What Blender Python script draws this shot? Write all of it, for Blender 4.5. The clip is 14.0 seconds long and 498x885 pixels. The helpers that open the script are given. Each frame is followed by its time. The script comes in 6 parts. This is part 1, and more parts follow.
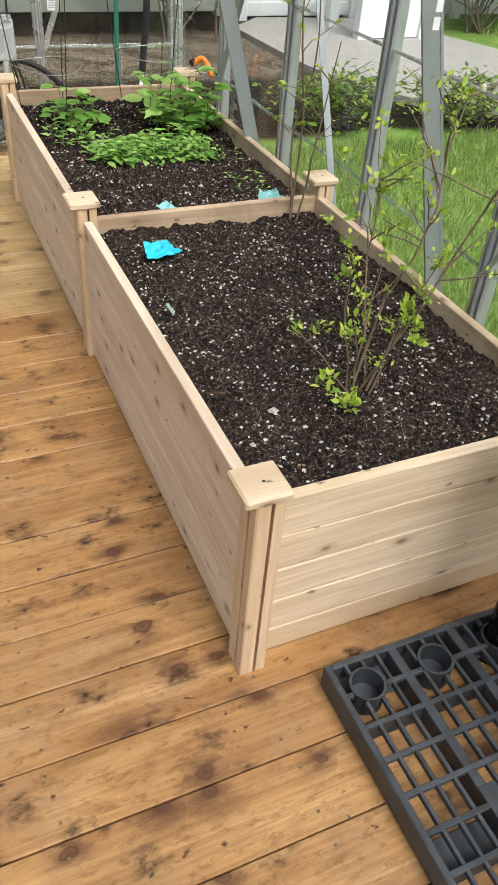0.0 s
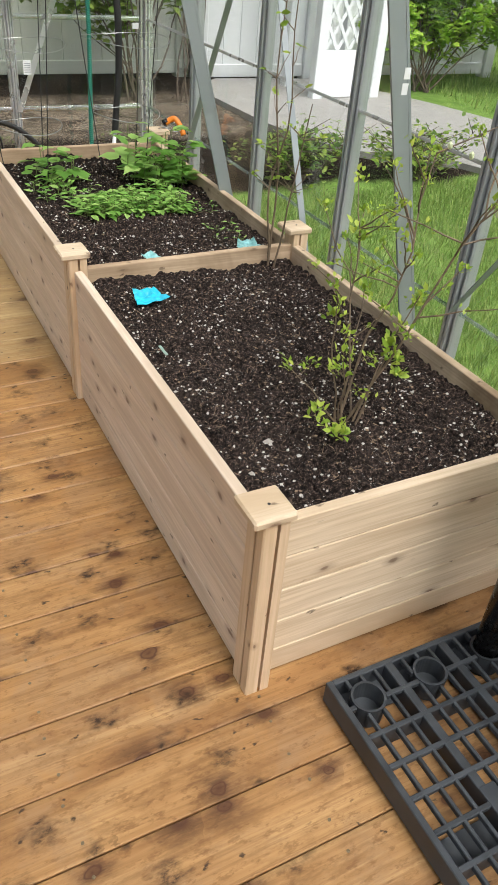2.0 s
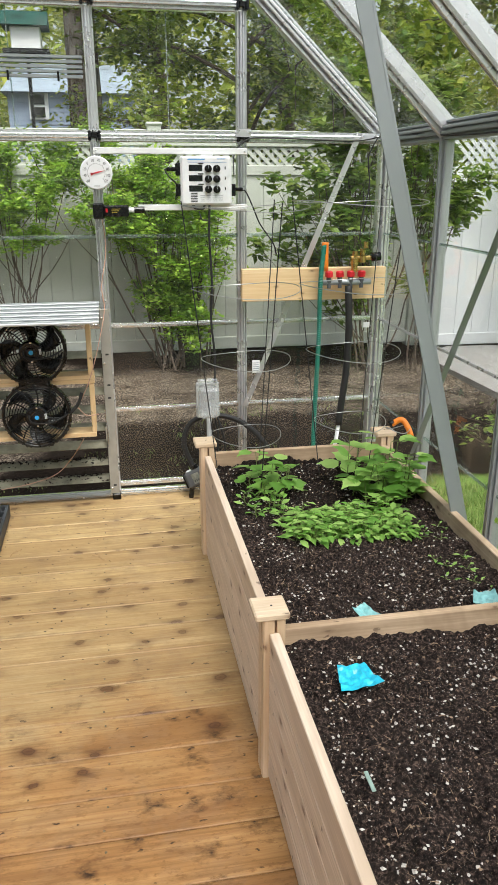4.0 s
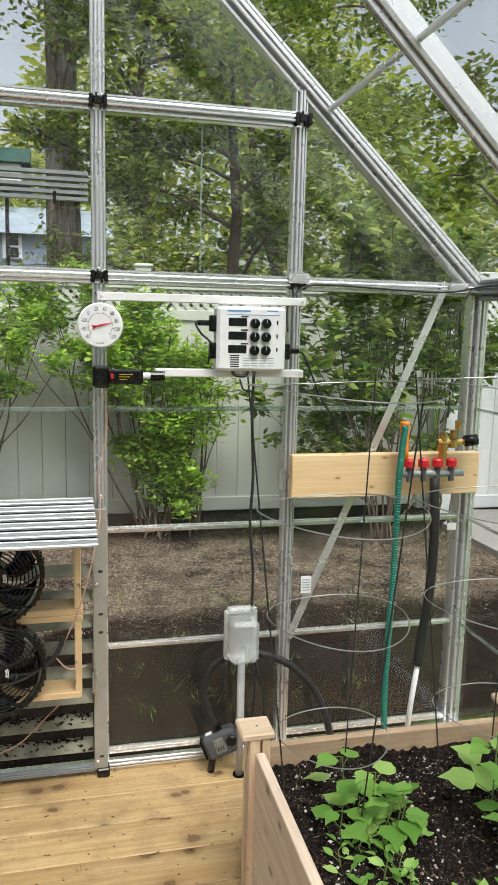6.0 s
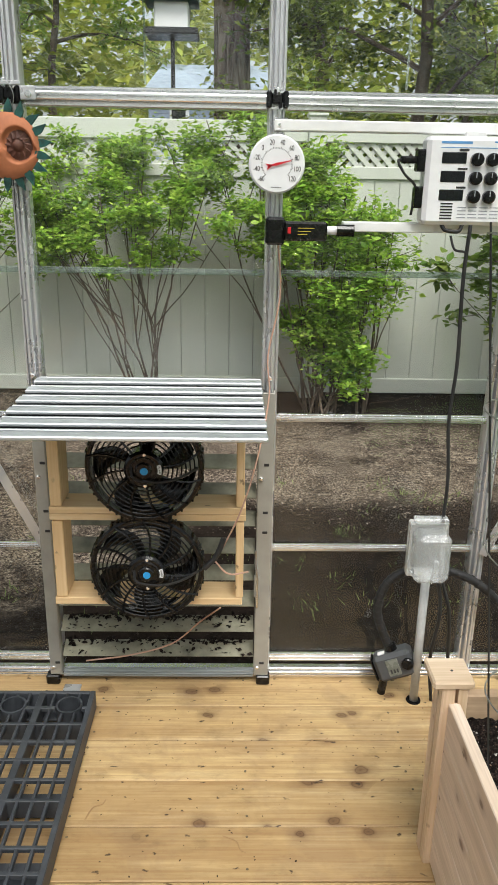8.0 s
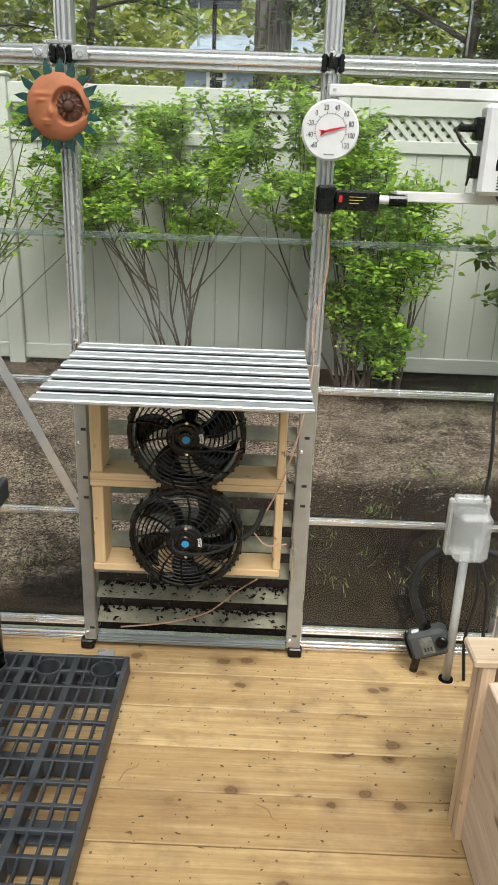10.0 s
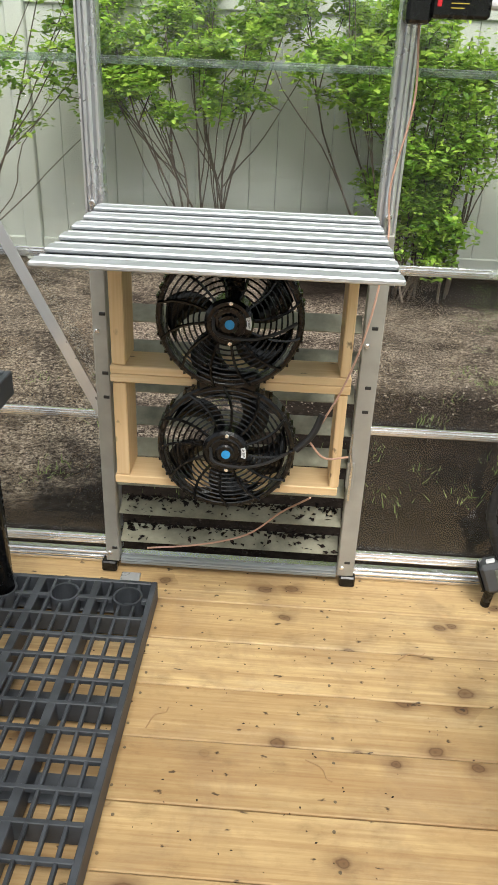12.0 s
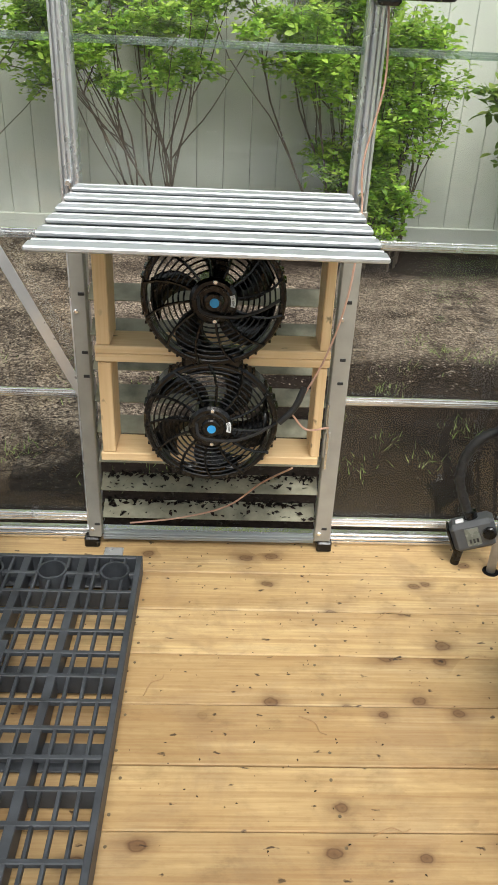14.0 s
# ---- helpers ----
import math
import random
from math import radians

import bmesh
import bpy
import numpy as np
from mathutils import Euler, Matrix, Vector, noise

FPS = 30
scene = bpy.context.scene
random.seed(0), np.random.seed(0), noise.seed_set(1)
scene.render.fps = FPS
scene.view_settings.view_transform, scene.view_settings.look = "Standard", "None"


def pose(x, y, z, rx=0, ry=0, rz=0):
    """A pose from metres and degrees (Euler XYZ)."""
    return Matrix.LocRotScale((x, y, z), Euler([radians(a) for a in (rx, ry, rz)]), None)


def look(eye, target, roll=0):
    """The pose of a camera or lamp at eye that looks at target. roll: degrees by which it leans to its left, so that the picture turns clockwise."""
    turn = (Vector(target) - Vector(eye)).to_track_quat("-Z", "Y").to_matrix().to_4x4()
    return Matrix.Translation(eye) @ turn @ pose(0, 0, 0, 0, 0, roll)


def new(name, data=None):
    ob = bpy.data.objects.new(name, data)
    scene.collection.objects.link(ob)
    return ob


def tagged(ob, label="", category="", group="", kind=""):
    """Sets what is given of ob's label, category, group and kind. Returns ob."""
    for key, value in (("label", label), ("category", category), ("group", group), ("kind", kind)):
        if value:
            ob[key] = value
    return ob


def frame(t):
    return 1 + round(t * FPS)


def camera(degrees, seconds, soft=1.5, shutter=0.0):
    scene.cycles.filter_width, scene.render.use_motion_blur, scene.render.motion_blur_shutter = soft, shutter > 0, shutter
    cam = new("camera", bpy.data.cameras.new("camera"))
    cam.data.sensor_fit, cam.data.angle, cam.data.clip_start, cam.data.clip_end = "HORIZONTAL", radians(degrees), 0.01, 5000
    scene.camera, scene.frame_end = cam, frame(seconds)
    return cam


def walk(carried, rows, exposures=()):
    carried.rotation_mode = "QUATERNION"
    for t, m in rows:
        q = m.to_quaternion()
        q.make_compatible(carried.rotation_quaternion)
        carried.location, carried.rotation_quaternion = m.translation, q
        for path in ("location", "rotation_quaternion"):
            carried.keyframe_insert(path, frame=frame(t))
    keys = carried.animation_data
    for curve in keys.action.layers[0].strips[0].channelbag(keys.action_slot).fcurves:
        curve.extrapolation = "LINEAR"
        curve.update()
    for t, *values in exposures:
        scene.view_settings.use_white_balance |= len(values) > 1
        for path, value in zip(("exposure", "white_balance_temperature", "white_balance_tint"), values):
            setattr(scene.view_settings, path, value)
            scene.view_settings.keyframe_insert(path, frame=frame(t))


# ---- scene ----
cam = camera(36.8, 14.0, soft=0.7)
PATH = [
    (0, (-0.398, -0.738, 1.278), (0.292, 0.643, 0.005), 5.0),
    (0.5, (-0.493, -0.768, 1.281), (0.291, 0.548, -0.006), 5.8),
    (1, (-0.493, -0.796, 1.276), (0.363, 0.476, -0.009), 6.5),
    (1.5, (-0.492, -0.795, 1.289), (0.371, 0.514, 0.048), 6.3),
    (2, (-0.502, -0.792, 1.304), (0.303, 0.619, 0.136), 5.2),
    (2.5, (-0.509, -0.77, 1.324), (0.2, 0.776, 0.271), 3.4),
    (3, (-0.464, -0.681, 1.361), (0.115, 1.006, 0.457), 1.8),
    (3.5, (-0.344, -0.484, 1.412), (0.089, 1.32, 0.664), 0.6),
    (4, (-0.311, -0.292, 1.428), (0.03, 1.564, 0.767), -0.0),
    (4.2, (-0.341, -0.203, 1.445), (0.001, 1.659, 0.801), -0.4),
    (6.3, (-0.423, 0.88, 1.479), (0.044, 2.8, 1.175), 1.5),
    (6.5, (-0.402, 0.952, 1.476), (0.058, 2.871, 1.154), 1.5),
    (7, (-0.397, 1.066, 1.474), (-0.046, 2.986, 1.039), 1.2),
    (7.5, (-0.4, 1.135, 1.432), (-0.237, 3.047, 0.867), 1.0),
    (8, (-0.433, 1.145, 1.407), (-0.389, 3.037, 0.76), 1.0),
    (10.5, (-0.501, 1.158, 1.372), (-0.529, 3.024, 0.653), 2.2),
    (11, (-0.553, 1.181, 1.303), (-0.591, 3.033, 0.547), 2.4),
    (11.5, (-0.556, 1.288, 1.256), (-0.605, 3.106, 0.424), 2.6),
    (12, (-0.54, 1.454, 1.217), (-0.613, 3.229, 0.299), 2.4),
    (12.5, (-0.574, 1.47, 1.202), (-0.66, 3.185, 0.176), 1.7),
    (13, (-0.615, 1.437, 1.218), (-0.679, 3.121, 0.141), 1.4),
    (13.5, (-0.628, 1.415, 1.235), (-0.627, 3.105, 0.165), 1.8),
    (14, (-0.62, 1.411, 1.243), (-0.546, 3.152, 0.262), 2.7),
]
walk(cam, [(t, look(eye, target, roll)) for t, eye, target, roll in PATH], exposures=[(0, 0.9), (1.5, 0.92), (2.5, 0.76), (3.5, 0.8), (6.5, 0.7), (7, 0.7), (8, 0.76), (10.5, 0.76), (12.5, 0.95), (14, 0.92)])

# ---- light ----
SUN_EL, SUN_AZ = 60.0, 169.0
world = bpy.data.worlds.new("overcast_sky")
scene.world = world
world.use_nodes = True
wt = world.node_tree
sky = wt.nodes.new("ShaderNodeTexSky")
sky.sky_type = "NISHITA"
sky.sun_disc = False
sky.sun_elevation, sky.sun_rotation = radians(SUN_EL), radians(SUN_AZ)
sky.air_density, sky.dust_density, sky.ozone_density = 1.0, 4.0, 0.6
# cloud cover: most of the sky's blue is washed out
cloud = wt.nodes.new("ShaderNodeHueSaturation")
cloud.inputs["Saturation"].default_value = 0.4
wt.links.new(sky.outputs[0], cloud.inputs["Color"])
wt.links.new(cloud.outputs[0], wt.nodes["Background"].inputs[0])
wt.nodes["Background"].inputs[1].default_value = 0.125
sun = new("sun", bpy.data.lights.new("sun", "SUN"))
sun.data.energy, sun.data.angle, sun.data.color = 1.9, radians(28), (1.0, 0.97, 0.93)
sun.matrix_world = look((1.5, -5.3, 11), (0.3, 1.0, 0))


# ---- materials ----
class Mat:
    """A small builder for node materials."""

    def __init__(self, name):
        self.m = bpy.data.materials.new(name)
        self.m.use_nodes = True
        self.t = self.m.node_tree
        self.bsdf = self.t.nodes["Principled BSDF"]
        self.out = self.t.nodes["Material Output"]

    def node(self, kind, **inputs):
        n = self.t.nodes.new("ShaderNode" + kind)
        for k, v in inputs.items():
            self.put(n.inputs[k.replace("_", " ")], v)
        return n

    def put(self, socket, v):
        if isinstance(v, bpy.types.NodeSocket):
            self.t.links.new(v, socket)
        elif isinstance(v, (tuple, list)) and len(v) == 3 and socket.type == "RGBA":
            socket.default_value = (*v, 1)
        else:
            socket.default_value = v

    def coord(self, scale=(1, 1, 1), offset=True, kind="Object"):
        v = self.node("TexCoord").outputs[kind]
        if offset:
            r = self.node("ObjectInfo").outputs["Random"]
            mul = self.node("VectorMath")
            mul.operation = "MULTIPLY"
            self.put(mul.inputs[0], r)
            mul.inputs[1].default_value = (17.3, 31.7, 23.1)
            add = self.node("VectorMath")
            self.put(add.inputs[0], v)
            self.put(add.inputs[1], mul.outputs[0])
            v = add.outputs[0]
        sc = self.node("VectorMath")
        sc.operation = "MULTIPLY"
        self.put(sc.inputs[0], v)
        sc.inputs[1].default_value = scale
        return sc.outputs[0]

    def noise(self, vec, scale, detail=4.0, rough=0.55, distort=0.0):
        n = self.node("TexNoise", Vector=vec, Scale=scale, Detail=detail, Roughness=rough, Distortion=distort)
        return n.outputs["Fac"]

    def ramp(self, fac, stops):
        n = self.node("ValToRGB", Fac=fac)
        el = n.color_ramp.elements
        while len(el) < len(stops):
            el.new(0.5)
        for e, (p, c) in zip(el, stops):
            e.position = p
            e.color = (*c, 1) if isinstance(c, tuple) else (c, c, c, 1)
        return n.outputs["Color"]

    def mix(self, fac, a, b, blend="MIX"):
        n = self.node("Mix")
        n.data_type, n.blend_type = "RGBA", blend
        self.put(n.inputs[0], fac)
        self.put(n.inputs[6], a)
        self.put(n.inputs[7], b)
        return n.outputs[2]

    def math(self, op, a, b=0.0):
        n = self.node("Math")
        n.operation = op
        self.put(n.inputs[0], a)
        self.put(n.inputs[1], b)
        return n.outputs[0]

    def knots(self, along, a, c, wobble):
        """Cells in the plane of a board, whatever way its face looks: a along the grain, c across."""
        s = self.node("SeparateXYZ", Vector=self.coord((1, 1, 1)))
        o = [s.outputs[i] for i in range(3) if i != along]
        v = self.node("CombineXYZ")
        self.put(v.inputs[0], self.math("MULTIPLY", s.outputs[along], a))
        self.put(v.inputs[1], self.math("MULTIPLY", self.math("ADD", o[0], o[1]), c))
        warp = self.node("TexNoise", Vector=v.outputs[0], Scale=3.5, Detail=3.0)
        jig = self.node("VectorMath")
        jig.operation = "MULTIPLY_ADD"
        self.put(jig.inputs[0], warp.outputs["Color"])
        jig.inputs[1].default_value = (wobble, wobble, 0)
        self.put(jig.inputs[2], v.outputs[0])
        n = self.node("TexVoronoi", Vector=jig.outputs[0], Scale=1.0)
        n.voronoi_dimensions = "2D"
        return n

    def bump(self, height, strength=0.3, dist=0.002):
        n = self.node("Bump", Height=height, Strength=strength, Distance=dist)
        self.put(self.bsdf.inputs["Normal"], n.outputs[0])

    def base(self, colour, rough=0.6, metal=0.0, spec=0.5):
        self.put(self.bsdf.inputs["Base Color"], colour)
        self.put(self.bsdf.inputs["Roughness"], rough)
        self.put(self.bsdf.inputs["Metallic"], metal)
        self.put(self.bsdf.inputs["Specular IOR Level"], spec)
        return self


def wood(name, light, mid, dark, axis, knots=0.075, rough=0.6, stain=None):
    """Softwood with grain along one axis, knots and pores; stain: (colour, amount) in broad patches."""
    w = Mat(name)
    along = {"x": 0, "y": 1, "z": 2}[axis]

    def sc(a, c):
        s = [c, c, c]
        s[along] = a
        return tuple(s)

    broad = w.noise(w.coord(sc(1.2, 9)), 1.0, 4, 0.6, 0.8)
    fibre = w.noise(w.coord(sc(5, 170)), 1.0, 3, 0.6)
    ring = w.noise(w.coord(sc(1.0, 34)), 1.0, 3, 0.5, 1.2)
    col = w.ramp(broad, [(0.28, dark), (0.5, mid), (0.72, light)])
    col = w.mix(w.ramp(ring, [(0.42, 0.0), (0.58, 0.55)]), col, w.mix(0.55, col, dark), "MIX")
    col = w.mix(w.ramp(fibre, [(0.4, 0.0), (0.7, 0.65)]), col, dark)
    vor = w.knots(along, 5.2, 9.5, 0.16)
    d = vor.outputs["Distance"]
    near = w.ramp(w.math("MULTIPLY", w.math("DIVIDE", d, knots), 0.2), [(0.0, 1.0), (0.14, 0.9), (0.22, 0.45), (0.3, 0.3), (0.6, 0.0)])
    rare = w.ramp(vor.outputs["Color"], [(0.4, 0.0), (0.46, 1.0)])
    col = w.mix(w.math("MULTIPLY", w.math("MULTIPLY", near, rare), 0.85), col, (dark[0] * 0.28, dark[1] * 0.2, dark[2] * 0.18))
    pin = w.knots(along, 13, 23, 0.5)
    some = w.ramp(pin.outputs["Color"], [(0.72, 0.0), (0.78, 0.7)])
    col = w.mix(w.math("MULTIPLY", w.ramp(pin.outputs["Distance"], [(0.04, 1.0), (0.11, 0.0)]), some), col, (0.07, 0.04, 0.025))
    if stain:
        n = w.noise(w.coord((1, 1, 1), False), 2.6, 5, 0.65, 0.4)
        col = w.mix(w.math("MULTIPLY", w.ramp(n, [(0.42, 0.0), (0.66, 1.0)]), stain[1]), col, stain[0], "MULTIPLY")
    w.base(col, w.ramp(broad, [(0.3, rough - 0.1), (0.7, rough + 0.12)]), 0, 0.35)
    w.bump(w.math("ADD", w.math("MULTIPLY", fibre, 0.6), ring), 0.35, 0.0012)
    return w.m


def deck_wood():
    """Honey-coloured decking: oiled and darker towards the door, paler and drier by the fan wall."""
    w = Mat("oiled_deck_wood")
    broad = w.noise(w.coord((1.3, 9, 9)), 1.0, 4, 0.6, 0.8)
    ring = w.noise(w.coord((0.8, 42, 42)), 1.0, 3, 0.5, 1.4)
    fibre = w.noise(w.coord((6, 190, 190)), 1.0, 3, 0.6)
    pale = w.ramp(broad, [(0.28, (0.45, 0.305, 0.145)), (0.55, (0.59, 0.43, 0.215)), (0.75, (0.69, 0.54, 0.305))])
    warm = w.ramp(broad, [(0.25, (0.34, 0.175, 0.072)), (0.5, (0.57, 0.34, 0.148)), (0.75, (0.79, 0.54, 0.275))])
    where = w.node("SeparateXYZ", Vector=w.node("TexCoord").outputs["Object"])
    edge = w.noise(w.coord((1, 1, 1), False), 2.2, 5, 0.65)
    line = w.math("ADD", w.math("SUBTRACT", where.outputs["Y"], 0.22), w.math("MULTIPLY", w.math("SUBTRACT", edge, 0.5), 1.5))
    col = w.mix(w.ramp(w.math("MULTIPLY", line, 0.5), [(0.5, 0.0), (0.72, 1.0)]), warm, pale)
    wet = w.ramp(w.math("ADD", w.math("MULTIPLY", line, 0.5), 0.25), [(0.0, 0.55), (0.4, 1.0), (0.82, 0.9), (0.95, 0.0)])
    col = w.mix(w.math("MULTIPLY", wet, 0.78), col, (0.6, 0.51, 0.41), "MULTIPLY")
    board = w.node("ObjectInfo").outputs["Random"]
    col = w.mix(1.0, col, w.ramp(board, [(0.0, (0.9, 0.88, 0.86)), (0.5, (0.99, 0.98, 0.97)), (1.0, (1.07, 1.06, 1.04))]), "MULTIPLY")
    grimy = w.noise(w.coord((1, 1, 1), False), 5.5, 6, 0.7, 0.5)
    col = w.mix(w.math("MULTIPLY", w.ramp(grimy, [(0.47, 0.0), (0.6, 1.0)]), 0.3), col, (0.28, 0.2, 0.13))
    blot = w.noise(w.coord((3.6, 9.5, 9.5)), 1.9, 8, 0.78, 0.1)
    dry = w.ramp(w.math("MULTIPLY", line, 0.5), [(0.46, 1.0), (0.76, 0.22)])
    trod = w.math("MULTIPLY", w.ramp(w.math("MULTIPLY", line, 0.4), [(0.48, 0.0), (0.56, 1.0), (0.78, 0.9), (1.0, 0.0)]),
                  w.ramp(w.noise(w.coord((1.5, 5, 5), False), 1.6, 6, 0.72, 0.6), [(0.34, 0.15), (0.6, 1.0)]))
    col = w.mix(w.math("MULTIPLY", trod, 0.62), col, (0.62, 0.6, 0.58), "MULTIPLY")
    col = w.mix(w.math("MULTIPLY", w.ramp(blot, [(0.5, 0.0), (0.66, 1.0)]), w.math("MULTIPLY", dry, 0.5)), col, (0.11, 0.05, 0.02))
    fleck = w.noise(w.coord((20, 45, 45)), 1.6, 4, 0.7)
    col = w.mix(w.math("MULTIPLY", w.ramp(fleck, [(0.54, 0.0), (0.64, 1.0)]), w.math("MULTIPLY", dry, 0.5)), col, (0.12, 0.05, 0.018))
    col = w.mix(w.ramp(ring, [(0.42, 0.0), (0.6, 0.27)]), col, (0.24, 0.115, 0.04))
    streak = w.noise(w.coord((2.2, 75, 75)), 1.0, 4, 0.6, 0.8)
    col = w.mix(w.math("MULTIPLY", w.ramp(streak, [(0.48, 0.0), (0.64, 0.5)]), dry), col, (0.18, 0.085, 0.032))
    col = w.mix(w.ramp(fibre, [(0.4, 0.0), (0.68, 0.32)]), col, (0.26, 0.13, 0.045))
    kn = w.knots(0, 6.2, 8.4, 0.16)
    d = w.math("MULTIPLY", w.math("MULTIPLY", kn.outputs["Distance"], 1.5), w.ramp(kn.outputs["Color"], [(0.56, 1.0), (0.85, 0.55)]))
    kept = w.ramp(kn.outputs["Color"], [(0.56, 0.0), (0.6, 1.0)])
    smear = w.math("MULTIPLY", w.ramp(d, [(0.08, 1.0), (0.45, 0.0)]), w.ramp(w.noise(w.coord((7, 30, 30)), 1.0, 5, 0.7), [(0.44, 0.0), (0.6, 0.8)]))
    col = w.mix(w.math("MULTIPLY", w.math("MULTIPLY", smear, kept), dry), col, (0.06, 0.026, 0.01))
    core = w.ramp(d, [(0.0, 1.0), (0.03, 0.85), (0.065, 0.8), (0.085, 1.0), (0.105, 0.6), (0.15, 0.3), (0.32, 0.0)])
    col = w.mix(w.math("MULTIPLY", w.math("MULTIPLY", core, kept), w.ramp(dry, [(0.25, 0.8), (1.0, 1.0)])), col, (0.075, 0.03, 0.015))
    spot = w.knots(0, 7.5, 10.5, 0.9)
    odd = w.ramp(spot.outputs["Color"], [(0.52, 0.0), (0.58, 1.0)])
    soot = w.math("MULTIPLY", w.ramp(spot.outputs["Distance"], [(0.03, 1.0), (0.12, 0.6), (0.3, 0.0)]), w.math("MULTIPLY", odd, dry))
    col = w.mix(w.math("MULTIPLY", soot, w.ramp(w.noise(w.coord((30, 60, 60)), 1.0, 5, 0.75), [(0.4, 0.25), (0.55, 1.0)])), col, (0.03, 0.014, 0.007))
    pin = w.knots(0, 12, 21, 0.5)
    some = w.ramp(pin.outputs["Color"], [(0.6, 0.0), (0.65, 0.9)])
    col = w.mix(w.math("MULTIPLY", w.ramp(pin.outputs["Distance"], [(0.03, 1.0), (0.085, 0.0)]), some), col, (0.035, 0.02, 0.012))
    w.base(col, w.ramp(edge, [(0.3, 0.34), (0.7, 0.6)]), 0, 0.32)
    w.bump(w.math("ADD", w.math("MULTIPLY", fibre, 0.5), ring), 0.3, 0.0012)
    return w.m


def plain(name, colour, rough=0.5, metal=0.0, vary=0.12, scale=40.0, bump=0.1, spec=0.5):
    """A paint, plastic or metal with slight mottling at two scales."""
    w = Mat(name)
    a = w.noise(w.coord((1, 1, 1)), scale, 5, 0.6)
    b = w.noise(w.coord((1, 1, 1)), scale / 9, 3, 0.6)
    k = w.math("ADD", w.math("MULTIPLY", a, 0.6), w.math("MULTIPLY", b, 0.4))
    dark = tuple(c * (1 - vary * 2) for c in colour)
    lite = tuple(min(1, c * (1 + vary)) for c in colour)
    col = w.ramp(k, [(0.3, dark), (0.7, lite)])
    w.base(col, w.ramp(k, [(0.3, max(0.05, rough - 0.1)), (0.7, min(1, rough + 0.1))]), metal, spec)
    if bump:
        w.bump(a, bump, 0.001)
    return w.m


def aluminium(name, colour=(0.62, 0.64, 0.64), rough=0.34, metal=0.9):
    w = Mat(name)
    k = w.noise(w.coord((9, 9, 9)), 1.0, 4, 0.6)
    smut = w.noise(w.coord((1, 1, 1)), 5.0, 5, 0.65)
    col = w.mix(w.ramp(smut, [(0.5, 0.0), (0.85, 0.2)]), colour, tuple(c * 0.7 for c in colour))
    w.base(col, w.ramp(k, [(0.3, rough - 0.05), (0.7, rough + 0.07)]), metal, 0.5)
    return w.m


def foliage(name, dark, mid, light, rough=0.45, through_light=0.35):
    """Leaves that differ one by one and let some light through."""
    w = Mat(name)
    isl = w.node("NewGeometry").outputs["Random Per Island"]
    col = w.ramp(isl, [(0.05, dark), (0.5, mid), (0.95, light)])
    vein = w.noise(w.coord((1, 1, 1), False), 60, 3)
    col = w.mix(w.math("MULTIPLY", vein, 0.3), col, dark)
    w.base(col, rough, 0, 0.4)
    tr = w.node("BsdfTranslucent", Color=w.mix(0.5, col, light))
    mx = w.node("MixShader", Fac=through_light)
    w.put(mx.inputs[1], w.bsdf.outputs[0])
    w.put(mx.inputs[2], tr.outputs[0])
    w.put(w.out.inputs[0], mx.outputs[0])
    return w.m


def pane_material(name, tint=(0.97, 0.98, 0.965), haze=0.014):
    """Clear polycarbonate sheet: sees through, with a Fresnel gloss and a little smeared dust."""
    w = Mat(name)
    tr = w.node("BsdfTransparent", Color=tint)
    wav = w.noise(w.coord((1, 1, 3)), 3.0, 2)
    bmp = w.node("Bump", Height=wav, Strength=0.25, Distance=0.02)
    gl = w.node("BsdfGlossy", Roughness=0.04, Normal=bmp.outputs[0])
    lw = w.node("LayerWeight", Blend=0.5, Normal=bmp.outputs[0])
    fr = w.math("ADD", 0.034, w.math("MULTIPLY", w.math("POWER", lw.outputs["Facing"], 4.5), 0.55))
    m1 = w.node("MixShader", Fac=fr)
    w.put(m1.inputs[1], tr.outputs[0])
    w.put(m1.inputs[2], gl.outputs[0])
    df = w.node("BsdfDiffuse", Color=(0.75, 0.78, 0.76))
    smear = w.noise(w.coord((2, 2, 9)), 1.6, 6, 0.7, 1.0)
    m2 = w.node("MixShader", Fac=w.math("MULTIPLY", w.ramp(smear, [(0.4, 0.15), (0.8, 1.0)]), haze))
    w.put(m2.inputs[1], m1.outputs[0])
    w.put(m2.inputs[2], df.outputs[0])
    w.put(w.out.inputs[0], m2.outputs[0])
    return w.m


DECK = deck_wood()
CEDAR_Y = wood("cedar_along_y", (0.82, 0.7, 0.58), (0.74, 0.605, 0.485), (0.53, 0.41, 0.305), "y", 0.06)
CEDAR_YIN = wood("cedar_side_soil_stained", (0.74, 0.6, 0.45), (0.66, 0.52, 0.37), (0.45, 0.33, 0.22), "y", 0.05, 0.7, ((0.32, 0.25, 0.19), 0.75))
CEDAR_X = wood("cedar_along_x", (0.8, 0.665, 0.5), (0.71, 0.57, 0.415), (0.5, 0.365, 0.235), "x", 0.06)
CEDAR_Z = wood("cedar_upright", (0.76, 0.6, 0.44), (0.68, 0.51, 0.35), (0.5, 0.35, 0.21), "z", 0.03)
CEDAR_IN = wood("cedar_soil_stained", (0.68, 0.52, 0.36), (0.58, 0.43, 0.29), (0.38, 0.27, 0.17), "x", 0.04, 0.7, ((0.35, 0.27, 0.2), 0.65))
PINE_X = wood("pine_along_x", (0.86, 0.68, 0.43), (0.79, 0.59, 0.34), (0.66, 0.45, 0.23), "x", 0.03)
PINE_Z = wood("pine_upright", (0.86, 0.68, 0.43), (0.79, 0.59, 0.34), (0.66, 0.45, 0.23), "z", 0.02)
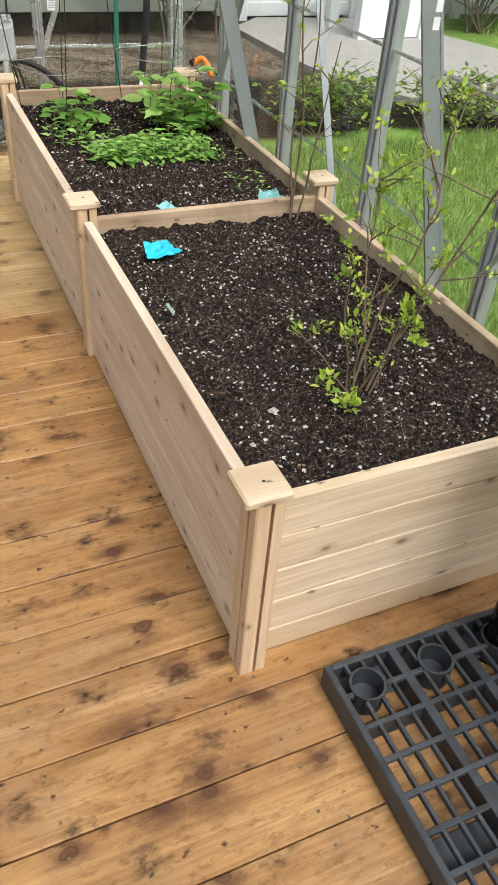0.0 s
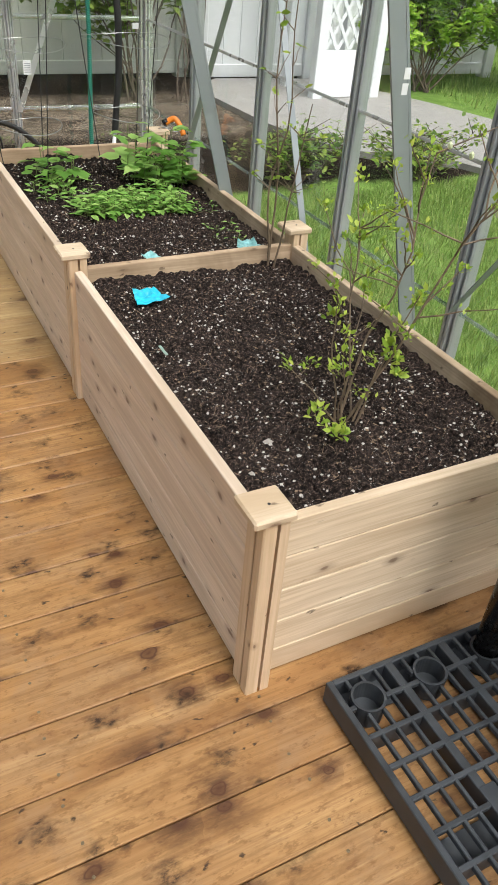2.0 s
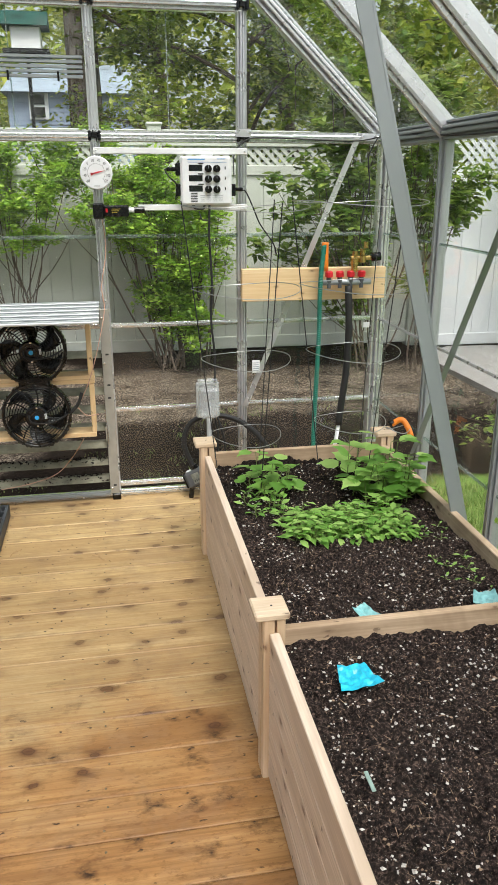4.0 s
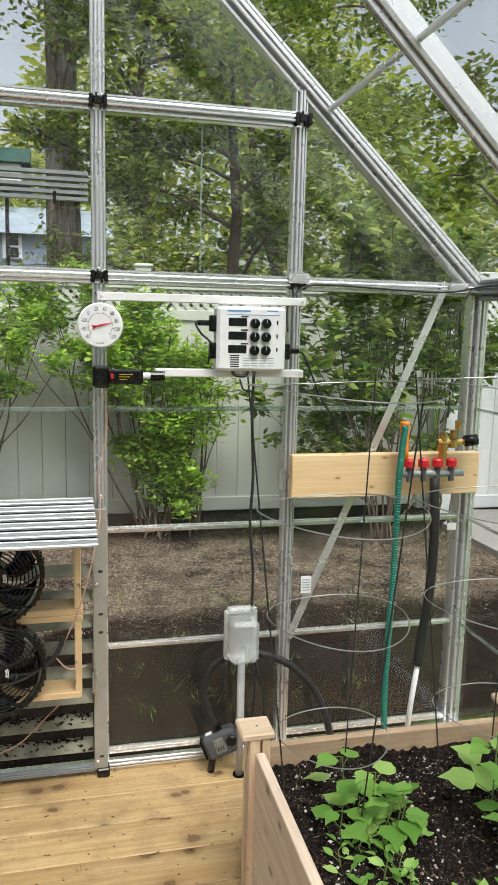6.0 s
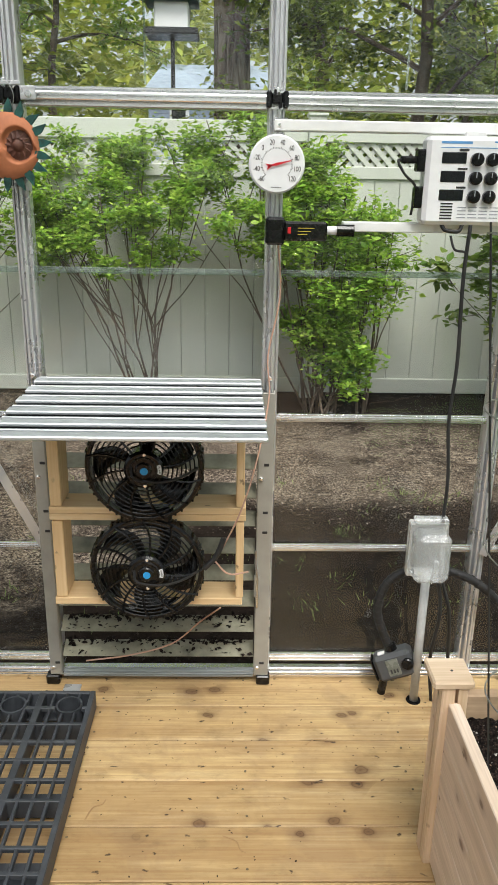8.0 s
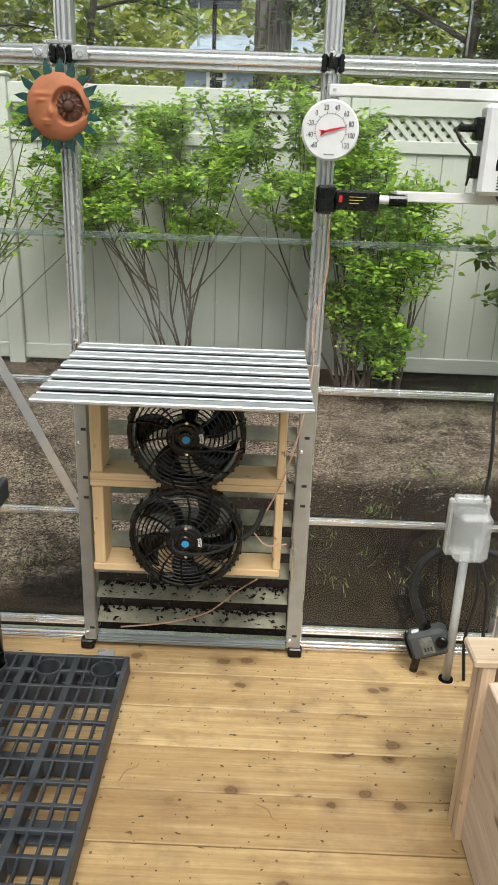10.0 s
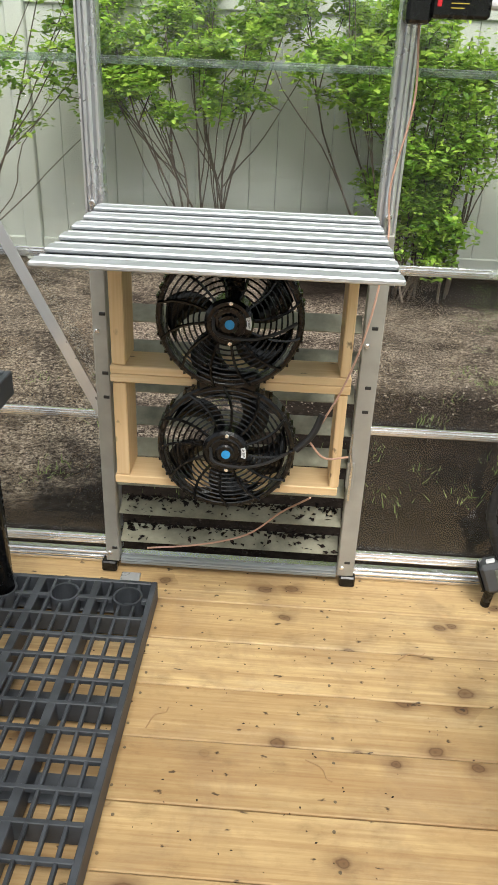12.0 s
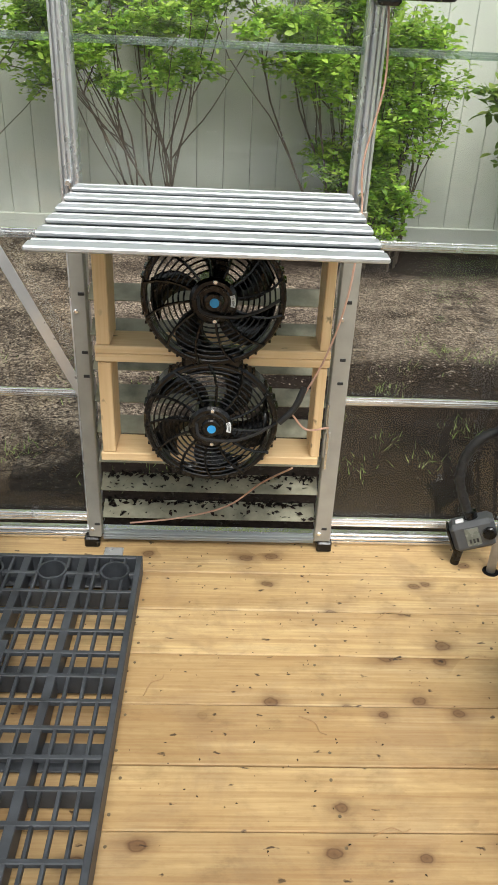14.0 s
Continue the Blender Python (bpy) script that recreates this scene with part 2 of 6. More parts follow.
ALU = aluminium("mill_aluminium", (0.72, 0.73, 0.74), 0.28, 0.7)
ALU_SLAT = plain("satin_slat_metal", (0.58, 0.61, 0.63), 0.38, 0.55, 0.05, 12, 0.0)
TAUPE = plain("taupe_painted_metal", (0.36, 0.35, 0.31), 0.5, 0.2, 0.12, 14, 0.05)
ALU_BRIGHT = aluminium("bright_aluminium", (0.9, 0.91, 0.91), 0.22)
# Next two: frame metal with reflections damped by a darker, less metallic colour.
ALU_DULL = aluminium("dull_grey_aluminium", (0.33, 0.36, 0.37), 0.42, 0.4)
ALU_SIDE = aluminium("muted_side_aluminium", (0.42, 0.44, 0.46), 0.36, 0.45)
PANE = pane_material("clear_polycarbonate")
PANE_ROOF = pane_material("roof_polycarbonate", (0.95, 0.97, 0.96), 0.03)
BLACK = plain("black_plastic", (0.0048, 0.005, 0.0053), 0.25, 0, 0.2, 60, 0.05, 0.42)
# Near-black that stands for the darkness in gaps and holes.
SHADE_BLACK = plain("shade_black", (0.004, 0.004, 0.004), 0.9, 0, 0.2, 30, 0.05, 0.1)
BLACK_RUBBER = plain("black_rubber", (0.02, 0.02, 0.02), 0.6, 0, 0.25, 30)
TRAY = plain("dusty_black_resin", (0.047, 0.053, 0.061), 0.5, 0, 0.35, 18)
WHITE = plain("white_plastic", (0.82, 0.83, 0.84), 0.35, 0, 0.04, 30, 0.03)
WHITE_METAL = plain("white_painted_metal", (0.8, 0.81, 0.8), 0.4, 0, 0.05, 20, 0.03)
# Back fence: white vinyl greyed in colour to carry the trees' shade.
VINYL_SHADED = plain("shaded_white_vinyl", (0.56, 0.59, 0.53), 0.45, 0, 0.07, 3, 0.02)
GREY_PLASTIC = plain("grey_plastic", (0.075, 0.08, 0.085), 0.5)
RED = plain("red_plastic", (0.65, 0.02, 0.03), 0.35)
ORANGE = plain("orange_plastic", (0.85, 0.24, 0.02), 0.4)
BRASS = plain("brass", (0.7, 0.48, 0.18), 0.28, 1.0)
STEEL = plain("galvanised_wire", (0.42, 0.43, 0.42), 0.4, 0.9)
DARK_WIRE = plain("dark_wire", (0.05, 0.05, 0.05), 0.45, 0.6)
BLUE = plain("blue_film", (0.02, 0.48, 0.68), 0.3, 0, 0.25, 60)
TEAL = plain("faded_teal_film", (0.25, 0.55, 0.56), 0.35, 0, 0.25, 60)
BLUE_DOT = plain("blue_sticker", (0.03, 0.35, 0.75), 0.35)
GREEN_HOSE = plain("green_coil_hose", (0.01, 0.2, 0.14), 0.4)
COPPER_WIRE = plain("salmon_wire", (0.55, 0.33, 0.24), 0.4)
DARK_CLAY = plain("dark_brown_clay", (0.13, 0.05, 0.03), 0.7, 0, 0.3, 40, 0.4)
TERRACOTTA = plain("terracotta", (0.45, 0.16, 0.07), 0.65, 0, 0.2, 25, 0.3)
VERDIGRIS = plain("verdigris_green", (0.012, 0.085, 0.07), 0.55, 0, 0.45, 60, 0.4)
CONCRETE = plain("path_concrete", (0.31, 0.3, 0.29), 0.8, 0, 0.12, 9, 0.3)
BARK = plain("brown_bark", (0.13, 0.1, 0.075), 0.85, 0, 0.4, 14, 0.8)
TWIG = plain("brown_twig", (0.17, 0.12, 0.075), 0.6, 0, 0.3, 60)
STEM = plain("green_stem", (0.14, 0.2, 0.05), 0.5, 0, 0.2, 60)
BRICK_GREY = plain("grey_blue_siding", (0.3, 0.38, 0.5), 0.7, 0, 0.1, 2, 0.1)
ROOFING = plain("pale_blue_roof", (0.3, 0.37, 0.46), 0.8, 0, 0.2, 6, 0.2)
DARK_GLASS = plain("dark_display", (0.01, 0.012, 0.014), 0.12)
INK = plain("black_ink", (0.02, 0.02, 0.02), 0.5)
GREY_INK = plain("grey_ink", (0.35, 0.37, 0.4), 0.5)
BLUE_INK = plain("blue_ink", (0.1, 0.3, 0.6), 0.5)
LEAF_TREE = foliage("tree_leaves", (0.035, 0.08, 0.01), (0.17, 0.28, 0.035), (0.48, 0.56, 0.08), 0.5, 0.4)
LEAF_TREE_DARK = foliage("dark_tree_leaves", (0.02, 0.05, 0.008), (0.12, 0.21, 0.03), (0.38, 0.47, 0.08), 0.5, 0.38)
LEAF_SHRUB = foliage("shrub_leaves", (0.07, 0.18, 0.015), (0.27, 0.49, 0.05), (0.52, 0.7, 0.11), 0.5, 0.42)
LEAF_BROAD = foliage("broad_leaves", (0.035, 0.085, 0.012), (0.14, 0.27, 0.04), (0.38, 0.48, 0.1), 0.5, 0.42)
LEAF_SEED = foliage("seedling_leaves", (0.12, 0.28, 0.045), (0.26, 0.49, 0.1), (0.46, 0.66, 0.2))
LEAF_BERRY = foliage("berry_leaves", (0.14, 0.27, 0.025), (0.32, 0.47, 0.045), (0.56, 0.62, 0.12))
GRASS = foliage("grass_blades", (0.11, 0.2, 0.04), (0.23, 0.36, 0.085), (0.42, 0.5, 0.17))
BLOSSOM = plain("white_blossom", (0.8, 0.82, 0.75), 0.6)
BLOSSOM_GREEN = plain("pale_flower_bud", (0.6, 0.66, 0.4), 0.6)


def soil_material():
    w = Mat("dark_potting_soil")
    a = w.noise(w.coord((1, 1, 1), False), 130, 6, 0.75)
    b = w.noise(w.coord((1, 1, 1), False), 9, 5, 0.65)
    col = w.ramp(a, [(0.4, (0.0012, 0.0008, 0.0007)), (0.53, (0.026, 0.017, 0.014)), (0.66, (0.2, 0.14, 0.112))])
    col = w.mix(w.ramp(b, [(0.45, 0.0), (0.7, 0.3)]), col, (0.05, 0.036, 0.03))
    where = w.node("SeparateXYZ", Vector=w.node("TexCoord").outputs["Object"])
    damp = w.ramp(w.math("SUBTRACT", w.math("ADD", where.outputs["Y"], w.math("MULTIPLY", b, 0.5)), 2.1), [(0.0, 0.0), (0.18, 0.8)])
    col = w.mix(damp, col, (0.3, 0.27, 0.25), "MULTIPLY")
    w.base(col, 0.9, 0, 0.2)
    w.bump(a, 0.9, 0.006)
    return w.m


def ground_material():
    """Lawn beside the greenhouse, bare earth and bark mulch behind it."""
    w = Mat("lawn_and_earth")
    pos = w.node("TexCoord").outputs["Object"]
    where = w.node("SeparateXYZ", Vector=pos)
    n = w.noise(w.coord((1, 1, 1), False), 1.3, 5, 0.6)
    fine = w.noise(w.coord((1, 1, 1), False), 45, 6, 0.75)
    mid = w.noise(w.coord((1, 1, 1), False), 7, 5, 0.7)
    earth = w.ramp(fine, [(0.3, (0.004, 0.003, 0.002)), (0.55, (0.018, 0.0135, 0.0105)), (0.8, (0.062, 0.046, 0.036))])
    earth = w.mix(w.ramp(mid, [(0.42, 0.0), (0.62, 0.7)]), earth, (0.028, 0.0205, 0.016))
    earth = w.mix(w.ramp(w.noise(w.coord((1, 1, 1), False), 16, 5, 0.7), [(0.55, 0.0), (0.68, 0.6)]), earth, (0.009, 0.007, 0.005))
    chips = w.noise(w.coord((1, 1, 1), False), 110, 4, 0.7, 0.8)
    mulch = w.ramp(w.math("ADD", w.math("MULTIPLY", fine, 0.45), w.math("MULTIPLY", chips, 0.55)), [(0.4, (0.008, 0.006, 0.005)), (0.49, (0.1, 0.078, 0.06)), (0.58, (0.42, 0.35, 0.27))])
    west = w.math("MULTIPLY", w.ramp(w.math("SUBTRACT", -0.4, where.outputs["X"]), [(0.0, 0.0), (0.9, 1.0)]), 1.15)
    band = w.math("ADD", w.math("ADD", where.outputs["Y"], west), w.math("MULTIPLY", w.math("SUBTRACT", n, 0.5), 0.9))
    m = w.math("MULTIPLY", w.ramp(w.math("SUBTRACT", band, 4.75), [(0.0, 0.0), (0.2, 1.0)]),
               w.ramp(w.math("SUBTRACT", w.math("ADD", 6.4, w.math("MULTIPLY", west, 2.0)), band), [(0.0, 0.0), (0.35, 1.0)]))
    patch = w.noise(w.coord((1, 1, 1), False), 3.2, 6, 0.7, 0.6)
    m = w.math("MULTIPLY", m, w.ramp(patch, [(0.36, 0.1), (0.56, 1.0)]))
    col = w.mix(m, earth, mulch)
    grass = w.ramp(mid, [(0.3, (0.08, 0.15, 0.03)), (0.7, (0.18, 0.28, 0.07))])
    gx = w.ramp(w.math("ADD", w.math("SUBTRACT", where.outputs["X"], 0.9), w.math("SUBTRACT", n, 0.5)), [(0.0, 0.0), (0.1, 1.0)])
    gy = w.ramp(w.math("ADD", w.math("SUBTRACT", 3.5, where.outputs["Y"]), w.math("SUBTRACT", n, 0.5)), [(0.0, 0.0), (0.15, 1.0)])
    fx = w.ramp(w.math("SUBTRACT", where.outputs["X"], 4.6), [(0.0, 0.0), (0.2, 1.0)])
    col = w.mix(w.math("MAXIMUM", w.math("MULTIPLY", gx, gy), fx), col, grass)
    w.base(col, 0.95, 0, 0.04)
    w.bump(w.math("ADD", fine, mid), 0.22, 0.01)
    return w.m


def bark_material():
    """Deep upright furrows between pale plates."""
    w = Mat("furrowed_bark")
    rift = w.noise(w.coord((16, 16, 2.2), False), 1.0, 5, 0.6, 0.7)
    fine = w.noise(w.coord((60, 60, 18), False), 1.0, 4, 0.7)
    col = w.ramp(rift, [(0.38, (0.05, 0.036, 0.026)), (0.5, (0.24, 0.19, 0.145)), (0.68, (0.46, 0.39, 0.32))])
    col = w.mix(w.math("MULTIPLY", fine, 0.45), col, (0.1, 0.075, 0.055))
    w.base(col, 0.9, 0, 0.2)
    w.bump(rift, 1.0, 0.03)
    return w.m


BARK_OAK = bark_material()
SOIL = soil_material()
GROUND = ground_material()
PERLITE = plain("white_perlite", (0.62, 0.59, 0.55), 0.85, 0, 0.25, 300)
CHIP = plain("pale_wood_fibre", (0.3, 0.21, 0.14), 0.9, 0, 0.4, 60)
STONE = plain("pale_pebble", (0.5, 0.46, 0.42), 0.8, 0, 0.2, 50)


# ---- building helpers ----
def part(name, bm, material, parent=None, label="", smooth=False):
    """Links a bmesh as one mesh object, under a thing or a part."""
    me = bpy.data.meshes.new(name)
    bm.to_mesh(me)
    bm.free()
    for m in (material if isinstance(material, (list, tuple)) else [material]):
        me.materials.append(m)
    if smooth:
        for p in me.polygons:
            p.use_smooth = True
    ob = new(name, me)
    ob.parent = parent
    return tagged(ob, label)


def thing(name, label, category, group="", kind=""):
    return tagged(new(name), label, category, group, kind)


def box(lo, hi, bevel=0.002, bm=None):
    """A box between two corners with its edges broken."""
    b = bmesh.new()
    r = bmesh.ops.create_cube(b, size=1)
    for v in r["verts"]:
        v.co = Vector([lo[i] if v.co[i] < 0 else hi[i] for i in range(3)])
    if bevel:
        bmesh.ops.bevel(b, geom=list(b.edges), offset=bevel, segments=1, affect="EDGES")
    if bm is None:
        return b
    tmp = bpy.data.meshes.new("tmp")
    b.to_mesh(tmp)
    b.free()
    bm.from_mesh(tmp)
    bpy.data.meshes.remove(tmp)
    return bm


def tube(pts, r, n=8, bm=None, closed=False, r_end=None, flat=1.0):
    """A round bar along a line of points, tapering to r_end."""
    bm = bm or bmesh.new()
    pts = [Vector(p) for p in pts]
    k = len(pts)
    rings, up = [], None
    for i, p in enumerate(pts):
        if closed:
            d = pts[(i + 1) % k] - pts[i - 1]
        else:
            d = pts[min(i + 1, k - 1)] - pts[max(i - 1, 0)]
        d.normalize()
        if up is None:
            up = d.orthogonal().normalized()
        up = (up - d * up.dot(d)).normalized()
        side = d.cross(up)
        rr = r if r_end is None else r + (r_end - r) * i / (k - 1)
        rings.append([bm.verts.new(p + (up * math.cos(2 * math.pi * j / n) + side * (math.sin(2 * math.pi * j / n) * flat)) * rr) for j in range(n)])
    for i in range(k if closed else k - 1):
        a, b = rings[i], rings[(i + 1) % k]
        for j in range(n):
            bm.faces.new((a[j], a[(j + 1) % n], b[(j + 1) % n], b[j]))
    if not closed:
        bm.faces.new(rings[0][::-1])
        bm.faces.new(rings[-1])
    return bm


def curve_pts(pts, steps=6):
    """A smooth line (Catmull-Rom) through points."""
    p = [Vector(q) for q in pts]
    p = [2 * p[0] - p[1]] + p + [2 * p[-1] - p[-2]]
    out = []
    for i in range(1, len(p) - 2):
        for s in range(steps):
            t = s / steps
            out.append(0.5 * (2 * p[i] + (p[i + 1] - p[i - 1]) * t + (2 * p[i - 1] - 5 * p[i] + 4 * p[i + 1] - p[i + 2]) * t * t
                              + (3 * p[i] - p[i - 1] - 3 * p[i + 1] + p[i + 2]) * t ** 3))
    return out + [p[-2]]


def ring_pts(c, r, n=32, axis="z", squash=1.0, wobble=0.0):
    out = []
    for i in range(n):
        a = 2 * math.pi * i / n
        u, v = r * math.cos(a), r * squash * math.sin(a)
        w = wobble * math.sin(2 * a + 1)
        out.append((c[0] + u, c[1] + v, c[2] + w) if axis == "z" else (c[0] + u, c[1] + w, c[2] + v))
    return out


def disc(c, r, depth, n=32, axis="y", bevel=0.0, bm=None):
    """A round plate with its axis along y or z, its front at c and going back by depth."""
    b = bmesh.new()
    rows = [(r - bevel, 0.0), (r, bevel), (r, depth)]
    rings = []
    for rr, dd in rows:
        ring = []
        for i in range(n):
            a = 2 * math.pi * i / n
            if axis == "y":
                ring.append(b.verts.new((c[0] + rr * math.cos(a), c[1] + dd, c[2] + rr * math.sin(a))))
            else:
                ring.append(b.verts.new((c[0] + rr * math.cos(a), c[1] + rr * math.sin(a), c[2] - dd)))
        rings.append(ring)
    for a, bb in zip(rings, rings[1:]):
        for j in range(n):
            b.faces.new((a[j], a[(j + 1) % n], bb[(j + 1) % n], bb[j]))
    b.faces.new(rings[0])
    b.faces.new(rings[-1][::-1])
    bmesh.ops.recalc_face_normals(b, faces=b.faces)
    if bm is None:
        return b
    tmp = bpy.data.meshes.new("tmp")
    b.to_mesh(tmp)
    b.free()
    bm.from_mesh(tmp)
    bpy.data.meshes.remove(tmp)
    return bm


def extrude_along(section, a, b, bm=None, face=None):
    """A bar with the given section (x across, y up) from a to b, kept upright, or with its y side turned to face."""
    bm = bm or bmesh.new()
    a, b = Vector(a), Vector(b)
    d = (b - a).normalized()
    ref = Vector(face) if face else Vector((0, 0, 1)) if abs(d.z) < 0.9 else Vector((0, 1, 0))
    s = d.cross(ref).normalized()
    u = s.cross(d)
    ends = [[bm.verts.new(p + s * x + u * y) for x, y in section] for p in (a, b)]
    n = len(section)
    for j in range(n):
        bm.faces.new((ends[0][j], ends[0][(j + 1) % n], ends[1][(j + 1) % n], ends[1][j]))
    bm.faces.new(ends[0][::-1])
    bm.faces.new(ends[1])
    bmesh.ops.recalc_face_normals(bm, faces=bm.faces)
    return bm


def profile(w, h):
    """The ribbed section of the greenhouse's aluminium bars."""
    x, y = w / 2, h / 2
    up = [(x, y * 0.25), (x * 0.9, y * 0.55), (x * 0.7, y * 0.55), (x * 0.62, y * 0.1), (x * 0.5, y * 0.1), (x * 0.42, y * 0.95), (x * 0.3, y), (x * 0.12, y), (x * 0.06, y * 0.55)]
    half = [(x, -y)] + up
    return half + [(-a, b) for a, b in reversed(half)]


LEAF_FORM = {
    "diamond": ([(0, 0, 0), (0.28, 0.45, 0.06), (0, 1, -0.04), (-0.28, 0.45, 0.06)], [(0, 1, 2), (0, 2, 3)]),
    "oval": ([(0, 0, 0), (0.2, 0.22, 0.05), (0.26, 0.55, 0.05), (0, 1, -0.1), (-0.26, 0.55, 0.05), (-0.2, 0.22, 0.05), (0, 0.5, 0)],
             [(0, 1, 6), (1, 2, 6), (2, 3, 6), (3, 4, 6), (4, 5, 6), (5, 0, 6)]),
    "broad": ([(0, 0, 0), (0.34, 0.08, 0.05), (0.46, 0.36, 0.03), (0.34, 0.62, 0.05), (0.2, 0.7, 0.03), (0, 1, -0.12), (-0.2, 0.7, 0.03), (-0.34, 0.62, 0.05),
               (-0.46, 0.36, 0.03), (-0.34, 0.08, 0.05), (0, 0.42, -0.03)],
              [(i, i + 1, 10) for i in range(9)] + [(9, 0, 10)]),
    "blade": ([(-0.05, 0, 0), (0.05, 0, 0), (0, 1, 0)], [(0, 1, 2)]),
}


def leaves(name, places, ways, sizes, form, material, parent, seed=1, droop=0.3, roll=0.9, label=""):
    """Many small leaves in one mesh: places (n,3), the way each points (n,3), sizes (n,)."""
    rng = np.random.default_rng(seed)
    tv, tf = LEAF_FORM[form]
    tv = np.array(tv, float)
    P, D, S = np.asarray(places, float), np.asarray(ways, float), np.asarray(sizes, float)
    n = len(P)
    D = D + rng.normal(0, droop, D.shape)
    D /= np.linalg.norm(D, axis=1, keepdims=True) + 1e-9
    up = np.tile([0.0, 0.0, 1.0], (n, 1)) + rng.normal(0, roll * 0.5, (n, 3))
    X = np.cross(D, up)
    X /= np.linalg.norm(X, axis=1, keepdims=True) + 1e-9
    Z = np.cross(X, D)
    V = P[:, None, :] + S[:, None, None] * (tv[None, :, 0:1] * X[:, None] + tv[None, :, 1:2] * D[:, None] + tv[None, :, 2:3] * Z[:, None])
    k = len(tv)
    F = (np.array(tf)[None] + (np.arange(n) * k)[:, None, None]).reshape(-1, 3)
    me = bpy.data.meshes.new(name)
    me.vertices.add(n * k)
    me.vertices.foreach_set("co", V.reshape(-1))
    m = len(F)
    me.loops.add(m * 3)
    me.loops.foreach_set("vertex_index", F.reshape(-1).astype(np.int32))
    me.polygons.add(m)
    me.polygons.foreach_set("loop_start", (np.arange(m) * 3).astype(np.int32))
    me.polygons.foreach_set("loop_total", np.full(m, 3, np.int32))
    me.update(calc_edges=True)
    me.materials.append(material)
    ob = new(name, me)
    ob.parent = parent
    return tagged(ob, label)


def lettering(name, text, size, m, material, parent, depth=0.0004):
    """Text in the built-in font, as a mesh."""
    cu = bpy.data.curves.new(name, "FONT")
    cu.body, cu.size, cu.align_x, cu.align_y, cu.extrude = text, size, "CENTER", "CENTER", depth
    tmp = new(name + "_tmp", cu)
    me = bpy.data.meshes.new_from_object(tmp.evaluated_get(bpy.context.evaluated_depsgraph_get()))
    bpy.data.objects.remove(tmp)
    me.materials.append(material)
    ob = new(name, me)
    ob.parent = parent
    ob.matrix_basis = m
    return ob

# ---- ground and deck ----
GZ = -0.2
bm = bmesh.new()
bmesh.ops.create_grid(bm, x_segments=60, y_segments=60, size=1)
for v in bm.verts:
    far = max(abs(v.co.x), abs(v.co.y))
    s = 6 + 400 * far ** 5
    v.co = Vector((v.co.x * s * 1.6 + 1, v.co.y * s * 1.6 + 4, GZ + 0.02 * noise.noise(Vector((v.co.x * 9, v.co.y * 9, 0)))))
tagged(part("ground", bm, GROUND, None, "", True), "lawn, bare earth and bark mulch round the greenhouse", "ground", "", "structure")

deck = thing("floor", "honey-coloured oiled wooden deck boards with knots", "floor", "", "structure")
SEAMS = [-1.85, -1.71, -1.57, -1.43, -1.29, -1.15, -1.01, -0.87, -0.73, -0.59, -0.455, -0.318, -0.178, -0.042, 0.099, 0.231, 0.364, 0.5, 0.638, 0.775, 0.915, 1.06,
         1.19, 1.333, 1.48, 1.63, 1.78, 1.93, 2.075, 2.222, 2.356, 2.502, 2.645, 2.79, 2.93, 3.075, 3.125]
bm = box((-2.3, SEAMS[0], -0.19), (1.0, SEAMS[-1], -0.045), 0)
part("deck_frame", bm, plain("deck_shadow_wood", (0.12, 0.08, 0.05), 0.8), deck)


# ---- greenhouse ----
WY, XR, XL, XM = 3.09, 0.93, -2.22, -0.645
EAVE, PITCH = 1.6, 0.93
RIDGE = EAVE + (XR - XM) * PITCH
BAYS = [-1.57, -0.957, -0.336, 0.278]
PY = [WY - 0.615 * i for i in range(9)]
YB = PY[-1]
gable = thing("wall_north", "greenhouse gable wall of clear panes in aluminium frame", "wall", "", "structure")
side = thing("wall_east", "greenhouse side wall of clear panes in aluminium frame", "wall", "", "structure")
other = thing("wall_west", "greenhouse side wall of clear panes in aluminium frame", "wall", "", "structure")
back = thing("wall_south", "greenhouse gable wall of clear panes in aluminium frame", "wall", "", "structure")


def bar(name, a, b, w, h, mat, parent, face=(0, -1, 0)):
    return part(name, extrude_along(profile(w, h), a, b, None, face), mat, parent)


def pane(name, lo, hi, parent, mat=PANE):
    ob = part(name, box(lo, hi, 0), mat, parent)
    ob.visible_shadow = False
    return ob


def roof_z(x):
    return RIDGE - abs(x - XM) * PITCH


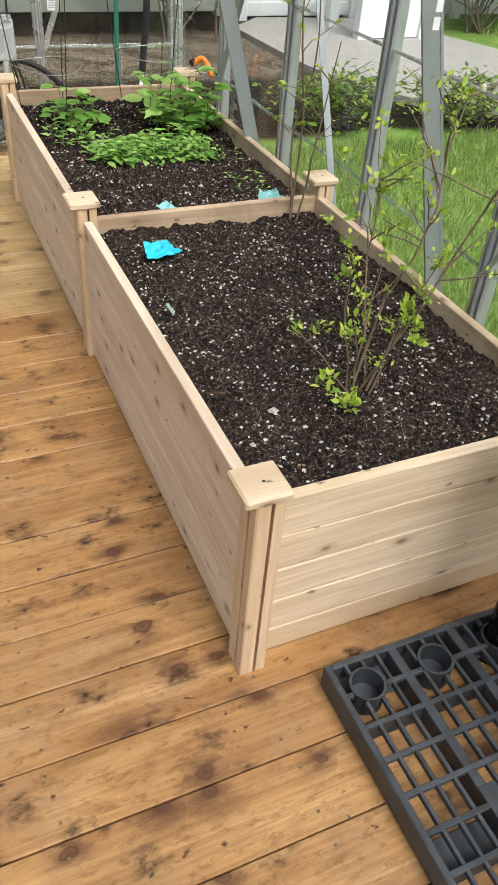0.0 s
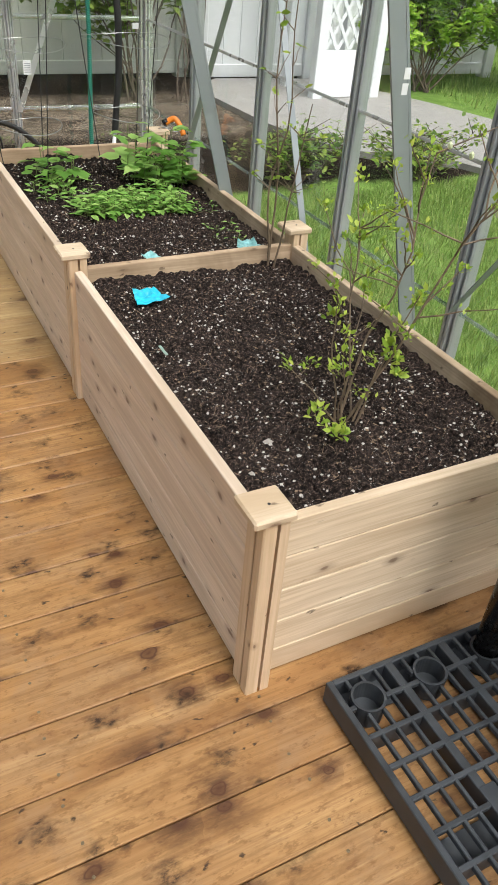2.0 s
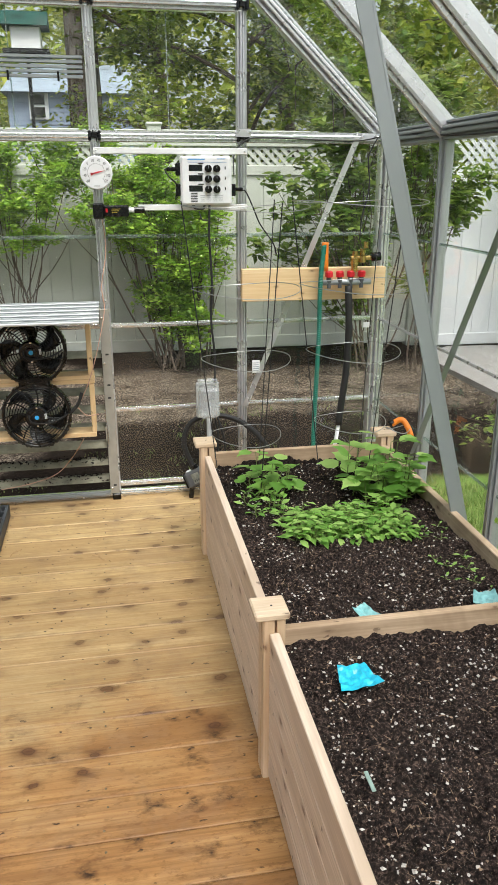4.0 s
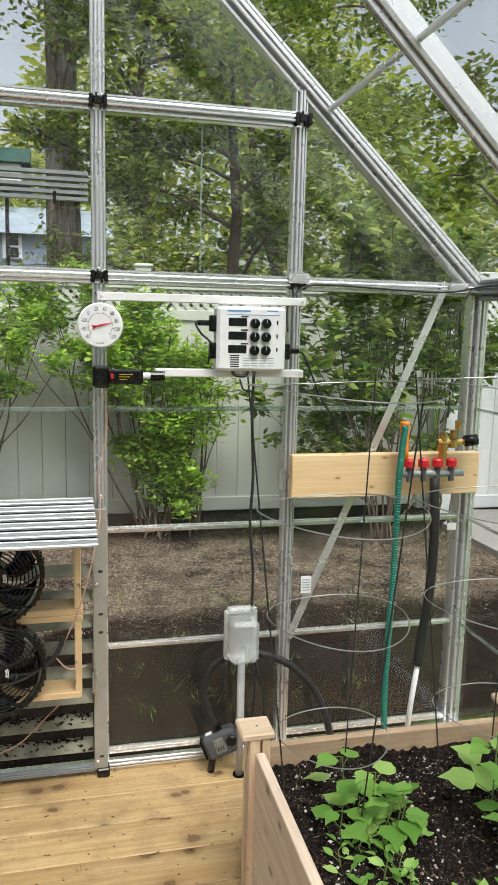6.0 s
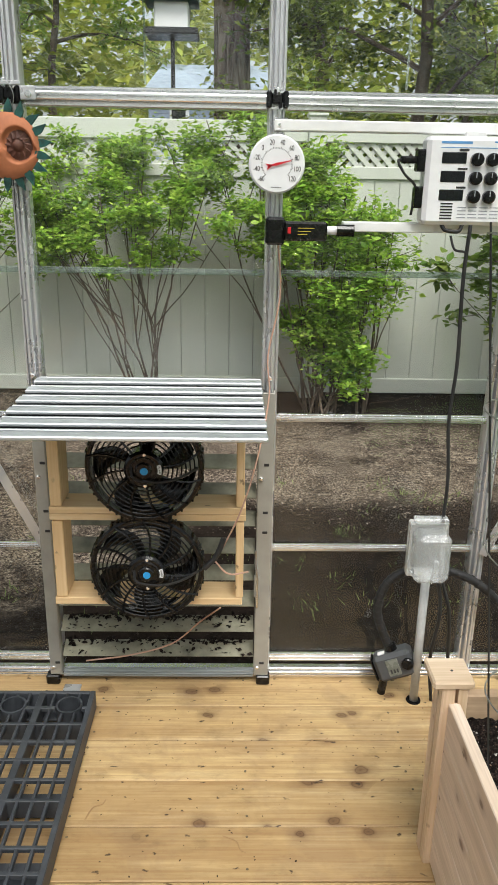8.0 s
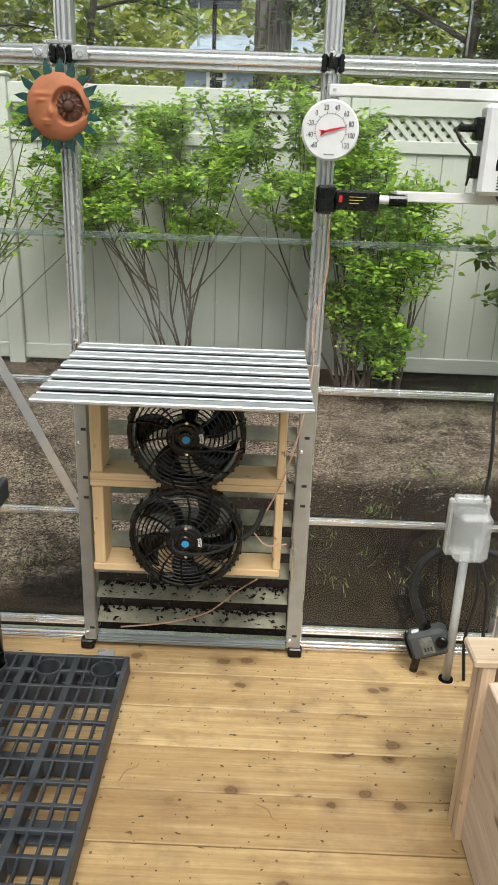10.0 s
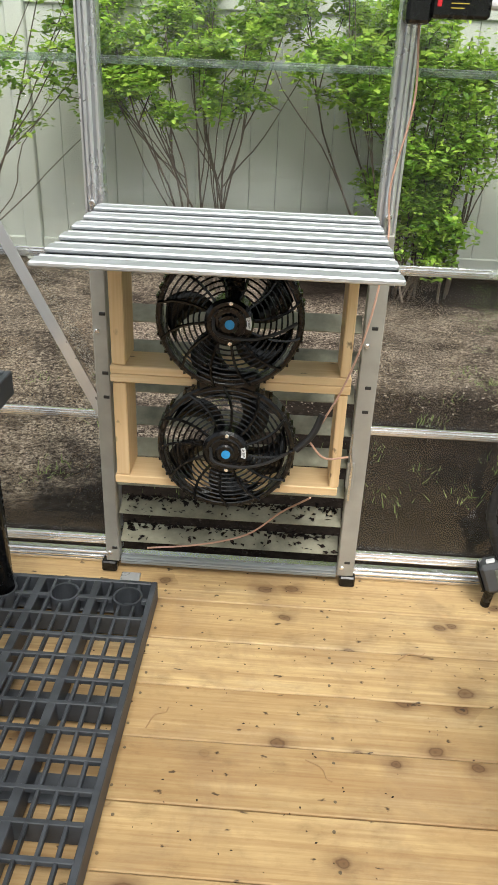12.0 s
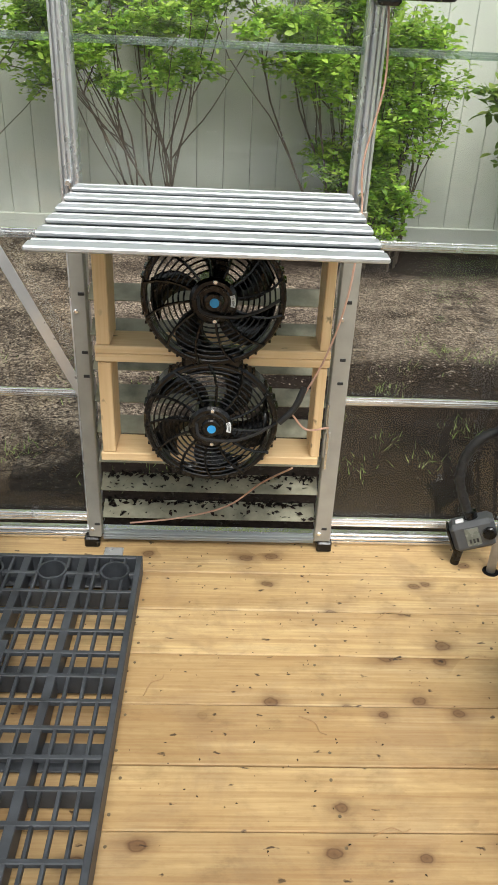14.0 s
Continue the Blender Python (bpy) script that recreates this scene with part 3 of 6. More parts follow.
def gable_frame(y, parent, s):
    """Posts, rails, rafters and panes of one gable; s: 1 faces south."""
    for x in BAYS:
        bar("post", (x, y, 0.03), (x, y, roof_z(x) - 0.03), 0.042, 0.05, ALU, parent, (0, -s, 0))
    for x in (XL, XR):
        bar("corner_post", (x, y, 0.0), (x, y, EAVE), 0.065, 0.06, ALU, parent, (0, -s, 0))
    bar("eave_rail", (XL, y - s * 0.012, EAVE), (XR, y - s * 0.012, EAVE), 0.044, 0.05, ALU_BRIGHT, parent, (0, -s, 0))
    bar("upper_rail", (BAYS[0], y - s * 0.012, 2.09), (BAYS[3], y - s * 0.012, 2.09), 0.05, 0.05, ALU_BRIGHT, parent, (0, -s, 0))
    bar("sill_rail", (XL, y - s * 0.02, 0.016), (XR, y - s * 0.02, 0.016), 0.032, 0.03, ALU_BRIGHT, parent, (0, -s, 0))
    bar("rafter", (XR, y, EAVE), (XM, y, RIDGE), 0.07, 0.06, ALU, parent, (0, -s, 0))
    bar("rafter", (XL, y, EAVE), (XM, y, RIDGE), 0.07, 0.06, ALU, parent, (0, -s, 0))
    xs = [XL] + BAYS + [XR]
    for i in range(5):
        a, b = xs[i] + 0.02, xs[i + 1] - 0.02
        for z0, z1 in ((0.03, 0.425), (0.425, 0.815), (0.815, 1.2), (1.2, EAVE - 0.02)):
            if i == 2 and z1 < 0.9:
                continue
            pane("pane", (a, y + s * 0.006, z0), (b, y + s * 0.009, z1), parent)
            if z0 > 0.1:
                part("pane_joint", extrude_along(profile(0.021 if z0 < 1.1 else 0.015, 0.013), (a, y - s * 0.004, z0), (b, y - s * 0.004, z0), None, (0, -s, 0)), ALU_BRIGHT if z0 < 1.1 else PANE_EDGE, parent)
        if i != 2:
            bar("inner_sill", (a, y - s * 0.006, 0.058), (b, y - s * 0.006, 0.058), 0.024, 0.016, ALU_BRIGHT, parent, (0, -s, 0))
        if 0 < i < 4:
            pane("pane", (a, y + s * 0.006, EAVE + 0.02), (b, y + s * 0.009, 2.065), parent)
            mx = (a + b) / 2
            part("pane_joint", box((mx - 0.0025, y - s * 0.003, EAVE + 0.03), (mx + 0.0025, y + s * 0.003, 2.06), 0.0005), PANE_EDGE, parent)
    for xa, xb in ((BAYS[0], BAYS[1]), (BAYS[1], XM), (XM, BAYS[2]), (BAYS[2], BAYS[3])):
        b = bmesh.new()
        for dy in (0.006, 0.009):
            vs = [b.verts.new((x, y + s * dy, z)) for x, z in ((xa, 2.11), (xb, 2.11), (xb, roof_z(xb)), (xa, roof_z(xa)))]
            b.faces.new(vs)
        o = part("pane", b, PANE, parent)
        o.visible_shadow = False
    for xa, xb in ((XL, BAYS[0]), (XR, BAYS[3])):
        b = bmesh.new()
        for dy in (0.006, 0.009):
            vs = [b.verts.new((x, y + s * dy, z)) for x, z in ((xa, EAVE + 0.02), (xb, EAVE + 0.02), (xb, roof_z(xb)))]
            b.faces.new(vs)
        o = part("pane", b, PANE, parent)
        o.visible_shadow = False


PANE_EDGE = pane_material("pane_edge", (0.72, 0.8, 0.76), 0.35)
gable_frame(WY, gable, 1)
gable_frame(YB, back, -1)
# black joint clips
for x, z in ((BAYS[1], EAVE), (BAYS[2], EAVE), (BAYS[3], EAVE), (BAYS[1], 2.09), (BAYS[2], 2.09), (BAYS[3], 2.09)):
    b = box((x - 0.026, WY - 0.046, z - 0.019), (x - 0.013, WY - 0.005, z + 0.019), 0.004)
    box((x + 0.013, WY - 0.046, z - 0.019), (x + 0.026, WY - 0.005, z + 0.019), 0.004, b)
    box((x - 0.0135, WY - 0.041, z - 0.01), (x + 0.0135, WY - 0.005, z + 0.013), 0.003, b)
    box((x - 0.008, WY - 0.044, z + 0.006), (x - 0.002, WY - 0.01, z + 0.021), 0.001, b)
    box((x + 0.004, WY - 0.044, z - 0.02), (x + 0.01, WY - 0.01, z - 0.004), 0.001, b)
    part("joint_clip", b, BLACK, gable, "black plastic joint clip")
b = bmesh.new()
for sx in (-1, 1):
    box((BAYS[1] + sx * 0.045 - 0.018, WY - 0.05, EAVE - 0.012), (BAYS[1] + sx * 0.045 + 0.018, WY - 0.045, EAVE + 0.018), 0.002, b)
box((BAYS[1] - 0.03, WY - 0.05, EAVE + 0.0185), (BAYS[1] + 0.03, WY - 0.045, EAVE + 0.028), 0.002, b)
part("bracket", b, ALU, gable, "bolted grey corner plate")
for sx in (-1, 1):
    part("bolt", disc((BAYS[1] + sx * 0.047, WY - 0.056, EAVE), 0.008, 0.008, 12, "y", 0.002), ALU_BRIGHT, gable)
for x, z in ((BAYS[3], EAVE + 0.012), (XR - 0.1, EAVE)):
    b = part("bracket", box((x - 0.034, WY - 0.048, z - 0.012), (x + 0.034, WY - 0.043, z + 0.02), 0.005), ALU, gable)
    for dx in (-0.025, 0.025):
        part("bolt", disc((x + dx, WY - 0.052, z + 0.006), 0.006, 0.006, 10, "y", 0.002), ALU_BRIGHT, gable)
part("corner_label", box((0.85, WY - 0.036, 0.775), (0.885, WY - 0.0345, 0.8), 0.0), WHITE, gable, "small white sticker")
for x in (BAYS[1], BAYS[2]):
    part("foot", box((x - 0.02, WY - 0.068, 0.0), (x + 0.02, WY - 0.036, 0.031), 0.004), BLACK, gable, "black plastic foot")
for x in BAYS[1:3]:
    for z in (0.93, 0.14, 0.62, 1.62, 1.95):
        part("bolt", disc((x, WY - 0.034, z), 0.007, 0.008, 10, "y", 0.002), ALU_BRIGHT, gable)
# diagonal braces of the gable
part("brace", extrude_along([(-0.0125, -0.0015), (0.0125, -0.0015), (0.0125, 0.0015), (-0.0125, 0.0015)], (0.79, WY - 0.035, 1.62), (0.285, WY - 0.035, 0.42)), ALU, gable)
part("brace", extrude_along([(-0.0125, -0.0015), (0.0125, -0.0015), (0.0125, 0.0015), (-0.0125, 0.0015)], (-1.5, WY - 0.035, 1.58), (-0.945, WY - 0.035, 0.41)), ALU, gable)


def side_wall(x, parent, s):
    for i, y in enumerate(PY):
        if 0 < i < len(PY) - 1:
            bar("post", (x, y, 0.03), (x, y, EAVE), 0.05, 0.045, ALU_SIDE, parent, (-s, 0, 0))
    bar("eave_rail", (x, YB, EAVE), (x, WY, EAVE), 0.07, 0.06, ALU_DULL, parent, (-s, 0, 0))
    bar("sill_rail", (x, YB, 0.016), (x, WY, 0.016), 0.032, 0.06, ALU_BRIGHT, parent, (-s, 0, 0))
    for a, b in zip(PY, PY[1:]):
        for z0, z1 in ((0.03, 0.425), (0.425, 0.815), (0.815, 1.2), (1.2, EAVE - 0.03)):
            pane("pane", (x + s * 0.006, b + 0.02, z0), (x + s * 0.009, a - 0.02, z1), parent)
            if z0 > 0.1:
                part("pane_joint", extrude_along(profile(0.009, 0.009), (x - s * 0.002, b + 0.02, z0), (x - s * 0.002, a - 0.02, z0)), ALU if 0.6 < z0 < 0.9 else PANE_EDGE, parent)


side_wall(XR, side, 1)
side_wall(XL, other, -1)
FLAT = [(-0.012, -0.0015), (0.012, -0.0015), (0.012, 0.0015), (-0.012, 0.0015)]
JY = 1.88
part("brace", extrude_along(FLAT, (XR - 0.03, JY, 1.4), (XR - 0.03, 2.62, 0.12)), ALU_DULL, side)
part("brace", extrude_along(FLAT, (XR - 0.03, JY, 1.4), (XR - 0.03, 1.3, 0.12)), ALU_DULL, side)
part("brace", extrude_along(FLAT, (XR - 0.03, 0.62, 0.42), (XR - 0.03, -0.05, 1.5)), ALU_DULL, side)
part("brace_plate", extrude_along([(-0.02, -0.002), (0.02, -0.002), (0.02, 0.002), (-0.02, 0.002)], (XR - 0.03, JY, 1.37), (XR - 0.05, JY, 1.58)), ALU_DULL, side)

roof = thing("ceiling", "pitched greenhouse roof of clear panes and aluminium rafters", "ceiling", "", "structure")
bm = bmesh.new()
for sx, ex in ((XR, XM), (XL, XM)):
    for y in PY[1:-1]:
        extrude_along(profile(0.05, 0.07), (sx, y, EAVE), (ex, y, RIDGE), bm, (-PITCH if sx > ex else PITCH, 0, -1))
    for f in (0.36, 0.68):
        xx = sx + (ex - sx) * f
        extrude_along(profile(0.014, 0.014), (xx, YB, roof_z(xx)), (xx, WY, roof_z(xx)), bm)
extrude_along(profile(0.08, 0.08), (XM, YB, RIDGE), (XM, WY, RIDGE), bm)
part("roof_frame", bm, ALU, roof)
bm = bmesh.new()
for a, b in zip(PY, PY[1:]):
    for sx in (XR, XL):
        for dz in (0.02, 0.024):
            vs = [bm.verts.new(c) for c in ((sx, a - 0.02, EAVE + dz), (sx, b + 0.02, EAVE + dz), (XM, b + 0.02, RIDGE + dz), (XM, a - 0.02, RIDGE + dz))]
            bm.faces.new(vs)
o = part("roof_panes", bm, PANE_ROOF, roof)
o.visible_shadow = False

# flat raking struts from the floor edge to the rafters
for y in (1.755, 0.61, -0.62):
    t = thing("strut", "grey aluminium strut raking from floor up to rafter", "strut", "raking struts")
    top = Vector((0.27, y, roof_z(0.27) - 0.03))
    foot = Vector((0.865, y, 0.0))
    b = extrude_along([(-0.024, -0.003), (0.024, -0.003), (0.024, 0.003), (-0.024, 0.003)], foot, top)
    extrude_along([(-0.003, -0.003), (0.003, -0.003), (0.003, -0.024), (-0.003, -0.024)], foot + Vector((0.02, 0.02, 0)), top + Vector((0.02, 0.02, 0)), b)
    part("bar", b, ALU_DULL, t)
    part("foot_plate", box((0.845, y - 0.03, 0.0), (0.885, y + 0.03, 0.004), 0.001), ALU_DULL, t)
    part("bolt", disc((0.82, y - 0.012, 0.19), 0.007, 0.008, 10, "y", 0.002), ALU_BRIGHT, t)
    if 0 < y < 1:
        for z in (1.0, 1.03):
            part("sticker", box((0.567, y - 0.036, z), (0.582, y - 0.0345, z + 0.022), 0), WHITE, t, "small white sticker")


# ---- raised bed ----
bed = thing("raised_garden_bed", "cedar raised garden bed in two bays on deck", "garden bed")
ROWS_Y = [0.0, 1.184, 2.40]
TOPZ, POSTZ = 0.424, 0.458


def post_section(x, y, mirror):
    """A grooved corner post: two faces with a slot for the boards."""
    w, d, g = 0.053, 0.062, 0.0065
    sec = [(0.003, 0), (0.026, 0), (0.026, 0.02), (0.026 + g, 0.02), (0.026 + g, 0), (w - 0.002, 0), (w, 0.002), (w, d - 0.003), (w - 0.003, d), (0.003, d), (0, d - 0.003),
           (0, 0.024 + g), (0.016, 0.024 + g), (0.016, 0.024), (0, 0.024), (0, 0.003)]
    b = bmesh.new()
    ends = [[b.verts.new((x + (w - u if mirror else u), y + v, z)) for u, v in sec] for z in (0.0, POSTZ)]
    n = len(sec)
    for j in range(n):
        b.faces.new((ends[0][j], ends[0][(j + 1) % n], ends[1][(j + 1) % n], ends[1][j]))
    b.faces.new(ends[0][::-1])
    b.faces.new(ends[1])
    bmesh.ops.recalc_face_normals(b, faces=b.faces)
    return b


for j, y in enumerate(ROWS_Y):
    for k, x in enumerate((-0.005, 0.722)):
        p = part("post", post_section(x, y, k == 1), CEDAR_Z, bed)
        cb = box((x - 0.021, y - 0.005, POSTZ + 0.0005), (x + 0.063, y + 0.081, POSTZ + 0.019), 0.004)
        c = part("cap", cb, CEDAR_X, p)
        part("screw", disc((x + 0.025, y + 0.035, POSTZ + 0.0197), 0.003, 0.002, 8, "z"), INK, c)
LEVELS = [0.004, 0.072, 0.158, 0.246, 0.334, TOPZ]
for j in range(2):
    y0, y1 = ROWS_Y[j] + 0.058, ROWS_Y[j + 1] + 0.004
    for x, mat in ((0.01, CEDAR_Y), (0.722, CEDAR_YIN)):
        for a, b in zip(LEVELS, LEVELS[1:]):
            part("board", box((x, y0, a + 0.0012), (x + 0.024, y1, b - 0.0012), 0.002), mat, bed)
for y, mat in ((0.033, CEDAR_X), (1.196, CEDAR_IN), (2.425, CEDAR_IN)):
    for a, b in zip(LEVELS, LEVELS[1:]):
        part("board", box((0.046, y, a + 0.0012), (0.724, y + 0.024, b - 0.0012), 0.002), mat, bed)


def soil_bed(y0, y1, level, rough, seed):
    x0, x1 = 0.034, 0.723
    bm = bmesh.new()
    nx, ny = 150, 250
    grid = []
    for i in range(nx + 1):
        row = []
        for j in range(ny + 1):
            u, v = x0 + (x1 - x0) * i / nx, y0 + (y1 - y0) * j / ny
            q = Vector((u, v, seed))
            h = 0.018 * noise.noise(q * 5) + 0.012 * noise.noise(q * 14) + rough * noise.noise(q * 42) + rough * 0.8 * noise.noise(q * 95)
            e = min(u - x0, x1 - u, v - y0, y1 - v)
            h += 0.016 * max(0, 1 - e / 0.05) * (0.4 + noise.noise(q * 8))
            row.append(bm.verts.new((u, v, level + h)))
        grid.append(row)
    for i in range(nx):
        for j in range(ny):
            bm.faces.new((grid[i][j], grid[i + 1][j], grid[i + 1][j + 1], grid[i][j + 1]))
    return bm


def soil_height(u, v, level, rough, seed):
    q = Vector((u, v, seed))
    return level + 0.018 * noise.noise(q * 5) + 0.012 * noise.noise(q * 14) + rough * noise.noise(q * 42)


SOILS = [(0.057, 1.197, 0.372, 0.01, 3.0), (1.22, 2.426, 0.372, 0.01, 7.0)]
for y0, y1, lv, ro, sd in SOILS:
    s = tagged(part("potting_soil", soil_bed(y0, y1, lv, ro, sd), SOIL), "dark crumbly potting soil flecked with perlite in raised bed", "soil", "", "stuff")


def crumbs(name, mat, n, rmin, rmax, label, category, seed, dark=False):
    """Loose grains strewn on the soil, each a small uneven lump."""
    rng = np.random.default_rng(seed)
    oct_v = np.array([(1, 0, 0), (-1, 0, 0), (0, 1, 0), (0, -1, 0), (0, 0, 1), (0, 0, -1)], float)
    oct_f = [(0, 2, 4), (2, 1, 4), (1, 3, 4), (3, 0, 4), (2, 0, 5), (1, 2, 5), (3, 1, 5), (0, 3, 5)]
    V, F = [], []
    for i in range(n):
        y0, y1, lv, ro, sd = SOILS[int(rng.integers(2))]
        u, v = rng.uniform(0.045, 0.715), rng.uniform(y0 + 0.01, y1 - 0.01)
        while noise.noise(Vector((u * 9, v * 9, seed))) + 0.35 * noise.noise(Vector((u * 31, v * 31, seed))) < rng.uniform(-0.7, 0.35):
            u, v = rng.uniform(0.045, 0.715), rng.uniform(y0 + 0.01, y1 - 0.01)
        r = rmin + (rmax - rmin) * rng.random() ** 8
        c = np.array((u, v, soil_height(u, v, lv, ro, sd) + r * 0.4))
        vv = oct_v * r * rng.uniform(0.5, 1.2, (6, 1)) * np.array((1, rng.uniform(0.6, 1), rng.uniform(0.5, 0.8)))
        a = rng.uniform(0, 6.28)
        ca, sa = math.cos(a), math.sin(a)
        vv = np.stack((vv[:, 0] * ca - vv[:, 1] * sa, vv[:, 0] * sa + vv[:, 1] * ca, vv[:, 2]), 1) + c
        F += [(p + 6 * i, q + 6 * i, s + 6 * i) for p, q, s in oct_f]
        V.append(vv)
    me = bpy.data.meshes.new(name)
    me.from_pydata(np.concatenate(V).tolist(), [], F)
    me.materials.append(mat)
    return tagged(new(name, me), label, category, "", "stuff")


crumbs("perlite", PERLITE, 15000, 0.0007, 0.0065, "white perlite grains strewn in the potting soil", "perlite", 11)
crumbs("soil_crumbs", SOIL, 36000, 0.0015, 0.0095, "small dark crumbs of potting soil", "soil", 12)
def soil_fibres():
    """Thin splinters of bark and straw on the soil."""
    r = np.random.default_rng(17)
    n = 2600
    which = r.integers(0, 2, n)
    u = r.uniform(0.05, 0.715, n)
    v = np.where(which == 0, r.uniform(0.06, 1.185, n), r.uniform(1.235, 2.41, n))
    z = np.array([soil_height(a, b, *SOILS[int(k)][2:]) for a, b, k in zip(u, v, which)]) + 0.004
    D = np.stack((r.normal(0, 1, n), r.normal(0, 1, n), r.normal(0, 0.25, n)), 1)
    ob = leaves("soil_fibres", np.stack((u, v, z), 1), D, r.uniform(0.006, 0.024, n), "blade", CHIP, None, 18, 0.1, 0.8)
    tagged(ob, "pale bark splinters lying on the potting soil", "mulch", "", "stuff")


soil_fibres()
crumbs("bark_crumbs", CHIP, 7000, 0.001, 0.006, "brown bark crumbs mixed in the potting soil", "mulch", 14)
crumbs("pebbles", STONE, 80, 0.005, 0.014, "pale pebbles lying on the potting soil", "pebbles", 13)


# ---- slatted plastic plant stands ----
def tray(parent, x0, x1, y0, y1, z):
    """One grid shelf: rim, long slats, cross ribs and a socket at each post place."""
    t = part("rim", box((x0, y0, z - 0.055), (x0 + 0.014, y1, z), 0.002), TRAY, parent)
    part("rim", box((x1 - 0.014, y0, z - 0.055), (x1, y1, z), 0.002), TRAY, parent)
    part("rim", box((x0 + 0.014, y0, z - 0.055), (x1 - 0.014, y0 + 0.012, z), 0.002), TRAY, parent)
    part("rim", box((x0 + 0.014, y1 - 0.012, z - 0.055), (x1 - 0.014, y1, z), 0.002), TRAY, parent)
    n = 12
    holes = [(x0 + 0.061 + 0.152 * k, y) for k in range(3) for y in (y0 + 0.062, y1 - 0.062)]
    for i in range(1, n):
        x = x0 + 0.007 + (x1 - x0 - 0.014) * i / n
        segs = [(y0 + 0.01, y1 - 0.01)]
        for hx, hy in holes:
            d = abs(hx - x)
            if d < 0.036:
                c = math.sqrt(0.036 ** 2 - d * d)
                nxt = []
                for a, b in segs:
                    if a < hy - c:
                        nxt.append((a, min(b, hy - c)))
                    if b > hy + c:
                        nxt.append((max(a, hy + c), b))
                segs = nxt
        w = 0.0095 if i in (4, 8) else 0.0037
        for a, b in segs:
            if b - a > 0.004:
                bm = box((x - w, a, z - (0.05 if i in (4, 8) else 0.014)), (x + w, b, z - 0.001), 0.0015)
                part("slat", bm, TRAY, parent)
    m = 14
    for i in range(1, m):
        y = y0 + 0.006 + (y1 - y0 - 0.012) * i / m
        segs = [(x0 + 0.012, x1 - 0.012)]
        for hx, hy in holes:
            d = abs(hy - y)
            if d < 0.036:
                c = math.sqrt(0.036 ** 2 - d * d)
                nxt = []
                for a, b in segs:
                    if a < hx - c:
                        nxt.append((a, min(b, hx - c)))
                    if b > hx + c:
                        nxt.append((max(a, hx + c), b))
                segs = nxt
        for a, b in segs:
            if b - a > 0.004:
                bm = box((a, y - 0.005, z - (0.05 if i % 4 == 0 else 0.013)), (b, y + 0.005, z - 0.0005), 0.0015)
                part("rib", bm, TRAY, parent)
    for i in (0, 5, 8, 13):
        ya, yb = y0 + 0.006 + (y1 - y0 - 0.012) * i / m, y0 + 0.006 + (y1 - y0 - 0.012) * (i + 1) / m
        part("web", box((x0 + 0.014, ya + 0.001, z - 0.049), (x1 - 0.014, yb - 0.001, z - 0.044), 0.001), TRAY, parent)
    bm = box((x0 + 0.135, y1 - 0.4, z - 0.012), (x0 + 0.17, y1 - 0.3, z + 0.0006), 0.001)
    part("maker_plate", bm, TRAY, parent)
    for hx, hy in holes:
        bm = bmesh.new()
        rows = [(0.0355, z - 0.05), (0.0355, z + 0.001), (0.0305, z + 0.001), (0.0295, z - 0.05)]
        rings = [[bm.verts.new((hx + r * math.cos(2 * math.pi * k / 28), hy + r * math.sin(2 * math.pi * k / 28), zz)) for k in range(28)] for r, zz in rows]
        for a, b in zip(rings, rings[1:] + rings[:1]):
            for k in range(28):
                bm.faces.new((a[k], a[(k + 1) % 28], b[(k + 1) % 28], b[k]))
        part("socket", bm, TRAY, parent)
    return holes


def stand(x0, y0, flip):
    """A two-tier stepped stand: the upper tray steps sideways over the lower one's end sockets."""
    s = thing("plant_stand", "black resin stepped plant stand with slatted trays on deck", "plant stand", "plant stands")
    w, ln = 0.426, 0.922
    low = new("lower_tray")
    low.parent = s
    tray(low, x0, x0 + w, y0 - ln, y0, 0.062)
    up = new("upper_tray")
    up.parent = s
    ux = x0 + 0.304 if not flip else x0 - 0.304
    tray(up, ux, ux + w, y0 - ln, y0, 0.6)
    px = x0 + 0.061 + 0.304 if not flip else x0 + 0.061
    for y in (y0 - 0.062, y0 - ln + 0.062):
        part("post", tube([(px, y, 0.0), (px, y, 0.3), (px, y, 0.56)], 0.029, 20), BLACK, s, "", True)
    for y in (y0 - 0.062, y0 - ln + 0.062):
        ex = ux + 0.061 + 0.304 if not flip else ux + 0.061
        part("post", tube([(ex, y, 0.0), (ex, y, 0.3), (ex, y, 0.56)], 0.029, 20), BLACK, s, "", True)


stand(0.132, -0.074, False)
stand(-1.236, 2.915, True)

# ---- fan bay in the gable ----
FX0, FX1 = -0.957, -0.336
louvre = thing("louvre_vent", "dirty aluminium louvre vent in lower fan bay", "vent")
for x0, x1 in ((FX0 - 0.006, FX0 + 0.027), (FX1 - 0.028, FX1 + 0.014)):
    b = box((x0, WY - 0.064, 0.033), (x1, WY - 0.058, 0.9), 0.002)
    box((x0, WY - 0.0575, 0.033), (x0 + 0.005, WY - 0.032, 0.9), 0.001, b)
    box((x1 - 0.005, WY - 0.0575, 0.033), (x1, WY - 0.032, 0.9), 0.001, b)
    ch = part("side_channel", b, TAUPE, louvre)
    for z in (0.075, 0.5, 0.56, 0.7):
        part("slot", box((x0 + 0.016, WY - 0.0652, z - 0.004), (x0 + 0.03, WY - 0.062, z + 0.004), 0.001), INK, ch)
    for z in (0.06, 0.66, 0.86):
        part("bolt", disc((x0 + 0.01, WY - 0.07, z), 0.006, 0.008, 10, "y", 0.002), ALU_BRIGHT, ch)
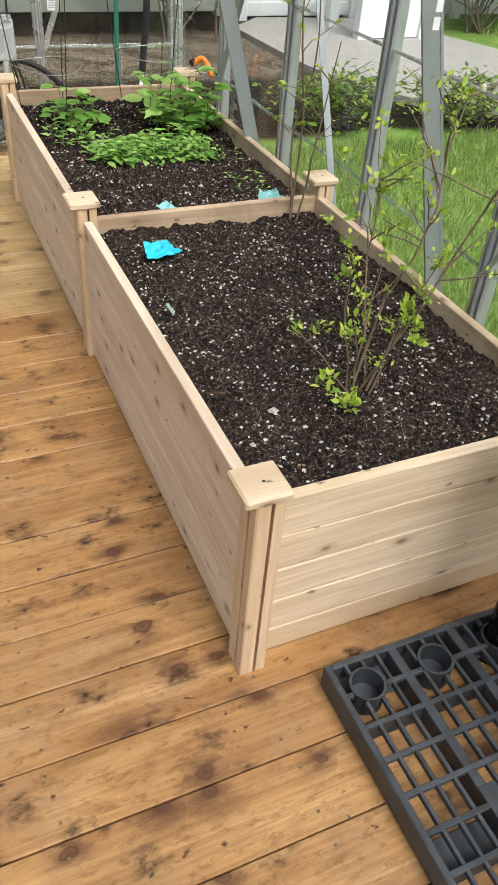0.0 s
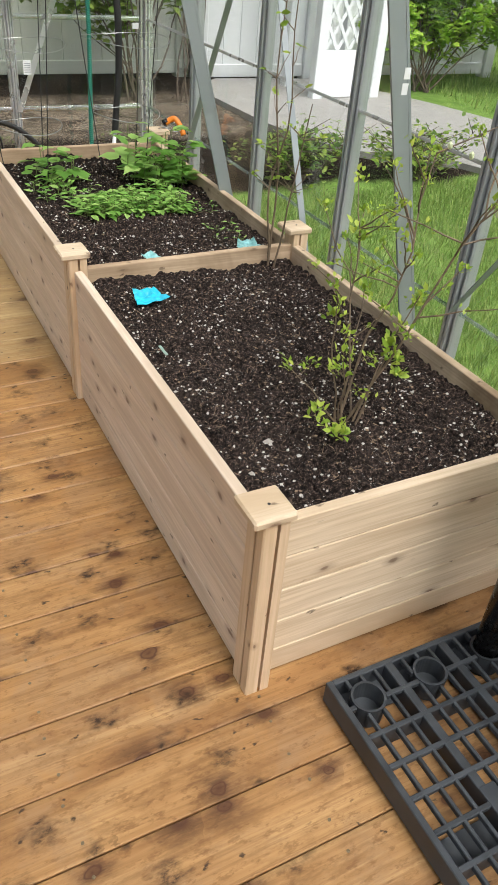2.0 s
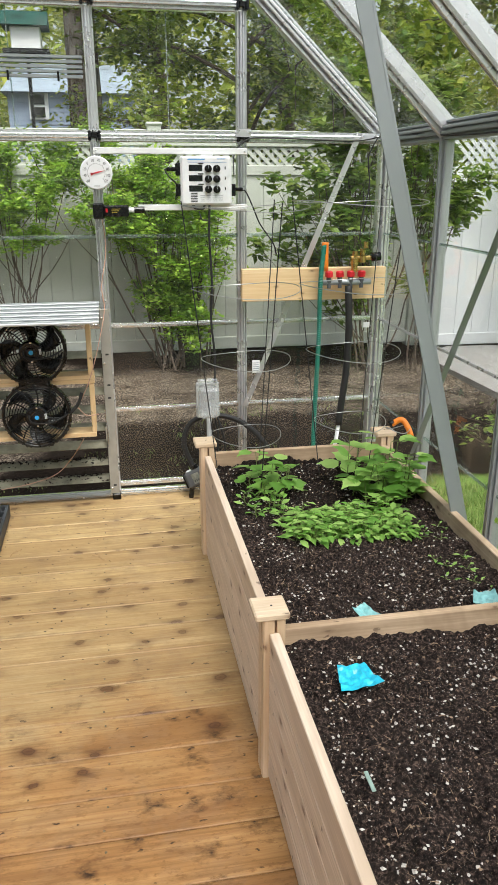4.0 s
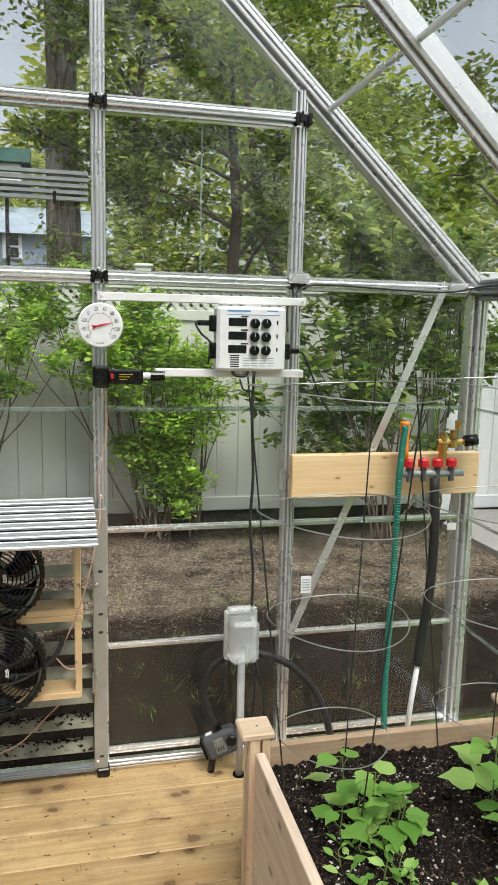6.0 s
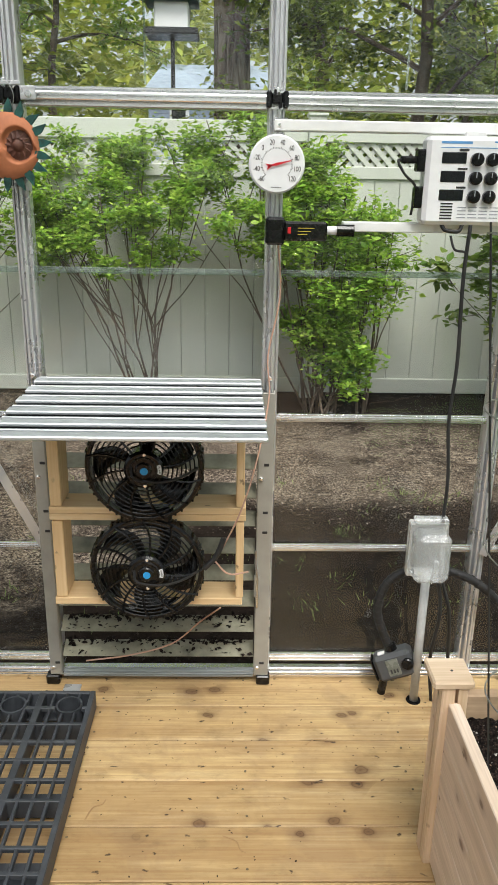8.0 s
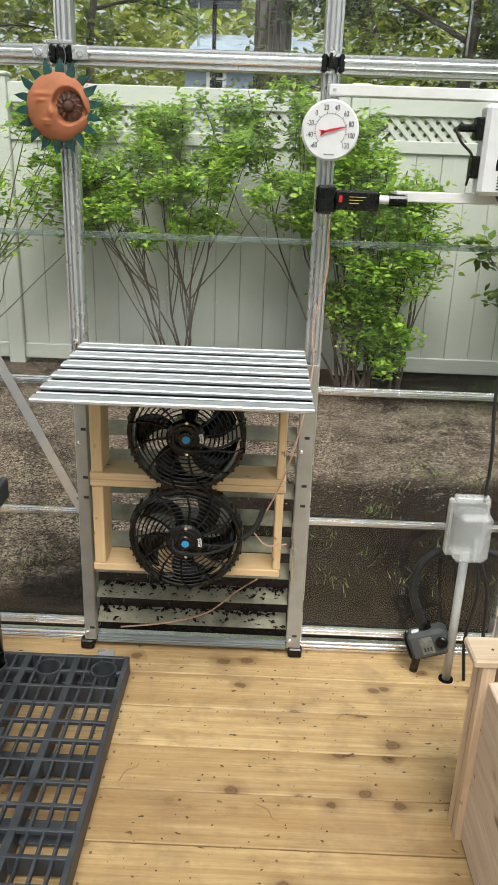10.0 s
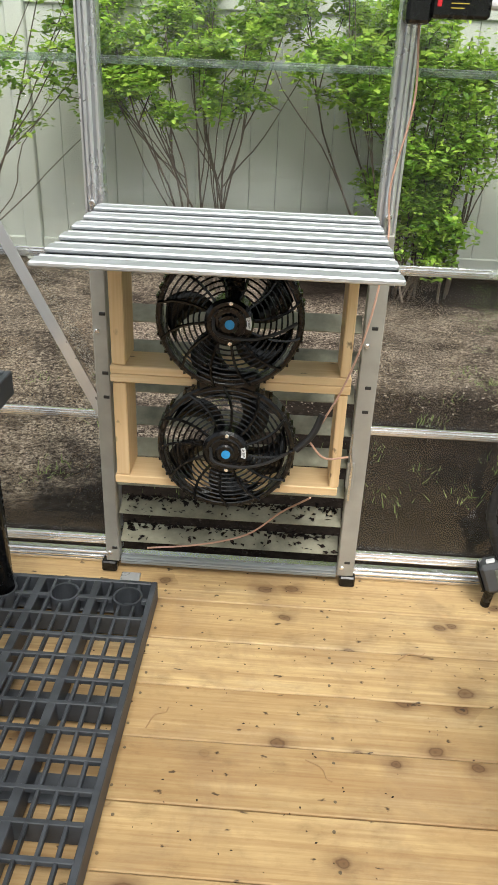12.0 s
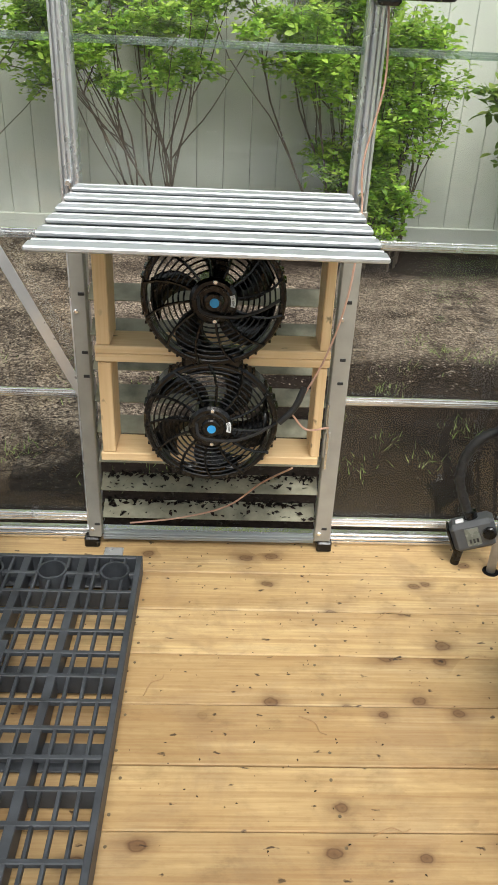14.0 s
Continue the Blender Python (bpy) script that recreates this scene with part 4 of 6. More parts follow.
part("bottom_rail", extrude_along(profile(0.022, 0.016), (FX0 + 0.03, WY - 0.05, 0.03), (FX1 - 0.03, WY - 0.05, 0.03), None, (0, -1, 0)), ALU_DULL, louvre)
SLAT = plain("dirty_louvre", (0.36, 0.35, 0.26), 0.75, 0.0, 0.35, 14, 0.1, 0.2)
for k in range(8):
    z = 0.1 + 0.085 * k
    b = extrude_along([(-0.026, 0.011), (-0.024, 0.0135), (0.026, -0.011), (0.024, -0.0135)], (FX0 + 0.03, WY - 0.025, z), (FX1 - 0.03, WY - 0.025, z))
    part("slat", b, SLAT, louvre)
rl = np.random.default_rng(19)
n = 620
k = rl.integers(0, 2, n)
u = rl.uniform(-1, 1, n)
u = np.where(rl.random(n) < 0.7, 0.75 + 0.25 * u, u)
P = np.stack((rl.uniform(FX0 + 0.04, FX1 - 0.04, n), WY - 0.025 + 0.023 * u, 0.1 + 0.085 * k + 0.0115 * u + 0.005), 1)
D = np.stack((rl.normal(0, 1, n), rl.normal(0, 1, n), rl.normal(0, 0.3, n)), 1)
tagged(leaves("soil_on_louvre", P, D, rl.uniform(0.006, 0.022, n), "diamond", SOIL, None, 20, 0.1, 0.6), "clods of dark soil lying on louvre slats", "dirt", "", "stuff")
part("latch_rod", tube([(FX1 - 0.023, WY - 0.076, 0.27), (FX1 - 0.023, WY - 0.076, 0.36), (FX1 - 0.029, WY - 0.074, 0.41), (FX1 - 0.029, WY - 0.074, 0.45)], 0.0035, 8), ALU_BRIGHT, louvre, "bright latch rod")
part("latch_plate", box((FX1 - 0.033, WY - 0.073, 0.3), (FX1 - 0.015, WY - 0.0645, 0.37), 0.002), TAUPE, louvre)
part("bracket", box((FX0 + 0.035, WY - 0.11, 0.0), (FX0 + 0.085, WY - 0.07, 0.006), 0.002), ALU, louvre)

frame_stand = thing("timber_stand", "pale pine timber frame holding two fans", "timber frame")
for x, xe in ((-0.88, -0.852), (-0.422, -0.402)):
    part("upright", box((x, 2.845, 0.4015), (xe, 2.935, 0.615), 0.002), PINE_Z, frame_stand)
    part("upright", box((x, 2.845, 0.655), (xe, 2.935, 0.905), 0.002), PINE_Z, frame_stand)
part("crosspiece", box((-0.884, 2.843, 0.618), (-0.398, 2.932, 0.6355), 0.002), PINE_X, frame_stand)
part("crosspiece", box((-0.884, 2.843, 0.6365), (-0.398, 2.932, 0.654), 0.002), PINE_X, frame_stand)
part("crosspiece", box((-0.884, 2.843, 0.381), (-0.404, 2.932, 0.4005), 0.002), PINE_X, frame_stand)


def radiator_fan(cx, cz, turn):
    f = thing("electric_fan", "black plastic electric fan with round wire guard", "fan", "pair of fans")
    R, yf = 0.138, 2.805
    bm = bmesh.new()
    rows = [(R, yf + 0.006), (R + 0.004, yf + 0.012), (R + 0.004, yf + 0.05), (R - 0.006, yf + 0.05), (R - 0.006, yf + 0.006)]
    rings = [[bm.verts.new((cx + r * math.cos(2 * math.pi * k / 48), y, cz + r * math.sin(2 * math.pi * k / 48))) for k in range(48)] for r, y in rows]
    for a, b in zip(rings, rings[1:] + rings[:1]):
        for k in range(48):
            bm.faces.new((a[k], a[(k + 1) % 48], b[(k + 1) % 48], b[k]))
    for k in range(48):
        a = 2 * math.pi * k / 48
        if k % 12 not in (0, 6, 11, 1):
            c, s = math.cos(a), math.sin(a)
            part("fin", box((cx + (R + 0.005) * c - 0.0024, yf + 0.012, cz + (R + 0.005) * s - 0.0024), (cx + (R + 0.005) * c + 0.0024, yf + 0.045, cz + (R + 0.005) * s + 0.0024), 0), BLACK, f)
    part("shroud", bm, BLACK, f)
    for i in range(8):
        r = 0.058 + i * 0.0104
        part("guard_ring", tube(ring_pts((cx, yf + 0.008 - 0.006 * (1 - i / 8), cz), r, 40, "y"), 0.0019, 5, None, True), BLACK, f)
    for k in range(12):
        a = 2 * math.pi * k / 12 + turn
        p = []
        for s in range(5):
            r = 0.045 + (R - 0.045) * s / 4
            aa = a + 0.22 * (s / 4) ** 2
            p.append((cx + r * math.cos(aa), yf + 0.003 * s / 4, cz + r * math.sin(aa)))
        part("guard_spoke", tube(p, 0.003, 5), BLACK, f)
    hub = part("motor_hub", disc((cx, yf - 0.012, cz), 0.047, 0.05, 32, "y", 0.006), BLACK, f)
    bm = tube(ring_pts((cx, yf - 0.012, cz), 0.031, 28, "y"), 0.003, 6, None, True)
    part("hub_ring", bm, BLACK, hub)
    part("hub_boss", disc((cx, yf - 0.018, cz), 0.02, 0.008, 24, "y", 0.003), BLACK, hub)
    part("blue_sticker", disc((cx + 0.002, yf - 0.0195, cz), 0.0092, 0.002, 20, "y"), BLUE_DOT, hub, "round blue sticker")
    for zz in (0.039, -0.039):
        part("screw", disc((cx + 0.003, yf - 0.0145, cz + zz), 0.0045, 0.004, 10, "y", 0.001), ALU_BRIGHT, hub)
    lb = bmesh.new()
    n = 6
    ring = []
    for s in range(n + 1):
        a = -0.25 + 0.62 * s / n
        ring.append([lb.verts.new((cx + r * math.cos(a), yf - 0.0125, cz + r * math.sin(a))) for r in (0.032, 0.043)])
    for p, q in zip(ring, ring[1:]):
        lb.faces.new((p[0], p[1], q[1], q[0]))
    part("label", lb, WHITE, hub, "small white curved label")
    m = Matrix.Translation((cx + 0.0375, yf - 0.0131, cz + 0.003)) @ Euler((radians(90), 0, 0)).to_matrix().to_4x4() @ Euler((0, 0, radians(-84))).to_matrix().to_4x4() @ Matrix.Diagonal((0.85, 1, 1, 1))
    lettering("rating", "12V 80W", 0.0062, m, INK, hub, 0.0002)
    for k in range(5):
        a = 2 * math.pi * k / 5 + turn * 2
        bm = bmesh.new()
        st = []
        for s in range(7):
            q = s / 6
            r = 0.04 + (R - 0.052) * q
            am = a + 0.55 * q * q
            half = 0.30 + 0.1 * q
            st.append([bm.verts.new((cx + r * math.cos(am + o), yf + 0.03 + 0.014 * o / half, cz + r * math.sin(am + o))) for o in (-half, 0, half)])
        for p, q in zip(st, st[1:]):
            bm.faces.new((p[0], p[1], q[1], q[0]))
            bm.faces.new((p[1], p[2], q[2], q[1]))
        ob = part("blade", bm, BLACK, f, "", True)
        md = ob.modifiers.new("thick", "SOLIDIFY")
        md.thickness = 0.003
    for sx in (-1, 1):
        for sz in (-1, 1):
            bm = box((cx + sx * 0.045 - 0.012, yf + 0.02, cz + sz * 0.128 - 0.014), (cx + sx * 0.045 + 0.012, yf + 0.055, cz + sz * 0.128 + 0.014), 0.003)
            part("mounting_lug", bm, BLACK, f)
    part("cable", tube(curve_pts([(cx - 0.03, yf - 0.012, cz + 0.012), (cx - 0.02, yf - 0.022, cz - 0.018), (cx + 0.04, yf - 0.02, cz - 0.026), (cx + 0.09, yf - 0.014, cz - 0.014), (cx + 0.128, yf - 0.006, cz + 0.006)], 5), 0.0034, 6), BLACK_RUBBER, f)


plate = thing("fan_bracket", "black plastic bracket joining two fans", "bracket")
part("plate", box((-0.705, 2.815, 0.605), (-0.58, 2.85, 0.665), 0.008), BLACK, plate)
radiator_fan(-0.642, 0.771, 0.1)
radiator_fan(-0.643, 0.497, 0.35)

awn = thing("slatted_shelf", "bright aluminium slatted shelf above the two fans", "shelf")
for k in range(6):
    y = 2.575 + k * 0.083
    last = 0.068 if k == 5 else 0.112
    part("slat", box((-0.937, y, 0.9165), (-0.36, y + 0.034, 0.926), 0.0025), ALU_SLAT, awn)
    part("ridge", box((-0.936, y + 0.052, 0.9165), (-0.361, y + 0.06, 0.9225), 0.0015), ALU_SLAT, awn)
    # added black strip: paints the shade seen through the gap between slats
    part("seal", box((-0.935, y + 0.03, 0.911), (-0.362, y + last, 0.916), 0.0008), SHADE_BLACK, awn)
for x in (-0.91, -0.39):
    part("bearer", extrude_along([(-0.006, -0.008), (0.006, -0.008), (0.006, 0.0), (-0.006, 0.0)], (x, 2.66, 0.9105), (x, 3.06, 0.9105)), ALU_DULL, awn)
hinge = Matrix.Translation((0, 2.575, 0.916))
awn.matrix_world = hinge @ Euler((radians(1.2), 0, 0)).to_matrix().to_4x4() @ hinge.inverted()

wire = thing("fan_wire", "thin salmon-coloured wire running down beside the fans", "wire")
part("strand", tube(curve_pts([(-0.327, 3.04, 1.29), (-0.318, 3.03, 1.15), (-0.345, 3.02, 1.0), (-0.34, 3.0, 0.9), (-0.372, 2.86, 0.78), (-0.41, 2.82, 0.66), (-0.455, 2.815, 0.56), (-0.475, 2.81, 0.53)], 6), 0.0022, 6), COPPER_WIRE, wire)
part("strand", tube(curve_pts([(-0.475, 2.805, 0.53), (-0.44, 2.81, 0.49), (-0.39, 2.83, 0.485)], 6), 0.0022, 6), COPPER_WIRE, wire)
part("strand", tube(curve_pts([(-0.46, 2.84, 0.375), (-0.52, 2.97, 0.25), (-0.6, 3.0, 0.16), (-0.72, 3.0, 0.12), (-0.85, 3.0, 0.1)], 6), 0.0022, 6), COPPER_WIRE, wire)
part("sleeve", tube(curve_pts([(-0.5, 2.8, 0.51), (-0.47, 2.8, 0.545), (-0.452, 2.805, 0.59)], 5), 0.007, 8), BLACK_RUBBER, wire)

win = thing("window_louvre", "open aluminium louvre window high in the gable", "louvre", "", "structure")
for k in range(5):
    part("blade", extrude_along([(-0.012, -0.006), (0.012, -0.006), (0.012, 0.004), (-0.012, 0.007)], (FX0 + 0.03, WY - 0.04 - 0.004 * k, 1.815 + 0.017 * k), (FX1 - 0.03, WY - 0.04 - 0.004 * k, 1.815 + 0.017 * k)), ALU_DULL, win)
for x in (-0.83, -0.65, -0.46):
    part("clip", box((x - 0.004, WY - 0.065, 1.795), (x + 0.004, WY - 0.05, 1.83), 0.001), BLACK, win)


# ---- instruments on the gable ----
def thermometer():
    t = thing("dial_thermometer", "round white dial thermometer with red needle on post", "thermometer")
    cx, cz, R, y = -0.337, 1.457, 0.065, 2.985
    part("case", disc((cx, y, cz), R, 0.02, 40, "y", 0.004), WHITE, t)
    face = part("scale", disc((cx, y - 0.001, cz), R - 0.004, 0.002, 40, "y"), WHITE, t)
    vals = [-60, -40, -20, 0, 20, 40, 60, 80, 100, 120]
    for i, v in enumerate(vals):
        a = radians(222 - 264 * i / 9)
        m = Matrix.Translation((cx + 0.048 * math.cos(a), y - 0.0016, cz + 0.048 * math.sin(a))) @ Euler((radians(90), 0, 0)).to_matrix().to_4x4()
        lettering("numeral", str(v), 0.016, m @ Matrix.Diagonal((0.72, 1, 1, 1)), INK, face)
    bm = bmesh.new()
    for i in range(46):
        a = radians(222 - 264 * i / 45)
        r0, r1 = 0.0335, (0.0385 if i % 5 == 0 else 0.036)
        ux, uz = math.cos(a), math.sin(a)
        w = 0.0006
        vs = [bm.verts.new((cx + r * ux - s * w * uz, y - 0.0018, cz + r * uz + s * w * ux)) for r, s in ((r0, -1), (r1, -1), (r1, 1), (r0, 1))]
        bm.faces.new(vs)
    for i in range(6):
        box((cx - 0.012 + i * 0.004, y - 0.0018, cz - 0.052), (cx - 0.0095 + i * 0.004, y - 0.001, cz - 0.0495), 0, bm)
    tagged(part("tick_marks", bm, INK, face), "", "", "", "stuff")
    bm = bmesh.new()
    a = radians(14)
    for pts in ([(-0.022, 0.001), (0.0, 0.003), (0.034, 0.0008), (0.034, -0.0008), (0.0, -0.003), (-0.022, -0.001)], [(-0.026, 0.007), (-0.012, 0.002), (-0.012, -0.002), (-0.026, -0.007), (-0.021, 0.0)]):
        vs = [bm.verts.new((cx + p * math.cos(a) - q * math.sin(a), y - 0.004, cz + p * math.sin(a) + q * math.cos(a))) for p, q in pts]
        r = bmesh.ops.extrude_face_region(bm, geom=[bm.faces.new(vs)])
        for v in r["geom"]:
            if isinstance(v, bmesh.types.BMVert):
                v.co.y -= 0.001
    part("needle", bm, RED, t, "red needle")


thermometer()


def controller():
    c = thing("climate_controller", "white greenhouse climate controller with dark displays and knobs", "controller")
    x0, x1, z0, z1, yf = 0.0, 0.212, 1.33, 1.522, 2.945
    part("housing", box((x0, yf, z0), (x1, yf + 0.06, z1), 0.009), WHITE, c)
    part("hanger", box((0.085, yf + 0.01, z1 - 0.004), (0.135, yf + 0.02, z1 + 0.012), 0.003), WHITE, c)
    for i, z in enumerate((1.476, 1.436, 1.396)):
        d = part("display", box((x0 + 0.034, yf - 0.0015, z - 0.012), (x0 + 0.09, yf + 0.001, z + 0.012), 0.001), DARK_GLASS, c)
        b = bmesh.new()
        box((x0 + 0.072, yf - 0.001, z + 0.0145), (x0 + 0.094, yf + 0.001, z + 0.019), 0, b)
        part("caption_bar", b, INK, c)
        for x in (x0 + 0.113, x0 + 0.148):
            k = part("knob", disc((x, yf - 0.014, z - 0.003), 0.0145, 0.016, 24, "y", 0.003), BLACK, c)
            part("knob_mark", box((x - 0.001, yf - 0.0146, z - 0.002), (x + 0.001, yf - 0.0138, z + 0.01), 0), GREY_INK, k)
        part("lamp", box((x0 + 0.182, yf - 0.002, z - 0.006), (x0 + 0.186, yf + 0.001, z + 0.006), 0.0005), BLACK, c)
    b = bmesh.new()
    box((x0 + 0.03, yf - 0.0006, 1.506), (x0 + 0.1, yf + 0.001, 1.511), 0, b)
    box((x0 + 0.03, yf - 0.0006, 1.497), (x0 + 0.19, yf + 0.001, 1.4985), 0, b)
    box((x0 + 0.15, yf - 0.0006, 1.509), (x0 + 0.185, yf + 0.001, 1.512), 0, b)
    tagged(part("printing", b, BLUE_INK, c), "", "", "", "stuff")
    b = bmesh.new()
    for k in range(6):
        box((x0 + 0.04, yf - 0.0006, 1.343 + k * 0.0065), (x0 + 0.068, yf + 0.001, 1.3465 + k * 0.0065), 0, b)
    tagged(part("printing", b, INK, c), "", "", "", "stuff")
    b = bmesh.new()
    for k in range(4):
        for j in range(4):
            box((x0 + 0.08 + 0.025 * j, yf - 0.0006, 1.346 + k * 0.0075), (x0 + 0.1 + 0.025 * j, yf + 0.001, 1.3482 + k * 0.0075), 0, b)
    tagged(part("printing", b, GREY_INK, c), "", "", "", "stuff")
    for x, z in ((x0 - 0.012, 1.47), (x0 - 0.012, 1.39), (x1 + 0.004, 1.39)):
        part("socket", box((x - 0.006, yf + 0.012, z - 0.024), (x + 0.014, yf + 0.045, z + 0.024), 0.003), BLACK, c)
    part("plug", box((x0 - 0.055, yf + 0.018, 1.463), (x0 - 0.012, yf + 0.036, 1.479), 0.004), BLACK, c)
    part("plug", box((x1 + 0.012, yf + 0.018, 1.384), (x1 + 0.05, yf + 0.036, 1.4), 0.004), BLACK, c)


controller()
rails = [((-0.345, 2.99, 1.529), (0.285, 3.03, 1.553)), ((-0.175, 2.99, 1.309), (0.285, 3.03, 1.332))]
for lo, hi in rails:
    r = thing("mounting_rail", "white painted metal rail across gable posts", "rail", "mounting rails")
    part("channel", box(lo, hi, 0.002), WHITE_METAL, r)
    for x in (lo[0] + 0.012, hi[0] - 0.012):
        part("screw", disc((x, lo[1] - 0.003, (lo[2] + hi[2]) / 2), 0.004, 0.004, 10, "y", 0.001), ALU_BRIGHT, r)

dev = thing("plug_timer", "black plug-in device with red light on rail", "timer")
part("plug_end", box((-0.36, 2.965, 1.277), (-0.315, 3.02, 1.34), 0.006), BLACK, dev)
body = part("body", box((-0.318, 2.965, 1.287), (-0.215, 3.01, 1.331), 0.005), BLACK, dev)
part("light", box((-0.309, 2.962, 1.304), (-0.301, 2.966, 1.319), 0.001), RED, body)
b = bmesh.new()
for k in range(3):
    box((-0.285, 2.963, 1.302 + k * 0.007), (-0.262 + 0.008 * k, 2.966, 1.3035 + k * 0.007), 0, b)
part("printing", b, plain("yellow_ink", (0.6, 0.45, 0.05), 0.5), body)
part("connector", tube([(-0.215, 2.985, 1.312), (-0.19, 2.985, 1.312)], 0.01, 12), WHITE, dev)
part("connector", tube([(-0.192, 2.985, 1.312), (-0.15, 2.985, 1.312)], 0.014, 12), BLACK, dev)

cables = [
    [(0.118, 2.955, 1.33), (0.116, 2.96, 1.2), (0.125, 2.965, 1.0), (0.118, 2.96, 0.85), (0.13, 2.955, 0.7), (0.128, 2.95, 0.57)],
    [(0.05, 2.96, 1.332), (0.06, 2.955, 1.318), (0.09, 2.955, 1.316), (0.1, 2.96, 1.332)],
    [(0.075, 2.96, 1.305), (0.085, 2.95, 1.275), (0.112, 2.955, 1.268), (0.118, 2.96, 1.25)],
    [(-0.05, 2.97, 1.47), (-0.062, 2.96, 1.468), (-0.045, 2.96, 1.44), (-0.015, 2.97, 1.41), (-0.02, 2.975, 1.35)],
    [(0.26, 2.97, 1.39), (0.275, 2.96, 1.38), (0.31, 2.97, 1.31), (0.34, 2.985, 1.25), (0.4, 3.0, 1.17), (0.42, 3.02, 1.12)],
    [(0.225, 2.975, 1.45), (0.232, 3.0, 1.53), (0.29, 3.02, 1.588), (0.4, 3.03, 1.597), (0.6, 3.03, 1.59), (0.78, 3.02, 1.588), (0.9, 2.9, 1.61), (0.9, 2.3, 1.575), (0.9, 1.9, 1.57)],
    [(0.86, 3.02, 1.6), (0.82, 3.01, 1.52), (0.83, 3.01, 1.4), (0.8, 3.0, 1.28), (0.79, 2.99, 1.18)],
]
for k, c in enumerate(cables):
    t = thing("cable", "black electric cable hanging on gable wall", "cable", "black cables")
    part("lead", tube(curve_pts(c, 7), 0.0048 if k in (0, 1) else 0.003, 8), BLACK_RUBBER, t, "", True)


def sun_plaque():
    """A round terracotta plaque with a crescent relief and a ring of green leaf points, in one mesh."""
    cx, cz, y = -0.962, 1.487, 3.03
    bm = bmesh.new()
    R = 0.074
    n, rows = 84, 32
    grid = []
    for i in range(rows + 1):
        q = i / rows
        ring = []
        for j in range(n):
            a = 2 * math.pi * j / n
            u, v = R * q * math.cos(a), R * q * math.sin(a)
            h = 0.03 * math.sqrt(max(0, 1 - q * q * 0.96))
            nose = 0.01 * math.exp(-((v + 0.012) / 0.012) ** 2)
            d = math.hypot((u - 0.025 - nose) * 1.15, v - 0.002)
            if d < 0.041:
                h -= 0.014 * min(1, (0.041 - d) / 0.006)
            d2 = math.hypot(u - 0.028, v - 0.002)
            if d2 < 0.0155:
                h += 0.013 * math.sqrt(1 - (d2 / 0.0155) ** 2)
            for bu, bv, su, sv, bh in ((-0.035, 0.026, 0.02, 0.005, 0.005), (-0.036, 0.013, 0.012, 0.004, 0.004), (-0.012, -0.012, 0.006, 0.012, 0.006), (-0.024, -0.03, 0.011, 0.0028, 0.005), (-0.024, -0.037, 0.009, 0.003, 0.005)):
                h += bh * math.exp(-((u - bu) / su) ** 2 - ((v - bv) / sv) ** 2)
            ring.append(bm.verts.new((cx + u, y - h, cz + v)))
        grid.append(ring)
    for a, b in zip(grid, grid[1:]):
        for j in range(n):
            f = bm.faces.new((a[j], a[(j + 1) % n], b[(j + 1) % n], b[j]))
            f.smooth = True
            m = f.calc_center_median()
            if math.hypot((m.x - cx - 0.029) * 1.15, m.z - cz - 0.002) < 0.033:
                f.material_index = 2
    for k in range(18):
        a = 2 * math.pi * k / 18 + 0.1
        pts = [(0.0, -0.008), (0.014, -0.0115), (0.03, -0.0085), (0.055, 0.006 * math.sin(k * 2.4)), (0.03, 0.0085), (0.014, 0.0115), (0.0, 0.008)]
        f0 = []
        for dy in (0.0, 0.008):
            f0.append([bm.verts.new((cx + (R - 0.01 + r * 0.72) * math.cos(a + t / R * 0.8), y - 0.006 - 0.004 * (k % 2) - 0.12 * abs(t) * (dy == 0) + dy, cz + (R - 0.01 + r * 0.72) * math.sin(a + t / R * 0.8))) for r, t in pts])
        bm.faces.new(f0[0]).material_index = 1
        bm.faces.new(f0[1][::-1]).material_index = 1
        for j in range(len(pts) - 1):
            bm.faces.new((f0[0][j], f0[0][j + 1], f0[1][j + 1], f0[1][j])).material_index = 1
    for k in range(12):
        a = 2 * math.pi * k / 12
        ux, uz = math.cos(a), math.sin(a)
        px, pz = cx + 0.028, cz + 0.002
        vs = [bm.verts.new((px + r * ux - s * uz, y - 0.0235 + (0.004 if r > 0.02 else 0), pz + r * uz + s * ux)) for r, s in ((0.0145, -0.003), (0.022, -0.005), (0.032, 0.002 * math.sin(k * 3)), (0.022, 0.005), (0.0145, 0.003))]
        bm.faces.new(vs).material_index = 2
    bmesh.ops.recalc_face_normals(bm, faces=bm.faces)
    ob = part("sun_plaque", bm, [TERRACOTTA, VERDIGRIS, DARK_CLAY])
    tagged(ob, "round terracotta sun plaque with green leaf rays on post", "plaque")


sun_plaque()
hang = thing("hanging_wire", "thin steel wire loop holding the sun plaque", "wire")
part("loop", tube(curve_pts([(-0.975, 3.035, 1.565), (-0.982, 3.03, 1.6), (-0.962, 3.026, 1.632), (-0.942, 3.03, 1.6), (-0.949, 3.035, 1.565)], 6), 0.0011, 5), STEEL, hang)


# ---- water manifold, hoses and outlet ----
plank = thing("mounting_board", "pale pine board across the gable holding the manifold", "board")
part("board", box((0.262, 3.0, 0.918), (0.925, 3.036, 1.06), 0.003), PINE_X, plank)

